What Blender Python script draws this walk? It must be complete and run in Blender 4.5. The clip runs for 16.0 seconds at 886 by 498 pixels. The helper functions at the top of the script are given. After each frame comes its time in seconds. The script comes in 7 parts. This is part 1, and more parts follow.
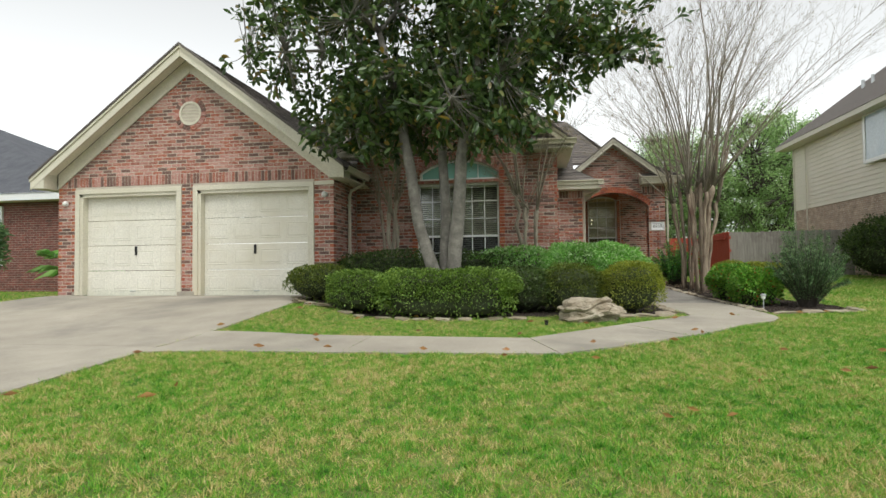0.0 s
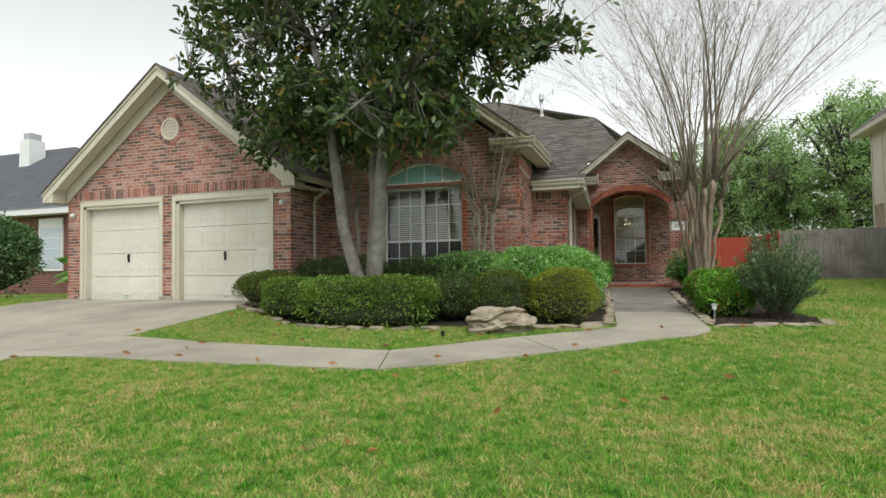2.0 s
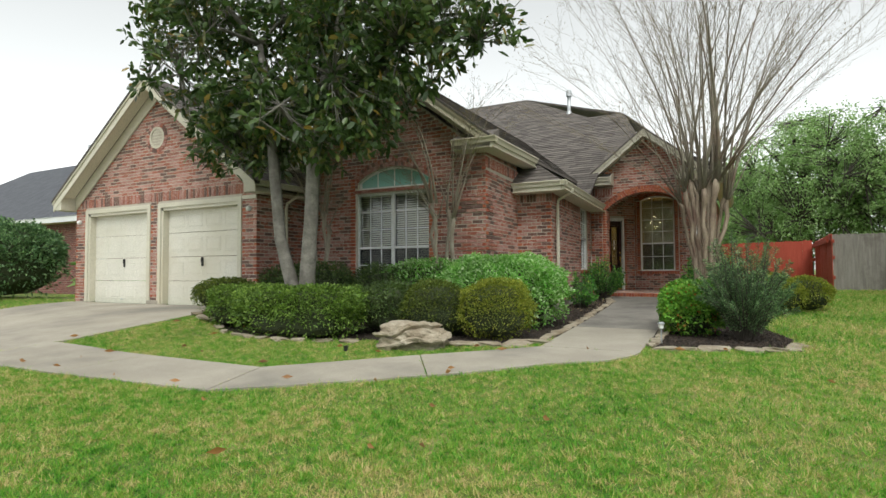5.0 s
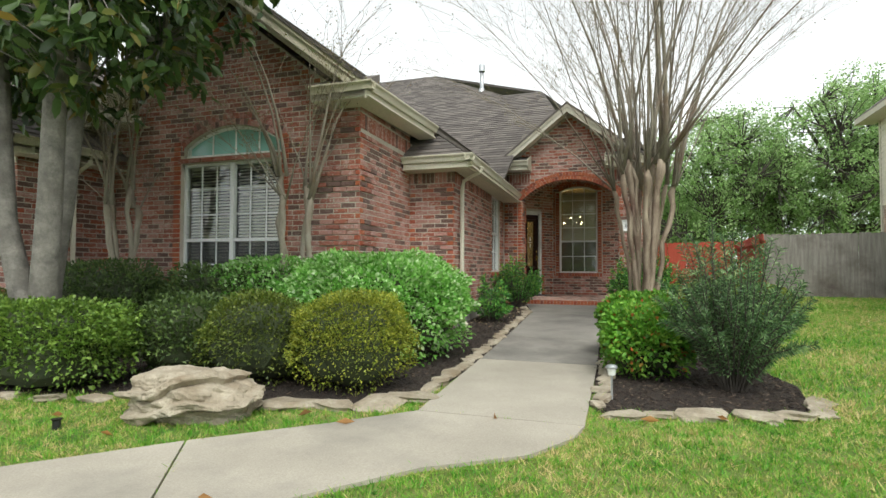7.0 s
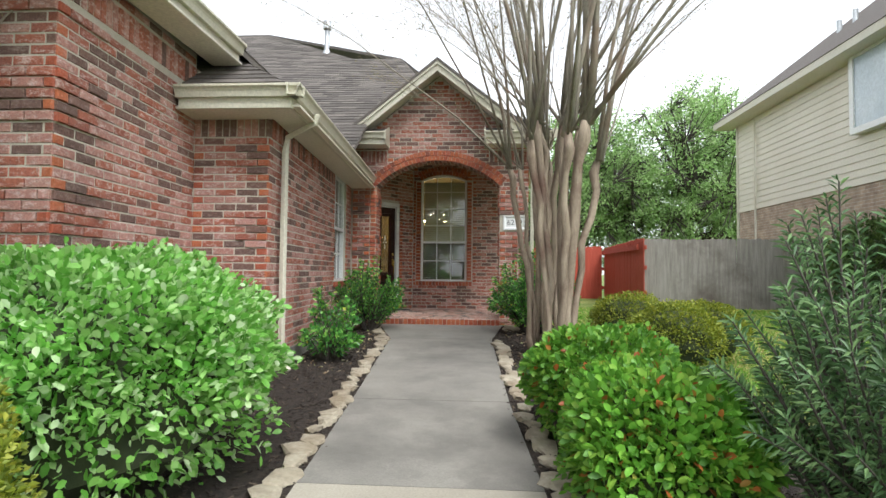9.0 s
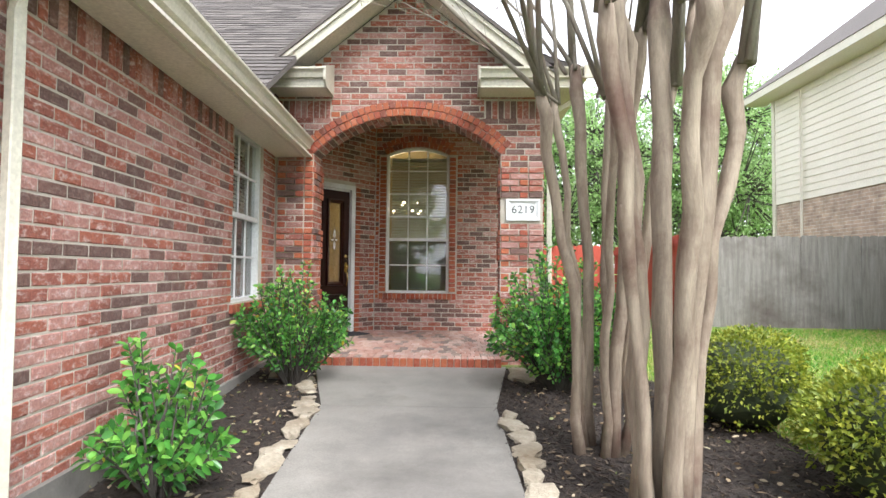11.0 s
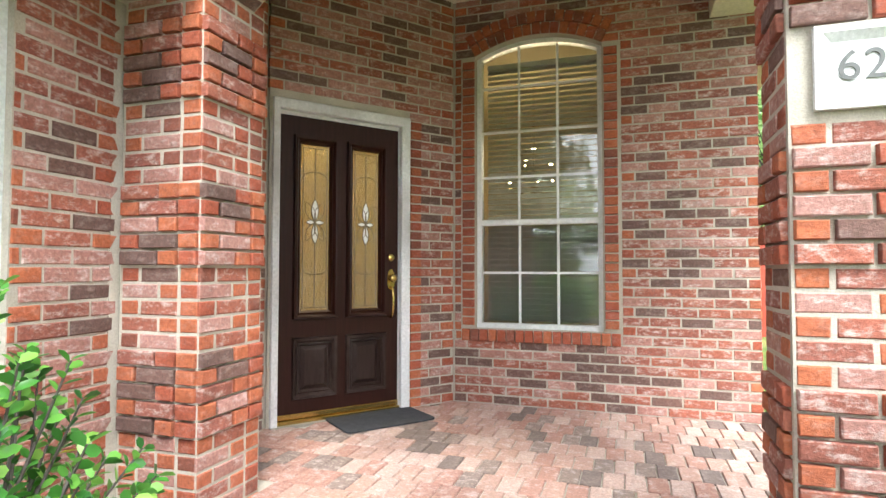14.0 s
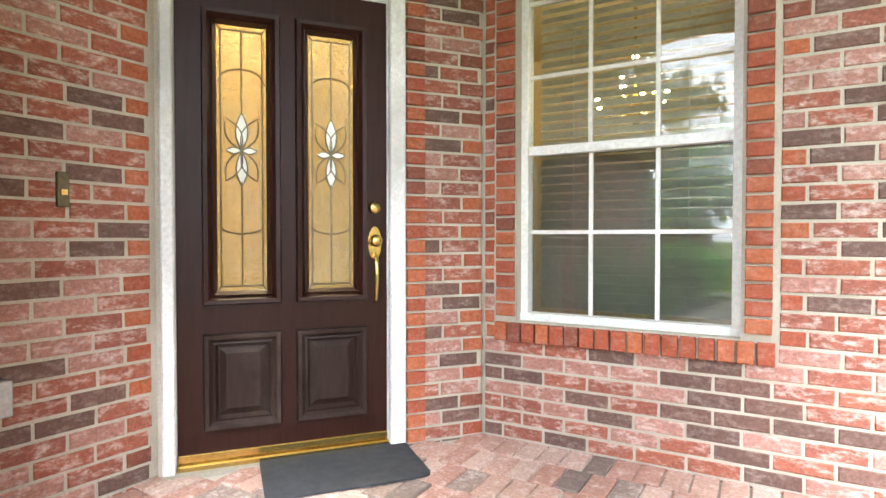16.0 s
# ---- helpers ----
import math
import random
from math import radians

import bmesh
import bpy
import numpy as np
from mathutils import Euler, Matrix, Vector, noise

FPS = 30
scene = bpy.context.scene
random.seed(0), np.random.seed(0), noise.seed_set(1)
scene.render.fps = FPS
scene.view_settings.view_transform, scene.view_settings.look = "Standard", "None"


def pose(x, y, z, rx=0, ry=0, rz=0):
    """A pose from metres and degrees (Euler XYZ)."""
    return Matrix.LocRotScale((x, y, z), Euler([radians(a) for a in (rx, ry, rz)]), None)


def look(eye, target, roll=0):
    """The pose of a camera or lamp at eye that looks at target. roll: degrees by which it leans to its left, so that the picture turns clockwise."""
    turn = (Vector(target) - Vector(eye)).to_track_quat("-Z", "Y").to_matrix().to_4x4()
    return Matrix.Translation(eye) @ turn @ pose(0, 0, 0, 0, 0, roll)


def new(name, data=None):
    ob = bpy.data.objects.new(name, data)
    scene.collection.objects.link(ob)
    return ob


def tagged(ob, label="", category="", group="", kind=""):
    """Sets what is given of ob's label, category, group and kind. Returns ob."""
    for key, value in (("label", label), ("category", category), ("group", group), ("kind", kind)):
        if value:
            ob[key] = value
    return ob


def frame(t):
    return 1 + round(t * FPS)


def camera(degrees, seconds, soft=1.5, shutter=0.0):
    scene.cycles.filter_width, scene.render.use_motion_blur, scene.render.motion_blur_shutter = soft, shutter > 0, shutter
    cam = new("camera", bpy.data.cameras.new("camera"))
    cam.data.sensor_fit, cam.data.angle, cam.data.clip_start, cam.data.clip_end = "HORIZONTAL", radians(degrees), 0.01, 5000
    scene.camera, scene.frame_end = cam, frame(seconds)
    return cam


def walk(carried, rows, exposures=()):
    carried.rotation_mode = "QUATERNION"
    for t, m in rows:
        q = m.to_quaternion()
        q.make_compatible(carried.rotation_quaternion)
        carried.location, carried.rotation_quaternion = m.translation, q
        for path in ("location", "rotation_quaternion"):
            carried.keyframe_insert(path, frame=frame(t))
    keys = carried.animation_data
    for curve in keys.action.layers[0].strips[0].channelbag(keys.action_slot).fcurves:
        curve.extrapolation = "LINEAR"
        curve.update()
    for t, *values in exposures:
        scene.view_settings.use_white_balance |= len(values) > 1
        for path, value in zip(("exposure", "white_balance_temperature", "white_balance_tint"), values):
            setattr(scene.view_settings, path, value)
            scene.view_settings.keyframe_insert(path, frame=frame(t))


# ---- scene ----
cam = camera(76.1, 16.0)
PATH = [
    (0, (9.203, -10.024, 0.416), (8.872, -8.052, 0.481), -0.6),
    (0.5, (9.749, -9.588, 0.456), (9.321, -7.635, 0.518), -0.7),
    (1, (10.383, -9.28, 0.456), (9.883, -7.345, 0.52), -0.6),
    (1.5, (11.038, -9.178, 0.463), (10.476, -7.26, 0.528), -0.7),
    (2, (11.759, -9.139, 0.488), (11.092, -7.255, 0.558), -0.8),
    (2.5, (12.419, -9.207, 0.498), (11.646, -7.364, 0.576), -0.7),
    (3, (12.994, -9.193, 0.504), (12.075, -7.419, 0.587), -0.8),
    (3.5, (13.505, -9.151, 0.524), (12.559, -7.39, 0.606), -0.7),
    (3.7, (13.631, -9.071, 0.524), (12.681, -7.313, 0.61), -0.5),
    (5.8, (13.379, -6.655, 0.612), (12.49, -4.865, 0.678), 0.1),
    (6, (13.307, -6.368, 0.604), (12.447, -4.563, 0.672), 0.1),
    (6.5, (13.096, -5.624, 0.638), (12.31, -3.786, 0.704), 0.1),
    (7, (12.89, -4.92, 0.679), (12.228, -3.034, 0.745), 0.2),
    (7.5, (12.66, -4.153, 0.709), (12.088, -2.238, 0.778), 0.2),
    (8, (12.466, -3.358, 0.717), (12.1, -1.393, 0.792), 0.6),
    (8.5, (12.283, -2.595, 0.717), (12.081, -0.606, 0.798), 0.5),
    (9, (12.167, -1.848, 0.745), (12.029, 0.145, 0.827), 0.6),
    (9.2, (12.159, -1.524, 0.762), (12.043, 0.471, 0.847), 0.6),
    (11.3, (11.968, 1.812, 0.909), (11.91, 3.809, 0.984), 0.6),
    (11.5, (11.949, 2.156, 0.906), (11.866, 4.152, 0.984), 0.5),
    (12, (11.962, 2.979, 0.898), (11.802, 4.971, 0.977), 0.5),
    (12.5, (11.948, 3.761, 0.904), (11.658, 5.738, 0.981), 0.4),
    (13, (11.972, 4.469, 0.942), (11.558, 6.424, 1.016), 0.2),
    (13.5, (11.922, 5.092, 0.98), (11.396, 7.02, 1.059), -0.1),
    (14, (12.011, 5.615, 1.005), (11.389, 7.514, 1.077), 0.1),
    (14.5, (11.953, 6.134, 0.956), (11.228, 7.996, 1.034), -0.1),
    (15, (11.948, 6.63, 0.971), (11.158, 8.467, 0.993), -0.0),
    (15.5, (11.894, 7.016, 0.929), (11.018, 8.814, 0.946), 0.1),
    (16, (11.942, 7.32, 0.954), (10.937, 9.049, 0.914), -0.0),
]
EXPOSURES = [(0, 0.68, 6500, 7), (3.7, 0.54, 6500, 6), (6.0, 0.84, 6450, 5), (8.0, 1.17, 6350, 6), (9.2, 1.4, 6150, 9), (11.3, 2.25, 6050, 12),
             (12.5, 2.56, 6150, 9), (13.5, 2.7, 6100, 8), (14.5, 3.02, 5980, 7), (16.0, 3.6, 5900, 7)]
walk(cam, [(t, look(e, g, r)) for t, e, g, r in PATH], EXPOSURES)

# ---- sky, sun ----
world = bpy.data.worlds.new("world")
scene.world = world
world.use_nodes = True
wn = world.node_tree
sky = wn.nodes.new("ShaderNodeTexSky")
sky.sky_type = "NISHITA"
sky.sun_disc = False
SUN_ROT, SUN_EL = radians(148), radians(55)
sky.sun_elevation = SUN_EL
sky.sun_rotation = SUN_ROT
sky.dust_density = 1.0
grey_sky = wn.nodes.new("ShaderNodeHueSaturation")
grey_sky.inputs["Saturation"].default_value = 0.06
wn.links.new(sky.outputs["Color"], grey_sky.inputs["Color"])
wn.links.new(grey_sky.outputs["Color"], wn.nodes["Background"].inputs["Color"])
wn.nodes["Background"].inputs["Strength"].default_value = 0.15
sun = new("sun", bpy.data.lights.new("sun", "SUN"))
sun.data.energy = 1.2
sun.data.angle = radians(25)
sun.data.color = (1.0, 0.96, 0.9)
sun.matrix_world = look((0, 0, 0), (-math.sin(SUN_ROT) * math.cos(SUN_EL), -math.cos(SUN_ROT) * math.cos(SUN_EL), -math.sin(SUN_EL)))


# ---- materials ----
def link(nt, a, b):
    nt.links.new(a, b)


def node(nt, kind, **values):
    n = nt.nodes.new(kind)
    for k, v in values.items():
        n.inputs[k].default_value = v
    return n


def blank(name, rough=0.6, metal=0.0):
    m = bpy.data.materials.new(name)
    m.use_nodes = True
    b = m.node_tree.nodes["Principled BSDF"]
    b.inputs["Roughness"].default_value = rough
    b.inputs["Metallic"].default_value = metal
    return m, m.node_tree, b


def rgba(c):
    return (c[0], c[1], c[2], 1.0)


def ramp_of(nt, stops):
    r = nt.nodes.new("ShaderNodeValToRGB")
    while len(r.color_ramp.elements) < len(stops):
        r.color_ramp.elements.new(0.5)
    for e, (p, c) in zip(r.color_ramp.elements, stops):
        e.position, e.color = p, rgba(c)
    return r


def noise_of(nt, scale, detail=4.0, rough=0.6, stretch=None):
    g = nt.nodes.new("ShaderNodeNewGeometry")
    n = node(nt, "ShaderNodeTexNoise", Scale=scale, Detail=detail, Roughness=rough)
    if stretch:
        m = nt.nodes.new("ShaderNodeMapping")
        m.inputs["Scale"].default_value = stretch
        link(nt, g.outputs["Position"], m.inputs["Vector"])
        link(nt, m.outputs["Vector"], n.inputs["Vector"])
    else:
        link(nt, g.outputs["Position"], n.inputs["Vector"])
    return n


def mix_of(nt, fac, a, b, blend="MIX"):
    m = nt.nodes.new("ShaderNodeMixRGB")
    m.blend_type = blend
    for sock, v in (("Fac", fac), ("Color1", a), ("Color2", b)):
        if isinstance(v, (int, float)):
            m.inputs[sock].default_value = v
        elif isinstance(v, tuple):
            m.inputs[sock].default_value = rgba(v)
        else:
            link(nt, v, m.inputs[sock])
    return m.outputs["Color"]


def bump_of(nt, b, height, strength, distance):
    k = node(nt, "ShaderNodeBump", Strength=strength, Distance=distance)
    link(nt, height, k.inputs["Height"])
    link(nt, k.outputs["Normal"], b.inputs["Normal"])


def rand_of(nt):
    """One number a piece, whether it is an object or an island."""
    o, g = nt.nodes.new("ShaderNodeObjectInfo"), nt.nodes.new("ShaderNodeNewGeometry")
    a, f = nt.nodes.new("ShaderNodeMath"), nt.nodes.new("ShaderNodeMath")
    a.operation, f.operation = "ADD", "FRACT"
    link(nt, o.outputs["Random"], a.inputs[0])
    link(nt, g.outputs["Random Per Island"], a.inputs[1])
    link(nt, a.outputs[0], f.inputs[0])
    return f.outputs[0]


def surf(name, c1, c2, scale=4.0, rough=0.6, bump=0.15, fine=60.0, metal=0.0, stain=None, stretch=None, dist=0.01):
    m, nt, b = blank(name, rough, metal)
    n1 = noise_of(nt, scale, 5.0, 0.6, stretch)
    r = ramp_of(nt, [(0.3, c1), (0.7, c2)])
    link(nt, n1.outputs["Fac"], r.inputs["Fac"])
    col = r.outputs["Color"]
    n2 = noise_of(nt, fine, 3.0, 0.7, stretch)
    r2 = ramp_of(nt, [(0.25, (0.78, 0.78, 0.78)), (0.75, (1.12, 1.12, 1.12))])
    link(nt, n2.outputs["Fac"], r2.inputs["Fac"])
    col = mix_of(nt, 1.0, col, r2.outputs["Color"], "MULTIPLY")
    if stain:
        n3 = noise_of(nt, scale * 0.35, 6.0, 0.65)
        r3 = ramp_of(nt, [(0.5, (0, 0, 0)), (0.68, (1, 1, 1))])
        link(nt, n3.outputs["Fac"], r3.inputs["Fac"])
        col = mix_of(nt, r3.outputs["Color"], col, stain)
    link(nt, col, b.inputs["Base Color"])
    if bump:
        bump_of(nt, b, n2.outputs["Fac"], bump, dist)
    return m


def brick_material(name, stops, white=0.5, rough=0.85):
    m, nt, b = blank(name, rough)
    r = ramp_of(nt, stops)
    r.color_ramp.interpolation = "CONSTANT"
    one = rand_of(nt)
    link(nt, one, r.inputs["Fac"])
    # the dark burnt bricks carry hardly any of the pale smears
    bare = ramp_of(nt, [(p, (1.0, 1.0, 1.0) if c[0] > 0.2 else (0.3, 0.3, 0.3)) for p, c in stops])
    bare.color_ramp.interpolation = "CONSTANT"
    link(nt, one, bare.inputs["Fac"])
    n1 = noise_of(nt, 16.0, 6.0, 0.75, (1.0, 1.0, 2.2))
    w = ramp_of(nt, [(0.5, (0, 0, 0)), (0.66, (white, white, white))])
    link(nt, n1.outputs["Fac"], w.inputs["Fac"])
    smear = mix_of(nt, 1.0, w.outputs["Color"], bare.outputs["Color"], "MULTIPLY")
    col = mix_of(nt, smear, r.outputs["Color"], (0.74, 0.62, 0.57))
    n2 = noise_of(nt, 70.0, 4.0, 0.75)
    s = ramp_of(nt, [(0.3, (0.6, 0.6, 0.6)), (0.7, (1.2, 1.2, 1.2))])
    link(nt, n2.outputs["Fac"], s.inputs["Fac"])
    col = mix_of(nt, 1.0, col, s.outputs["Color"], "MULTIPLY")
    n3 = noise_of(nt, 1.1, 4.0, 0.6)
    s3 = ramp_of(nt, [(0.35, (0.8, 0.8, 0.8)), (0.65, (1.1, 1.1, 1.1))])
    link(nt, n3.outputs["Fac"], s3.inputs["Fac"])
    link(nt, mix_of(nt, 1.0, col, s3.outputs["Color"], "MULTIPLY"), b.inputs["Base Color"])
    h = mix_of(nt, 0.5, n1.outputs["Fac"], n2.outputs["Fac"])
    bump_of(nt, b, h, 0.7, 0.012)
    return m


def leaf_material(name, stops, rough=0.4, trans=0.25):
    m, nt, b = blank(name, rough)
    r = ramp_of(nt, stops)
    link(nt, rand_of(nt), r.inputs["Fac"])
    n = noise_of(nt, 2.5, 3.0)
    s = ramp_of(nt, [(0.3, (0.75, 0.75, 0.75)), (0.7, (1.2, 1.2, 1.2))])
    link(nt, n.outputs["Fac"], s.inputs["Fac"])
    col = mix_of(nt, 1.0, r.outputs["Color"], s.outputs["Color"], "MULTIPLY")
    link(nt, col, b.inputs["Base Color"])
    t = nt.nodes.new("ShaderNodeBsdfTranslucent")
    link(nt, col, t.inputs["Color"])
    x = nt.nodes.new("ShaderNodeMixShader")
    x.inputs["Fac"].default_value = trans
    link(nt, b.outputs["BSDF"], x.inputs[1])
    link(nt, t.outputs["BSDF"], x.inputs[2])
    link(nt, x.outputs["Shader"], nt.nodes["Material Output"].inputs["Surface"])
    return m


def glow(name, color, strength):
    m, nt, b = blank(name, 0.4)
    b.inputs["Base Color"].default_value = rgba(color)
    b.inputs["Emission Color"].default_value = rgba(color)
    b.inputs["Emission Strength"].default_value = strength
    return m


RED, PINK, DARK, ORNG = (0.31, 0.105, 0.072), (0.42, 0.205, 0.168), (0.155, 0.088, 0.072), (0.45, 0.13, 0.055)
M_BRICK = brick_material("brick_mix", [(0.0, RED), (0.2, PINK), (0.42, DARK), (0.57, (0.37, 0.12, 0.075)), (0.78, (0.46, 0.24, 0.2)), (0.91, (0.185, 0.1, 0.08))], 0.68)
M_BRICK_HEAD = brick_material("brick_header", [(0.0, ORNG), (0.35, (0.37, 0.09, 0.045)), (0.7, (0.45, 0.13, 0.06)), (0.9, (0.25, 0.08, 0.05))], 0.15)
M_PAVER = brick_material("brick_paver", [(0.0, (0.48, 0.3, 0.24)), (0.3, (0.42, 0.23, 0.18)), (0.55, (0.27, 0.2, 0.17)), (0.68, (0.54, 0.38, 0.32)), (0.9, (0.2, 0.15, 0.13))], 0.6)
M_MORTAR = surf("mortar", (0.44, 0.4, 0.33), (0.56, 0.51, 0.43), 6.0, 0.95, 0.4, 150.0)
M_TRIM = surf("cream_paint", (0.56, 0.53, 0.43), (0.64, 0.61, 0.5), 1.5, 0.45, 0.05, 40.0, stain=(0.55, 0.5, 0.38))
M_SOFFIT = surf("soffit_paint", (0.7, 0.66, 0.55), (0.77, 0.73, 0.62), 1.5, 0.55, 0.05, 40.0)
M_GDOOR = surf("garage_door_paint", (0.66, 0.64, 0.56), (0.73, 0.71, 0.63), 1.2, 0.45, 0.04, 30.0, stain=(0.6, 0.57, 0.47))
M_WHITE = surf("white_vinyl", (0.74, 0.75, 0.74), (0.8, 0.81, 0.8), 2.0, 0.35, 0.03, 50.0)
M_CASING = surf("white_casing", (0.68, 0.68, 0.68), (0.8, 0.8, 0.79), 3.0, 0.5, 0.15, 60.0, stain=(0.45, 0.44, 0.42))
M_SHINGLE, _nt, _b = blank("shingles", 0.95)
_r = ramp_of(_nt, [(0.0, (0.085, 0.075, 0.068)), (0.5, (0.125, 0.11, 0.1)), (1.0, (0.17, 0.15, 0.135))])
link(_nt, rand_of(_nt), _r.inputs["Fac"])
_n = noise_of(_nt, 160.0, 2.0, 0.8)
_s = ramp_of(_nt, [(0.3, (0.6, 0.6, 0.6)), (0.7, (1.3, 1.3, 1.3))])
link(_nt, _n.outputs["Fac"], _s.inputs["Fac"])
link(_nt, mix_of(_nt, 1.0, _r.outputs["Color"], _s.outputs["Color"], "MULTIPLY"), _b.inputs["Base Color"])
bump_of(_nt, _b, _n.outputs["Fac"], 0.6, 0.004)
M_SHINGLE_BLUE = surf("slate_grey_shingles", (0.07, 0.075, 0.09), (0.11, 0.115, 0.13), 3.0, 0.95, 0.5, 90.0)
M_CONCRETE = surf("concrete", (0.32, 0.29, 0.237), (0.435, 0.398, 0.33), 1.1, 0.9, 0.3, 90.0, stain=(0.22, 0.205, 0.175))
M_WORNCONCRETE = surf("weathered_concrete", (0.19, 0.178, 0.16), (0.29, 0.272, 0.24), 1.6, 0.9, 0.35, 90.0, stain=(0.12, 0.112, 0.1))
M_GRASSGROUND = surf("turf", (0.07, 0.15, 0.02), (0.19, 0.23, 0.05), 2.3, 0.95, 0.8, 60.0, stain=(0.3, 0.29, 0.1), dist=0.03)
M_MULCH = surf("mulch", (0.025, 0.018, 0.014), (0.075, 0.055, 0.042), 30.0, 0.95, 1.0, 90.0, dist=0.04)
M_STONE = surf("limestone", (0.27, 0.225, 0.16), (0.45, 0.4, 0.31), 6.0, 0.9, 0.7, 40.0, stain=(0.22, 0.17, 0.11), dist=0.02)
M_BARK = surf("pale_bark", (0.11, 0.104, 0.09), (0.26, 0.245, 0.215), 9.0, 0.85, 0.6, 40.0, stain=(0.12, 0.11, 0.095), dist=0.02)
M_CRAPE = surf("crape_bark", (0.19, 0.14, 0.1), (0.37, 0.305, 0.225), 5.0, 0.75, 0.4, 30.0, stain=(0.12, 0.065, 0.045), stretch=(3.0, 3.0, 0.5))
M_PALECRAPE = surf("pale_crape_bark", (0.25, 0.215, 0.165), (0.4, 0.36, 0.29), 5.0, 0.75, 0.4, 30.0, stain=(0.2, 0.15, 0.11), stretch=(3.0, 3.0, 0.5))
M_NGLASS = surf("pale_reflecting_glass", (0.42, 0.5, 0.56), (0.55, 0.62, 0.66), 0.8, 0.1, 0.0, 20.0)
M_WHIP = surf("grey_branch_bark", (0.19, 0.165, 0.125), (0.34, 0.305, 0.245), 4.0, 0.8, 0.3, 30.0, stain=(0.2, 0.13, 0.09), stretch=(3.0, 3.0, 0.6))
M_TWIG = surf("twigs", (0.15, 0.12, 0.08), (0.26, 0.22, 0.15), 3.0, 0.85, 0.2, 30.0)
M_DARKBARK = surf("dark_bark", (0.05, 0.042, 0.035), (0.11, 0.095, 0.08), 6.0, 0.9, 0.6, 30.0)
M_DOORWOOD = surf("mahogany_stain", (0.02, 0.0065, 0.005), (0.036, 0.011, 0.008), 3.0, 0.38, 0.12, 60.0, stretch=(14.0, 14.0, 1.0))
M_DOORWORN = surf("worn_mahogany", (0.017, 0.008, 0.007), (0.035, 0.02, 0.016), 5.0, 0.5, 0.2, 60.0, stain=(0.07, 0.05, 0.042), stretch=(10.0, 10.0, 1.0))
M_BRASS = surf("brass", (0.65, 0.45, 0.13), (0.8, 0.6, 0.22), 8.0, 0.25, 0.05, 50.0, metal=1.0)
M_DARKIRON = surf("dark_metal", (0.03, 0.03, 0.03), (0.05, 0.05, 0.05), 8.0, 0.45, 0.1, 50.0, metal=0.7)
M_STEEL = surf("galvanised_metal", (0.4, 0.42, 0.44), (0.55, 0.57, 0.58), 8.0, 0.45, 0.1, 50.0, metal=0.8)
M_FENCE = surf("weathered_cedar", (0.19, 0.175, 0.155), (0.33, 0.31, 0.28), 2.5, 0.9, 0.5, 30.0, stretch=(8.0, 8.0, 0.6), stain=(0.12, 0.1, 0.085))
M_REDFENCE = surf("red_stained_cedar", (0.36, 0.055, 0.03), (0.46, 0.085, 0.05), 2.5, 0.8, 0.4, 30.0, stretch=(8.0, 8.0, 0.6))
M_SIDING = surf("cream_siding", (0.68, 0.64, 0.53), (0.74, 0.7, 0.6), 1.0, 0.6, 0.05, 40.0)
M_RUBBER = surf("charcoal_mat", (0.035, 0.037, 0.042), (0.06, 0.062, 0.07), 20.0, 0.95, 0.8, 250.0)
M_BLIND = surf("cream_blind", (0.52, 0.5, 0.39), (0.6, 0.57, 0.45), 2.0, 0.5, 0.02, 40.0)
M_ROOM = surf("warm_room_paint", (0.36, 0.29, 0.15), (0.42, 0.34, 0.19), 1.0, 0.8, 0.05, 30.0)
# the dimness of unlit rooms is put into this dark colour
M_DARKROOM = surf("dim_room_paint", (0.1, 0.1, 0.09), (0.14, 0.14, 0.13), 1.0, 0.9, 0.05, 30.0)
M_BULB = glow("candle_bulb", (1.0, 0.78, 0.42), 18.0)
M_PLAQUE = surf("white_cast_plaque", (0.74, 0.75, 0.74), (0.8, 0.8, 0.8), 5.0, 0.7, 0.1, 80.0)
M_INK = surf("grey_numerals", (0.1, 0.105, 0.1), (0.14, 0.145, 0.14), 5.0, 0.6, 0.05, 50.0)
M_CAME = surf("lead_came", (0.12, 0.1, 0.07), (0.2, 0.17, 0.11), 9.0, 0.4, 0.1, 60.0, metal=0.8)
M_BEVEL, _nt, _b = blank("clear_bevel", 0.05)
_b.inputs["Base Color"].default_value = (0.75, 0.78, 0.74, 1)
_b.inputs["Metallic"].default_value = 0.0
_b.inputs["Coat Weight"].default_value = 1.0
M_SCREEN, _nt, _b = blank("insect_screen", 0.7)
_b.inputs["Base Color"].default_value = (0.03, 0.035, 0.04, 1)
_b.inputs["Alpha"].default_value = 0.34
M_GLASS, _nt, _b = blank("window_glass", 0.0)
_b.inputs["Base Color"].default_value = (0.93, 0.97, 0.95, 1)
_b.inputs["Transmission Weight"].default_value = 1.0
_b.inputs["IOR"].default_value = 1.5
M_TEXGLASS, _nt, _b = blank("amber_textured_glass", 0.12)
_b.inputs["Base Color"].default_value = (0.86, 0.72, 0.4, 1)
_b.inputs["Transmission Weight"].default_value = 0.85
_n = noise_of(_nt, 75.0, 2.0, 0.5)
bump_of(_nt, _b, _n.outputs["Fac"], 1.0, 0.012)
M_TRANSOM, _nt, _b = blank("teal_film_glass", 0.08)
_b.inputs["Base Color"].default_value = (0.26, 0.5, 0.46, 1)


for _w in (M_DOORWOOD, M_DOORWORN):
    _w.node_tree.nodes["Principled BSDF"].inputs["Specular IOR Level"].default_value = 0.22


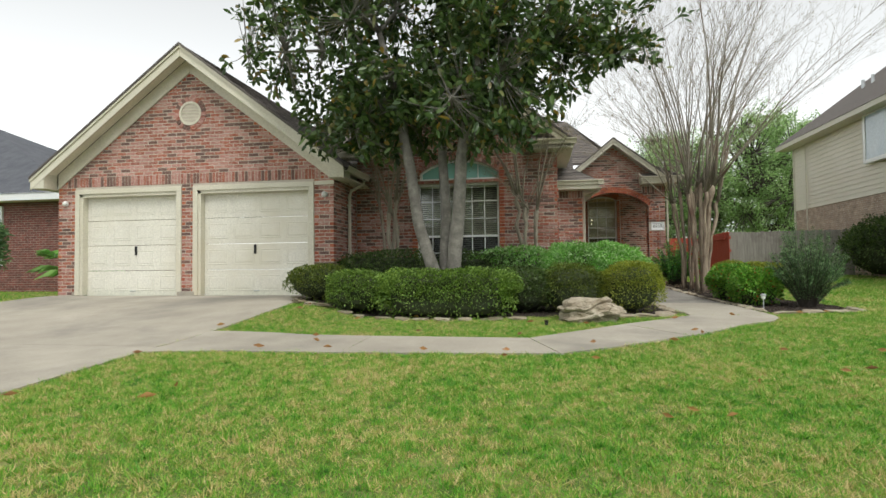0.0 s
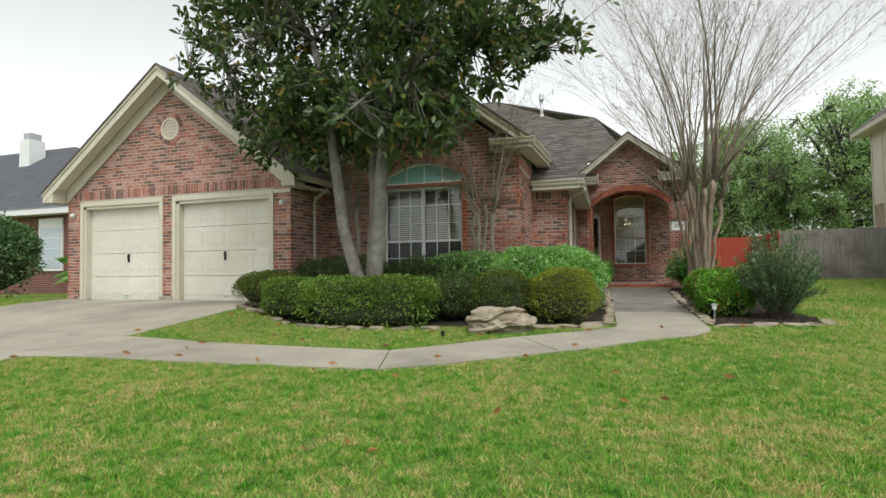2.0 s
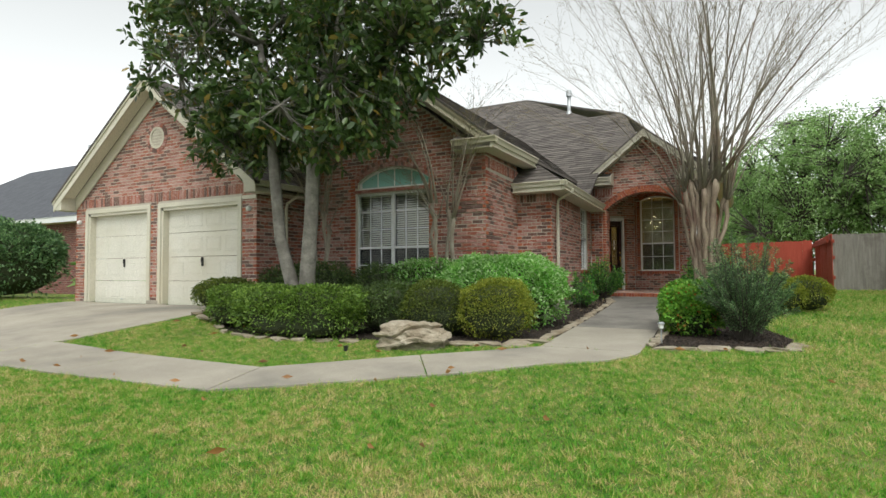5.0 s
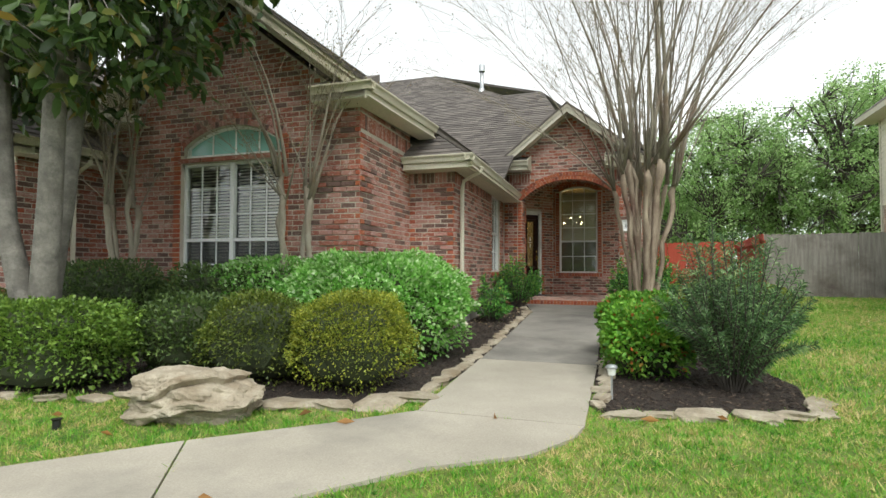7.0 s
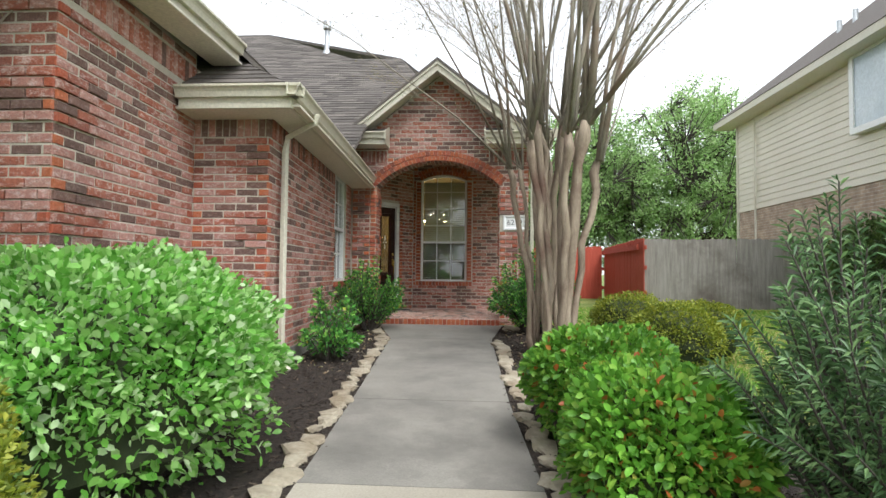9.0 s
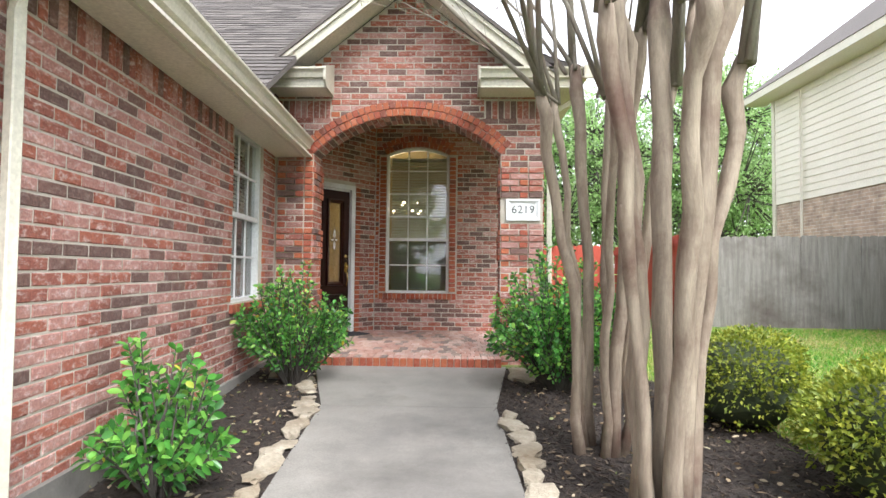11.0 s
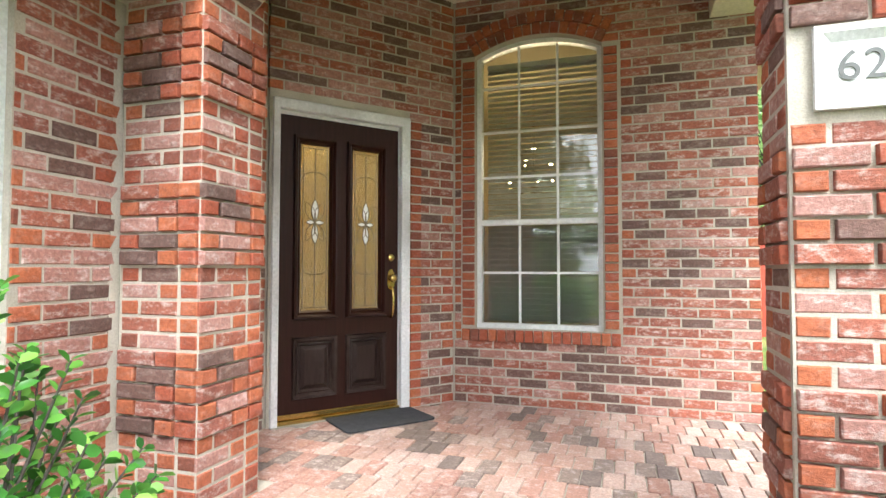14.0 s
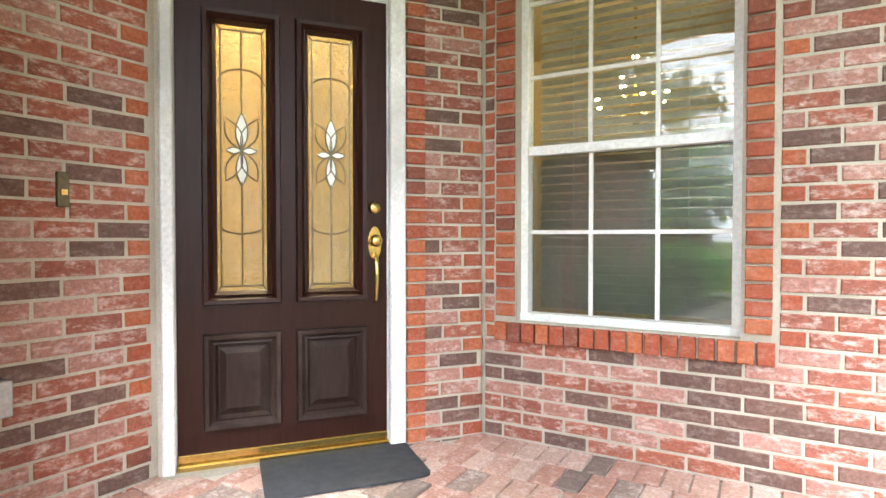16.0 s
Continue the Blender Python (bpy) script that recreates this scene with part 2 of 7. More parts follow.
def coursed(name, stops, mortar, rough=0.9):
    """Brickwork too far off to tell one brick from the next."""
    m, nt, b = blank(name, rough)
    g = nt.nodes.new("ShaderNodeNewGeometry")
    sep, com, add = nt.nodes.new("ShaderNodeSeparateXYZ"), nt.nodes.new("ShaderNodeCombineXYZ"), nt.nodes.new("ShaderNodeMath")
    link(nt, g.outputs["Position"], sep.inputs[0])
    link(nt, sep.outputs["X"], add.inputs[0])
    link(nt, sep.outputs["Y"], add.inputs[1])
    link(nt, add.outputs[0], com.inputs["X"])
    link(nt, sep.outputs["Z"], com.inputs["Y"])
    k = node(nt, "ShaderNodeTexBrick", Scale=1.0, Color1=rgba(stops[0]), Color2=rgba(stops[1]), Mortar=rgba(mortar))
    k.inputs["Brick Width"].default_value, k.inputs["Row Height"].default_value, k.inputs["Mortar Size"].default_value = 0.21, 0.07, 0.006
    link(nt, com.outputs[0], k.inputs["Vector"])
    n = noise_of(nt, 5.0, 4.0)
    s = ramp_of(nt, [(0.3, (0.7, 0.7, 0.7)), (0.7, (1.2, 1.2, 1.2))])
    link(nt, n.outputs["Fac"], s.inputs["Fac"])
    link(nt, mix_of(nt, 1.0, k.outputs["Color"], s.outputs["Color"], "MULTIPLY"), b.inputs["Base Color"])
    return m


M_NBRICK = coursed("neighbour_brick", ((0.2, 0.065, 0.05), (0.13, 0.05, 0.042)), (0.3, 0.24, 0.2))
M_TANBRICK = coursed("tan_brick", ((0.44, 0.33, 0.25), (0.33, 0.24, 0.19)), (0.5, 0.45, 0.38))

# ---- building helpers ----
class Shape:
    """Corners and faces gathered for one mesh."""

    def __init__(self):
        self.v, self.f = [], []

    def hexa(self, p):
        n = len(self.v)
        self.v += [tuple(q) for q in p]
        self.f += [tuple(n + i for i in q) for q in ((0, 3, 2, 1), (4, 5, 6, 7), (0, 1, 5, 4), (1, 2, 6, 5), (2, 3, 7, 6), (3, 0, 4, 7))]
        return self

    def box(self, x0, y0, z0, x1, y1, z1, m=None):
        p = [(x0, y0, z0), (x1, y0, z0), (x1, y1, z0), (x0, y1, z0), (x0, y0, z1), (x1, y0, z1), (x1, y1, z1), (x0, y1, z1)]
        return self.hexa([m @ Vector(q) for q in p] if m else p)

    def prism(self, outline, a, b, m=None, axis="y"):
        """An outline of (u, z) drawn out from a to b."""
        n, k = len(self.v), len(outline)
        for d in (a, b):
            for u, z in outline:
                q = Vector((u, d, z)) if axis == "y" else Vector((d, u, z)) if axis == "x" else Vector((u, z, d))
                self.v.append(tuple(m @ q if m else q))
        self.f.append(tuple(n + i for i in range(k)))
        self.f.append(tuple(n + k + i for i in reversed(range(k))))
        for i in range(k):
            j = (i + 1) % k
            self.f.append((n + j, n + i, n + k + i, n + k + j))
        return self

    def tube(self, path, radii, sides=8, cap=True):
        n0 = len(self.v)
        path = [Vector(p) for p in path]
        up = Vector((0.31, 0.17, 0.93))
        for i, p in enumerate(path):
            d = (path[min(i + 1, len(path) - 1)] - path[max(i - 1, 0)]).normalized()
            a = d.cross(up)
            if a.length < 0.05:
                a = d.cross(Vector((1, 0, 0)))
            a.normalize()
            c = d.cross(a)
            r = radii[i] if isinstance(radii, (list, tuple)) else radii
            for k in range(sides):
                w = 2 * math.pi * k / sides
                self.v.append(tuple(p + a * (r * math.cos(w)) + c * (r * math.sin(w))))
        for i in range(len(path) - 1):
            for k in range(sides):
                j = (k + 1) % sides
                o = n0 + i * sides
                self.f.append((o + k, o + j, o + sides + j, o + sides + k))
        if cap:
            self.f.append(tuple(n0 + k for k in reversed(range(sides))))
            o = n0 + (len(path) - 1) * sides
            self.f.append(tuple(o + k for k in range(sides)))
        return self

    def disc(self, c, r, depth, m=None, sides=20):
        pts = [(c[0] + r * math.cos(2 * math.pi * i / sides), c[1] + r * math.sin(2 * math.pi * i / sides)) for i in range(sides)]
        return self.prism(pts, depth[0], depth[1], m)

    def mesh(self, name, mat, bevel=0.0, smooth=False):
        me = bpy.data.meshes.new(name)
        me.from_pydata(self.v, [], self.f)
        bm = bmesh.new()
        bm.from_mesh(me)
        if bevel:
            bmesh.ops.bevel(bm, geom=list(bm.edges), offset=bevel, segments=1, affect="EDGES", clamp_overlap=True)
        bmesh.ops.recalc_face_normals(bm, faces=bm.faces)
        bm.to_mesh(me)
        bm.free()
        me.materials.append(mat)
        if smooth:
            me.polygons.foreach_set("use_smooth", [True] * len(me.polygons))
        return me


def part(name, shape, mat, parent=None, label="", bevel=0.0, smooth=False):
    ob = new(name, shape if isinstance(shape, bpy.types.Mesh) else shape.mesh(name, mat, bevel, smooth))
    if parent:
        ob.parent = parent
    return tagged(ob, label)


def thing(name, label, category, group="", kind=""):
    return tagged(new(name), label, category, group, kind)


def basis(p, u):
    """Local x along the wall, y into it, z up."""
    u = Vector((u[0], u[1], 0)).normalized()
    return Matrix(((u.x, -u.y, 0, p[0]), (u.y, u.x, 0, p[1]), (0, 0, 1, p[2]), (0, 0, 0, 1)))


# ---- bricks ----
COURSE, BL, BH, JOINT = 0.0677, 0.203, 0.0562, 0.0115
rng = random.Random(5)
BRICKS = {}


def brick_mesh(length, height, mat, depth=0.03):
    key = (round(length / 0.004), round(height / 0.004), mat.name, rng.randrange(4))
    if key not in BRICKS:
        r = random.Random(hash(key[:2]) + key[3] * 7)
        l, h, c = length / 2, height / 2, 0.004
        j = lambda a: a + r.uniform(-0.0016, 0.0016)
        v = [(j(sx * l), 0.003 + r.uniform(0, 0.002), j(sz * h)) for sx, sz in ((-1, -1), (1, -1), (1, 1), (-1, 1))]
        v += [(sx * (l - c), r.uniform(-0.002, 0.002), sz * (h - c)) for sx, sz in ((-1, -1), (1, -1), (1, 1), (-1, 1))]
        v += [(sx * l, depth, sz * h) for sx, sz in ((-1, -1), (1, -1), (1, 1), (-1, 1))]
        f = [(4, 5, 6, 7)]
        for i in range(4):
            k = (i + 1) % 4
            f += [(i, k, 4 + k, 4 + i), (8 + i, 8 + k, k, i)]
        me = bpy.data.meshes.new("brick")
        me.from_pydata(v, [], f)
        me.materials.append(mat)
        BRICKS[key] = me
    return BRICKS[key]


def lay(parent, bricks, near=(11.4, 7.0), most=260, word="brick"):
    """bricks: (matrix, length, height, material). The nearest become objects, the rest one mesh a material."""
    bricks = sorted(bricks, key=lambda b: (b[0].translation.x - near[0]) ** 2 + (b[0].translation.y - near[1]) ** 2 + 0.3 * (b[0].translation.z - 1) ** 2)
    for m, l, h, mat in bricks[:most]:
        ob = new(word, brick_mesh(l, h, mat))
        ob.parent = parent
        ob.matrix_basis = m
    rest = {}
    for m, l, h, mat in bricks[most:]:
        v, f = rest.setdefault(mat.name, ([], []))
        me = brick_mesh(l, h, mat)
        n = len(v)
        v += [tuple(m @ q.co) for q in me.vertices]
        f += [tuple(n + i for i in p.vertices) for p in me.polygons]
    for name, (v, f) in rest.items():
        me = bpy.data.meshes.new("brickwork")
        me.from_pydata(v, [], f)
        me.materials.append(bpy.data.materials[name])
        ob = new("brickwork", me)
        ob.parent = parent
        tagged(ob, "", "", "", "stuff")


def wall(name, p0, p1, z0, top, holes=(), soldiers=(), skip=(), proud=None, thick=0.22, label="red and brown brick wall with pale mortar", most=260, breaks=(), head=None, bond=None):
    """A brick wall from p0 to p1, left to right as seen from outside. top: a height or a function of u.
    holes: (u0, u1, z0, z1, rise). soldiers: (z0, u0, u1). skip: boxes without bricks."""
    u = Vector((p1[0] - p0[0], p1[1] - p0[1]))
    length = u.length
    m = basis((p0[0], p0[1], 0), u)
    tf = top if callable(top) else (lambda a: top)

    def ceiling_of(h, a):
        c, w = (h[0] + h[1]) / 2, (h[1] - h[0]) / 2
        t = max(-1.0, min(1.0, (a - c) / w))
        if not h[4]:
            return h[3]
        rad = (w * w + h[4] * h[4]) / (2 * h[4])
        return h[3] + math.sqrt(max(0, rad * rad - (t * w) ** 2)) - (rad - h[4])

    cuts = {0.014, length - 0.014, *breaks}
    for h in holes:
        k = 14 if h[4] else 1
        cuts |= {h[0] + (h[1] - h[0]) * i / k for i in range(k + 1)}
    cuts = sorted(c for c in cuts if 0.013 <= c <= length - 0.013)
    s = Shape()
    front, back = 0.0045, thick
    for a, b in zip(cuts, cuts[1:]):
        if b - a < 1e-5:
            continue
        inside = sorted([h for h in holes if h[0] - 1e-6 <= a and b <= h[1] + 1e-6], key=lambda h: h[2])
        lo = (z0, z0)
        for h in inside + [None]:
            hi = (h[2], h[2]) if h else (tf(a), tf(b))
            if hi[0] > lo[0] + 1e-4 or hi[1] > lo[1] + 1e-4:
                s.hexa([m @ Vector(q) for q in ((a, front, lo[0]), (b, front, lo[1]), (b, back, lo[1]), (a, back, lo[0]),
                                               (a, front, hi[0]), (b, front, hi[1]), (b, back, hi[1]), (a, back, hi[0]))])
            if h:
                lo = (ceiling_of(h, a), ceiling_of(h, b))
    ob = tagged(new(name, s.mesh(name, M_MORTAR)), label, "wall", "", "structure")
    grid = np.arange(0.0, length + 0.005, 0.01)
    tops = np.array([tf(g) for g in grid])
    bricks = []
    k = math.floor(z0 / COURSE)
    while k * COURSE < tops.max():
        z = k * COURSE + COURSE / 2
        k += 1
        if z < z0 + 0.03:
            continue
        free = tops > z + BH / 2
        for h in holes:
            if h[2] - 0.03 < z:
                hc = np.array([ceiling_of(h, g) for g in grid])
                free &= ~((grid > h[0]) & (grid < h[1]) & (z - 0.03 < hc) & (z + 0.03 > h[2]))
        for sz, su0, su1 in soldiers:
            if sz - 0.02 < z < sz + 0.215:
                free &= ~((grid > su0) & (grid < su1))
        for b0, b1, c0, c1 in skip:
            if c0 < z < c1:
                free &= ~((grid > b0) & (grid < b1))
        if bond:
            a = 0.0
            for w in bond[k % 2]:
                d = proud(a + w / 2, z) if proud else 0.0
                mat = M_BRICK_HEAD if w < 0.15 else M_BRICK
                bricks.append((m @ Matrix.Translation((a + w / 2, -d + rng.uniform(-0.0015, 0.0015), z)), w - JOINT - 0.004, BH, mat))
                a += w
            continue
        a = -BL * (0.5 if k % 2 else 0.0) + rng.uniform(-0.012, 0.012)
        while a < length:
            e = a + BL
            i0, i1 = max(0, int(round(a / 0.01))), min(len(grid) - 1, int(round(e / 0.01)))
            seg = free[i0:i1 + 1]
            if seg.any():
                idx = np.nonzero(seg)[0]
                x0 = max(a, grid[i0 + idx[0]] if idx[0] > 0 else a, 0.0)
                x1 = min(e, grid[i0 + idx[-1]] if idx[-1] < len(seg) - 1 else e, length)
                if x1 - x0 > 0.035:
                    c = (x0 + x1) / 2
                    d = proud(c, z) if proud else 0.0
                    short = x1 - x0 < 0.13
                    mat = (head or M_BRICK_HEAD) if short and rng.random() < 0.85 else M_BRICK
                    bricks.append((m @ Matrix.Translation((c, -d + rng.uniform(-0.0015, 0.0015), z)), x1 - x0 - JOINT, BH, mat))
            a = e
    for sz, su0, su1 in soldiers:
        a = su0
        while a < su1 - 0.03:
            w = min(0.0677, su1 - a)
            if tf(a + w / 2) > sz + 0.1:
                bricks.append((m @ Matrix.Translation((a + w / 2, -0.004, sz + 0.1)), w - JOINT, 0.193, M_BRICK))
            a += 0.0677
    lay(ob, bricks, most=most)
    return ob, m


def arch_bricks(parent, m, uc, half, spring, rise, rings=1, out=-0.012, mat=None, size=0.1, depth_y=0.0):
    rad = (half * half + rise * rise) / (2 * rise)
    zc = spring + rise - rad
    ang = math.asin(half / rad)
    bricks = []
    for ring in range(rings):
        r = rad + size / 2 + ring * size
        n = max(3, round(2 * ang * r / 0.0677))
        for i in range(n):
            t = -ang + (i + 0.5) * 2 * ang / n
            q = m @ Matrix.Translation((uc + r * math.sin(t), out, zc + r * math.cos(t))) @ Matrix.Rotation(t, 4, "Y")
            bricks.append((q, 2 * ang * r / n - 0.009, size - 0.009, mat or M_BRICK_HEAD))
    lay(parent, bricks)


def row_bricks(parent, m, u0, u1, z, height, out, step=0.0677, mat=None, depth=0.0):
    """A row of bricks on end, such as a sill."""
    n = max(1, round((u1 - u0) / step))
    w = (u1 - u0) / n
    lay(parent, [(m @ Matrix.Translation((u0 + (i + 0.5) * w, -out, z + height / 2)), w - 0.009, height, mat or M_BRICK_HEAD) for i in range(n)])


# ---- ground ----
PY = [-200, -16, -13, -10, -7, -5, -2.9, -1, 1.3, 3, 7.1, 10.6, 20, 60, 200]
PZ = [-1.1, -1.05, -0.92, -0.72, -0.55, -0.48, -0.41, -0.335, -0.29, -0.24, -0.11, 0.0, 0.05, 0.05, 0.05]


def smooth(a, b, x):
    t = min(1.0, max(0.0, (x - a) / (b - a)))
    return t * t * (3 - 2 * t)


def ground_z(x, y):
    z = float(np.interp(y, PY, PZ))
    return z + 0.22 * smooth(-4.2, -0.2, y) * (1 - smooth(5.6, 6.6, x)) * (1 - smooth(0.5, 4.0, y))


def steps(a, b, d):
    return [a + (b - a) * i / max(1, round((b - a) / d)) for i in range(max(1, round((b - a) / d)) + 1)]


gx = [-400, -150, -60, -35] + steps(-22, 26, 0.5) + [35, 60, 150, 400]
gy = [-300, -120, -50, -30] + steps(-18, 22, 0.4) + [30, 60, 150, 400]
s = Shape()
s.v = [(x, y, ground_z(x, y)) for y in gy for x in gx]
s.f = [(j * len(gx) + i, j * len(gx) + i + 1, (j + 1) * len(gx) + i + 1, (j + 1) * len(gx) + i) for j in range(len(gy) - 1) for i in range(len(gx) - 1)]
tagged(part("ground", s, M_GRASSGROUND, smooth=True), "mown green lawn ground with yellowish worn patches", "lawn", "", "structure")


def slab(name, outline, lift, label, mat, cat, thick=0.12, step=0.45):
    """A flat-laid sheet that follows the ground: outline as (x, y) corners, in order."""
    bm = bmesh.new()
    face = bm.faces.new([bm.verts.new((x, y, 0)) for x, y in outline])
    for axis, lo, hi in ((0, min(p[0] for p in outline), max(p[0] for p in outline)), (1, min(p[1] for p in outline), max(p[1] for p in outline))):
        c = lo + step
        while c < hi:
            n = Vector((1, 0, 0)) if axis == 0 else Vector((0, 1, 0))
            bmesh.ops.bisect_plane(bm, geom=bm.verts[:] + bm.edges[:] + bm.faces[:], plane_co=n * c, plane_no=n)
            c += step
    top = bm.faces[:]
    low = bmesh.ops.extrude_face_region(bm, geom=top)
    newv = [g for g in low["geom"] if isinstance(g, bmesh.types.BMVert)]
    for v in newv:
        v.co.z = ground_z(v.co.x, v.co.y) + lift
    old = set(bm.verts) - set(newv)
    for v in old:
        v.co.z = ground_z(v.co.x, v.co.y) + lift - thick
    bmesh.ops.recalc_face_normals(bm, faces=bm.faces)
    me = bpy.data.meshes.new(name)
    bm.to_mesh(me)
    bm.free()
    me.materials.append(mat)
    return tagged(new(name, me), label, cat, "", "structure")


# driveway in four panels and the walk in panels, with open joints between them
G = 0.008
slab("driveway_1", [(-0.5, -4.25), (2.46, -4.25), (2.46, -0.02), (-0.5, -0.02)], 0.02, "pale worn concrete driveway panel", M_CONCRETE, "driveway")
slab("driveway_2", [(2.46 + G, -4.25), (4.99, -4.25), (5.03, -3.3), (5.3, -0.02), (2.46 + G, -0.02)], 0.02, "pale worn concrete driveway panel", M_CONCRETE, "driveway")
slab("driveway_3", [(-0.5, -16), (2.46, -16), (2.46, -4.25 - G), (-0.5, -4.25 - G)], 0.02, "pale worn concrete driveway panel", M_CONCRETE, "driveway")
slab("driveway_4", [(2.46 + G, -16), (5.6, -16), (5.2, -7.0), (4.99, -4.25 - G), (2.46 + G, -4.25 - G)], 0.02, "pale worn concrete driveway panel", M_CONCRETE, "driveway")
WALKS = [
    [(5.01, -4.6), (5.9, -4.45), (7.2, -4.45), (7.2, -3.36), (5.04, -3.27)],
    [(7.2 + G, -4.45), (9.4, -4.35), (9.08, -3.4), (7.2 + G, -3.36)],
    [(9.41, -4.34), (10.05, -3.85), (10.9, -3.1), (10.3, -2.2), (9.95, -2.55), (9.09, -3.39)],
    [(10.91, -3.09), (11.2, -2.85), (11.8, -2.15), (12.3, -1.8), (12.5, -1.45), (12.54, -1.2), (11.4, -1.2), (10.97, -1.62), (10.31, -2.19)],
    [(11.4, -1.2 + G), (12.54, -1.2 + G), (12.47, 0.87), (11.28, 0.87)],
    [(11.28, 0.87 + G), (12.47, 0.87 + G), (12.38, 2.5), (11.18, 2.5)],
    [(11.18, 2.5 + G), (12.38, 2.5 + G), (12.3, 5.65), (10.96, 5.65)],
    [(10.96, 5.65 + G), (12.3, 5.65 + G), (12.5, 7.2), (10.52, 7.2)]]
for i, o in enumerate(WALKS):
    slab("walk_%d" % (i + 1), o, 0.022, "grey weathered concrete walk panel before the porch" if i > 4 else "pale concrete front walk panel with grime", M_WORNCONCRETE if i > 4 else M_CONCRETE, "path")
slab("bed_soil_1", [(4.98, -0.3), (5.35, -1.1), (7.0, -1.65), (8.0, -1.75), (8.7, -1.5), (9.4, -1.35), (10.4, -1.3), (11.05, -1.15), (11.3, -0.7), (11.3, 0.85), (11.2, 2.55), (10.98, 5.6), (10.54, 7.1), (9.9, 7.4), (9.9, 3.1), (9.4, 3.1), (9.4, 1.3), (5.4, 1.3)], 0.012, "dark brown mulch planting bed", M_MULCH, "bed")
slab("bed_soil_2", [(12.57, -0.8), (13.2, -0.65), (14.0, -0.4), (14.1, 0.5), (13.8, 1.6), (13.9, 3.2), (14.2, 5.5), (13.6, 7.4), (12.48, 7.17), (12.28, 5.65), (12.36, 2.5), (12.45, 0.9)], 0.012, "dark brown mulch planting bed", M_MULCH, "bed")

# ---- the house's brick walls ----
quoin = lambda a, b: (lambda u, z: 0.016 if (u < a or u > b) and math.floor((z + 0.1) / (5 * COURSE)) % 2 else 0.0)
slope_g = lambda u: 2.25 + 0.745 * (2.93 - abs(u - 2.93)) - 0.1
wall("wall_garage", (-0.4, 0.0), (5.47, 0.0), -0.12, slope_g, holes=[(0.40, 2.75, -0.2, 2.05, 0), (3.0, 5.48, -0.2, 2.05, 0)], soldiers=[(2.1, 0.22, 5.6)],
     proud=quoin(0.0, 9.0), breaks=(2.93,), skip=[(2.7, 3.16, 3.25, 3.71)], label="brick garage gable wall with two door openings", most=300)
wall("wall_garage_side", (5.47, 0.0), (5.47, 1.34), -0.2, 2.2, proud=quoin(0.0, 9), most=300)
wall("wall_window", (5.47, 1.34), (9.6, 1.34), -0.4, lambda u: 2.62 + 0.76 * (2.1 - abs(u - 2.1)) if u > 0 else 2.0, holes=[(1.31, 2.97, 0.0, 2.12, 0), (1.36, 2.97, 2.2, 2.34, 0.27)],
     proud=quoin(-1, 3.55), breaks=(2.1,), skip=[(1.2, 3.05, 2.1, 2.21)], label="brick gable wall round an arched picture window", most=300)
wall("wall_window_side", (9.6, 1.34), (9.5, 3.2), -0.4, 2.75, soldiers=[(2.42, 0.0, 1.9)], proud=quoin(0.45, 9), most=200)
wall("wall_wing", (9.5, 3.17), (10.22, 3.17), -0.4, 2.2, soldiers=[(1.97, 0.0, 0.72)], proud=quoin(-1, 0.42), most=200)
SIDE0, SIDE1 = (10.22, 3.17), (9.983, 7.44)
ws, m_side = wall("wall_wing_side", SIDE0, SIDE1, -0.4, 2.2, soldiers=[(1.97, 0.0, 2.93)], holes=[(2.95, 3.82, 0.6, 2.16, 0)], skip=[(2.88, 3.9, 0.52, 0.62)], label="brick side wall with a tall window", most=320)
wp, m_porch = wall("wall_porch", (9.98, 7.44), (12.92, 7.44), -0.3, lambda u: 2.86 + 0.78 * (1.45 - abs(u - 1.45)), thick=0.32,
                   holes=[(0.42, 2.468, -0.4, 2.17, 0.425)], soldiers=[(2.56, 0.0, 0.6), (2.56, 2.3, 2.94)], breaks=(1.45,),
                   skip=[(-0.01, 0.42, -0.4, 2.18), (2.468, 2.95, -0.4, 2.18)], proud=lambda u, z: 0.018 if (u < 0.42 or u > 2.47) and z < 2.2 and math.floor((z + 0.02) / (5 * COURSE)) % 2 else 0.0, label="brick porch front with a round-headed arch", most=300)
front_bricks = []
for u0, rows in ((0.02, ((0.1, 0.2, 0.1), (0.2, 0.1, 0.1))), (2.468, ((0.1, 0.2, 0.16), (0.2, 0.1, 0.16)))):
    for k in range(-3, 32):
        z, u = (k + 0.5) * COURSE, u0
        d = 0.018 if math.floor((z + 0.02) / (5 * COURSE)) % 2 else 0.0
        for w in rows[k % 2]:
            if u < 2.0 or not 1.43 < z < 1.71:
                front_bricks.append((m_porch @ Matrix.Translation((u + w / 2, -d + rng.uniform(-0.0015, 0.0015), z)), w - JOINT - 0.003, BH, M_BRICK_HEAD if w < 0.12 else M_BRICK))
            u += w
lay(wp, front_bricks, most=300)
arch_bricks(wp, m_porch, 1.445, 1.025, 2.17, 0.42, rings=2, out=-0.014, size=0.085)
PIER = ((0.2, 0.1, 0.1), (0.1, 0.2, 0.1))
stepped = lambda u, z: 0.018 if math.floor((z + 0.02) / (5 * COURSE)) % 2 else 0.0
wall("wall_pier_inner", (10.404, 7.436), (10.404, 7.85), -0.1, 2.2, thick=0.2, proud=stepped, most=160, bond=PIER)
wall("wall_pier_facing", (12.445, 7.76), (12.445, 7.44), -0.1, 2.2, thick=0.2, proud=stepped, most=120, bond=((0.2, 0.1), (0.1, 0.2)))
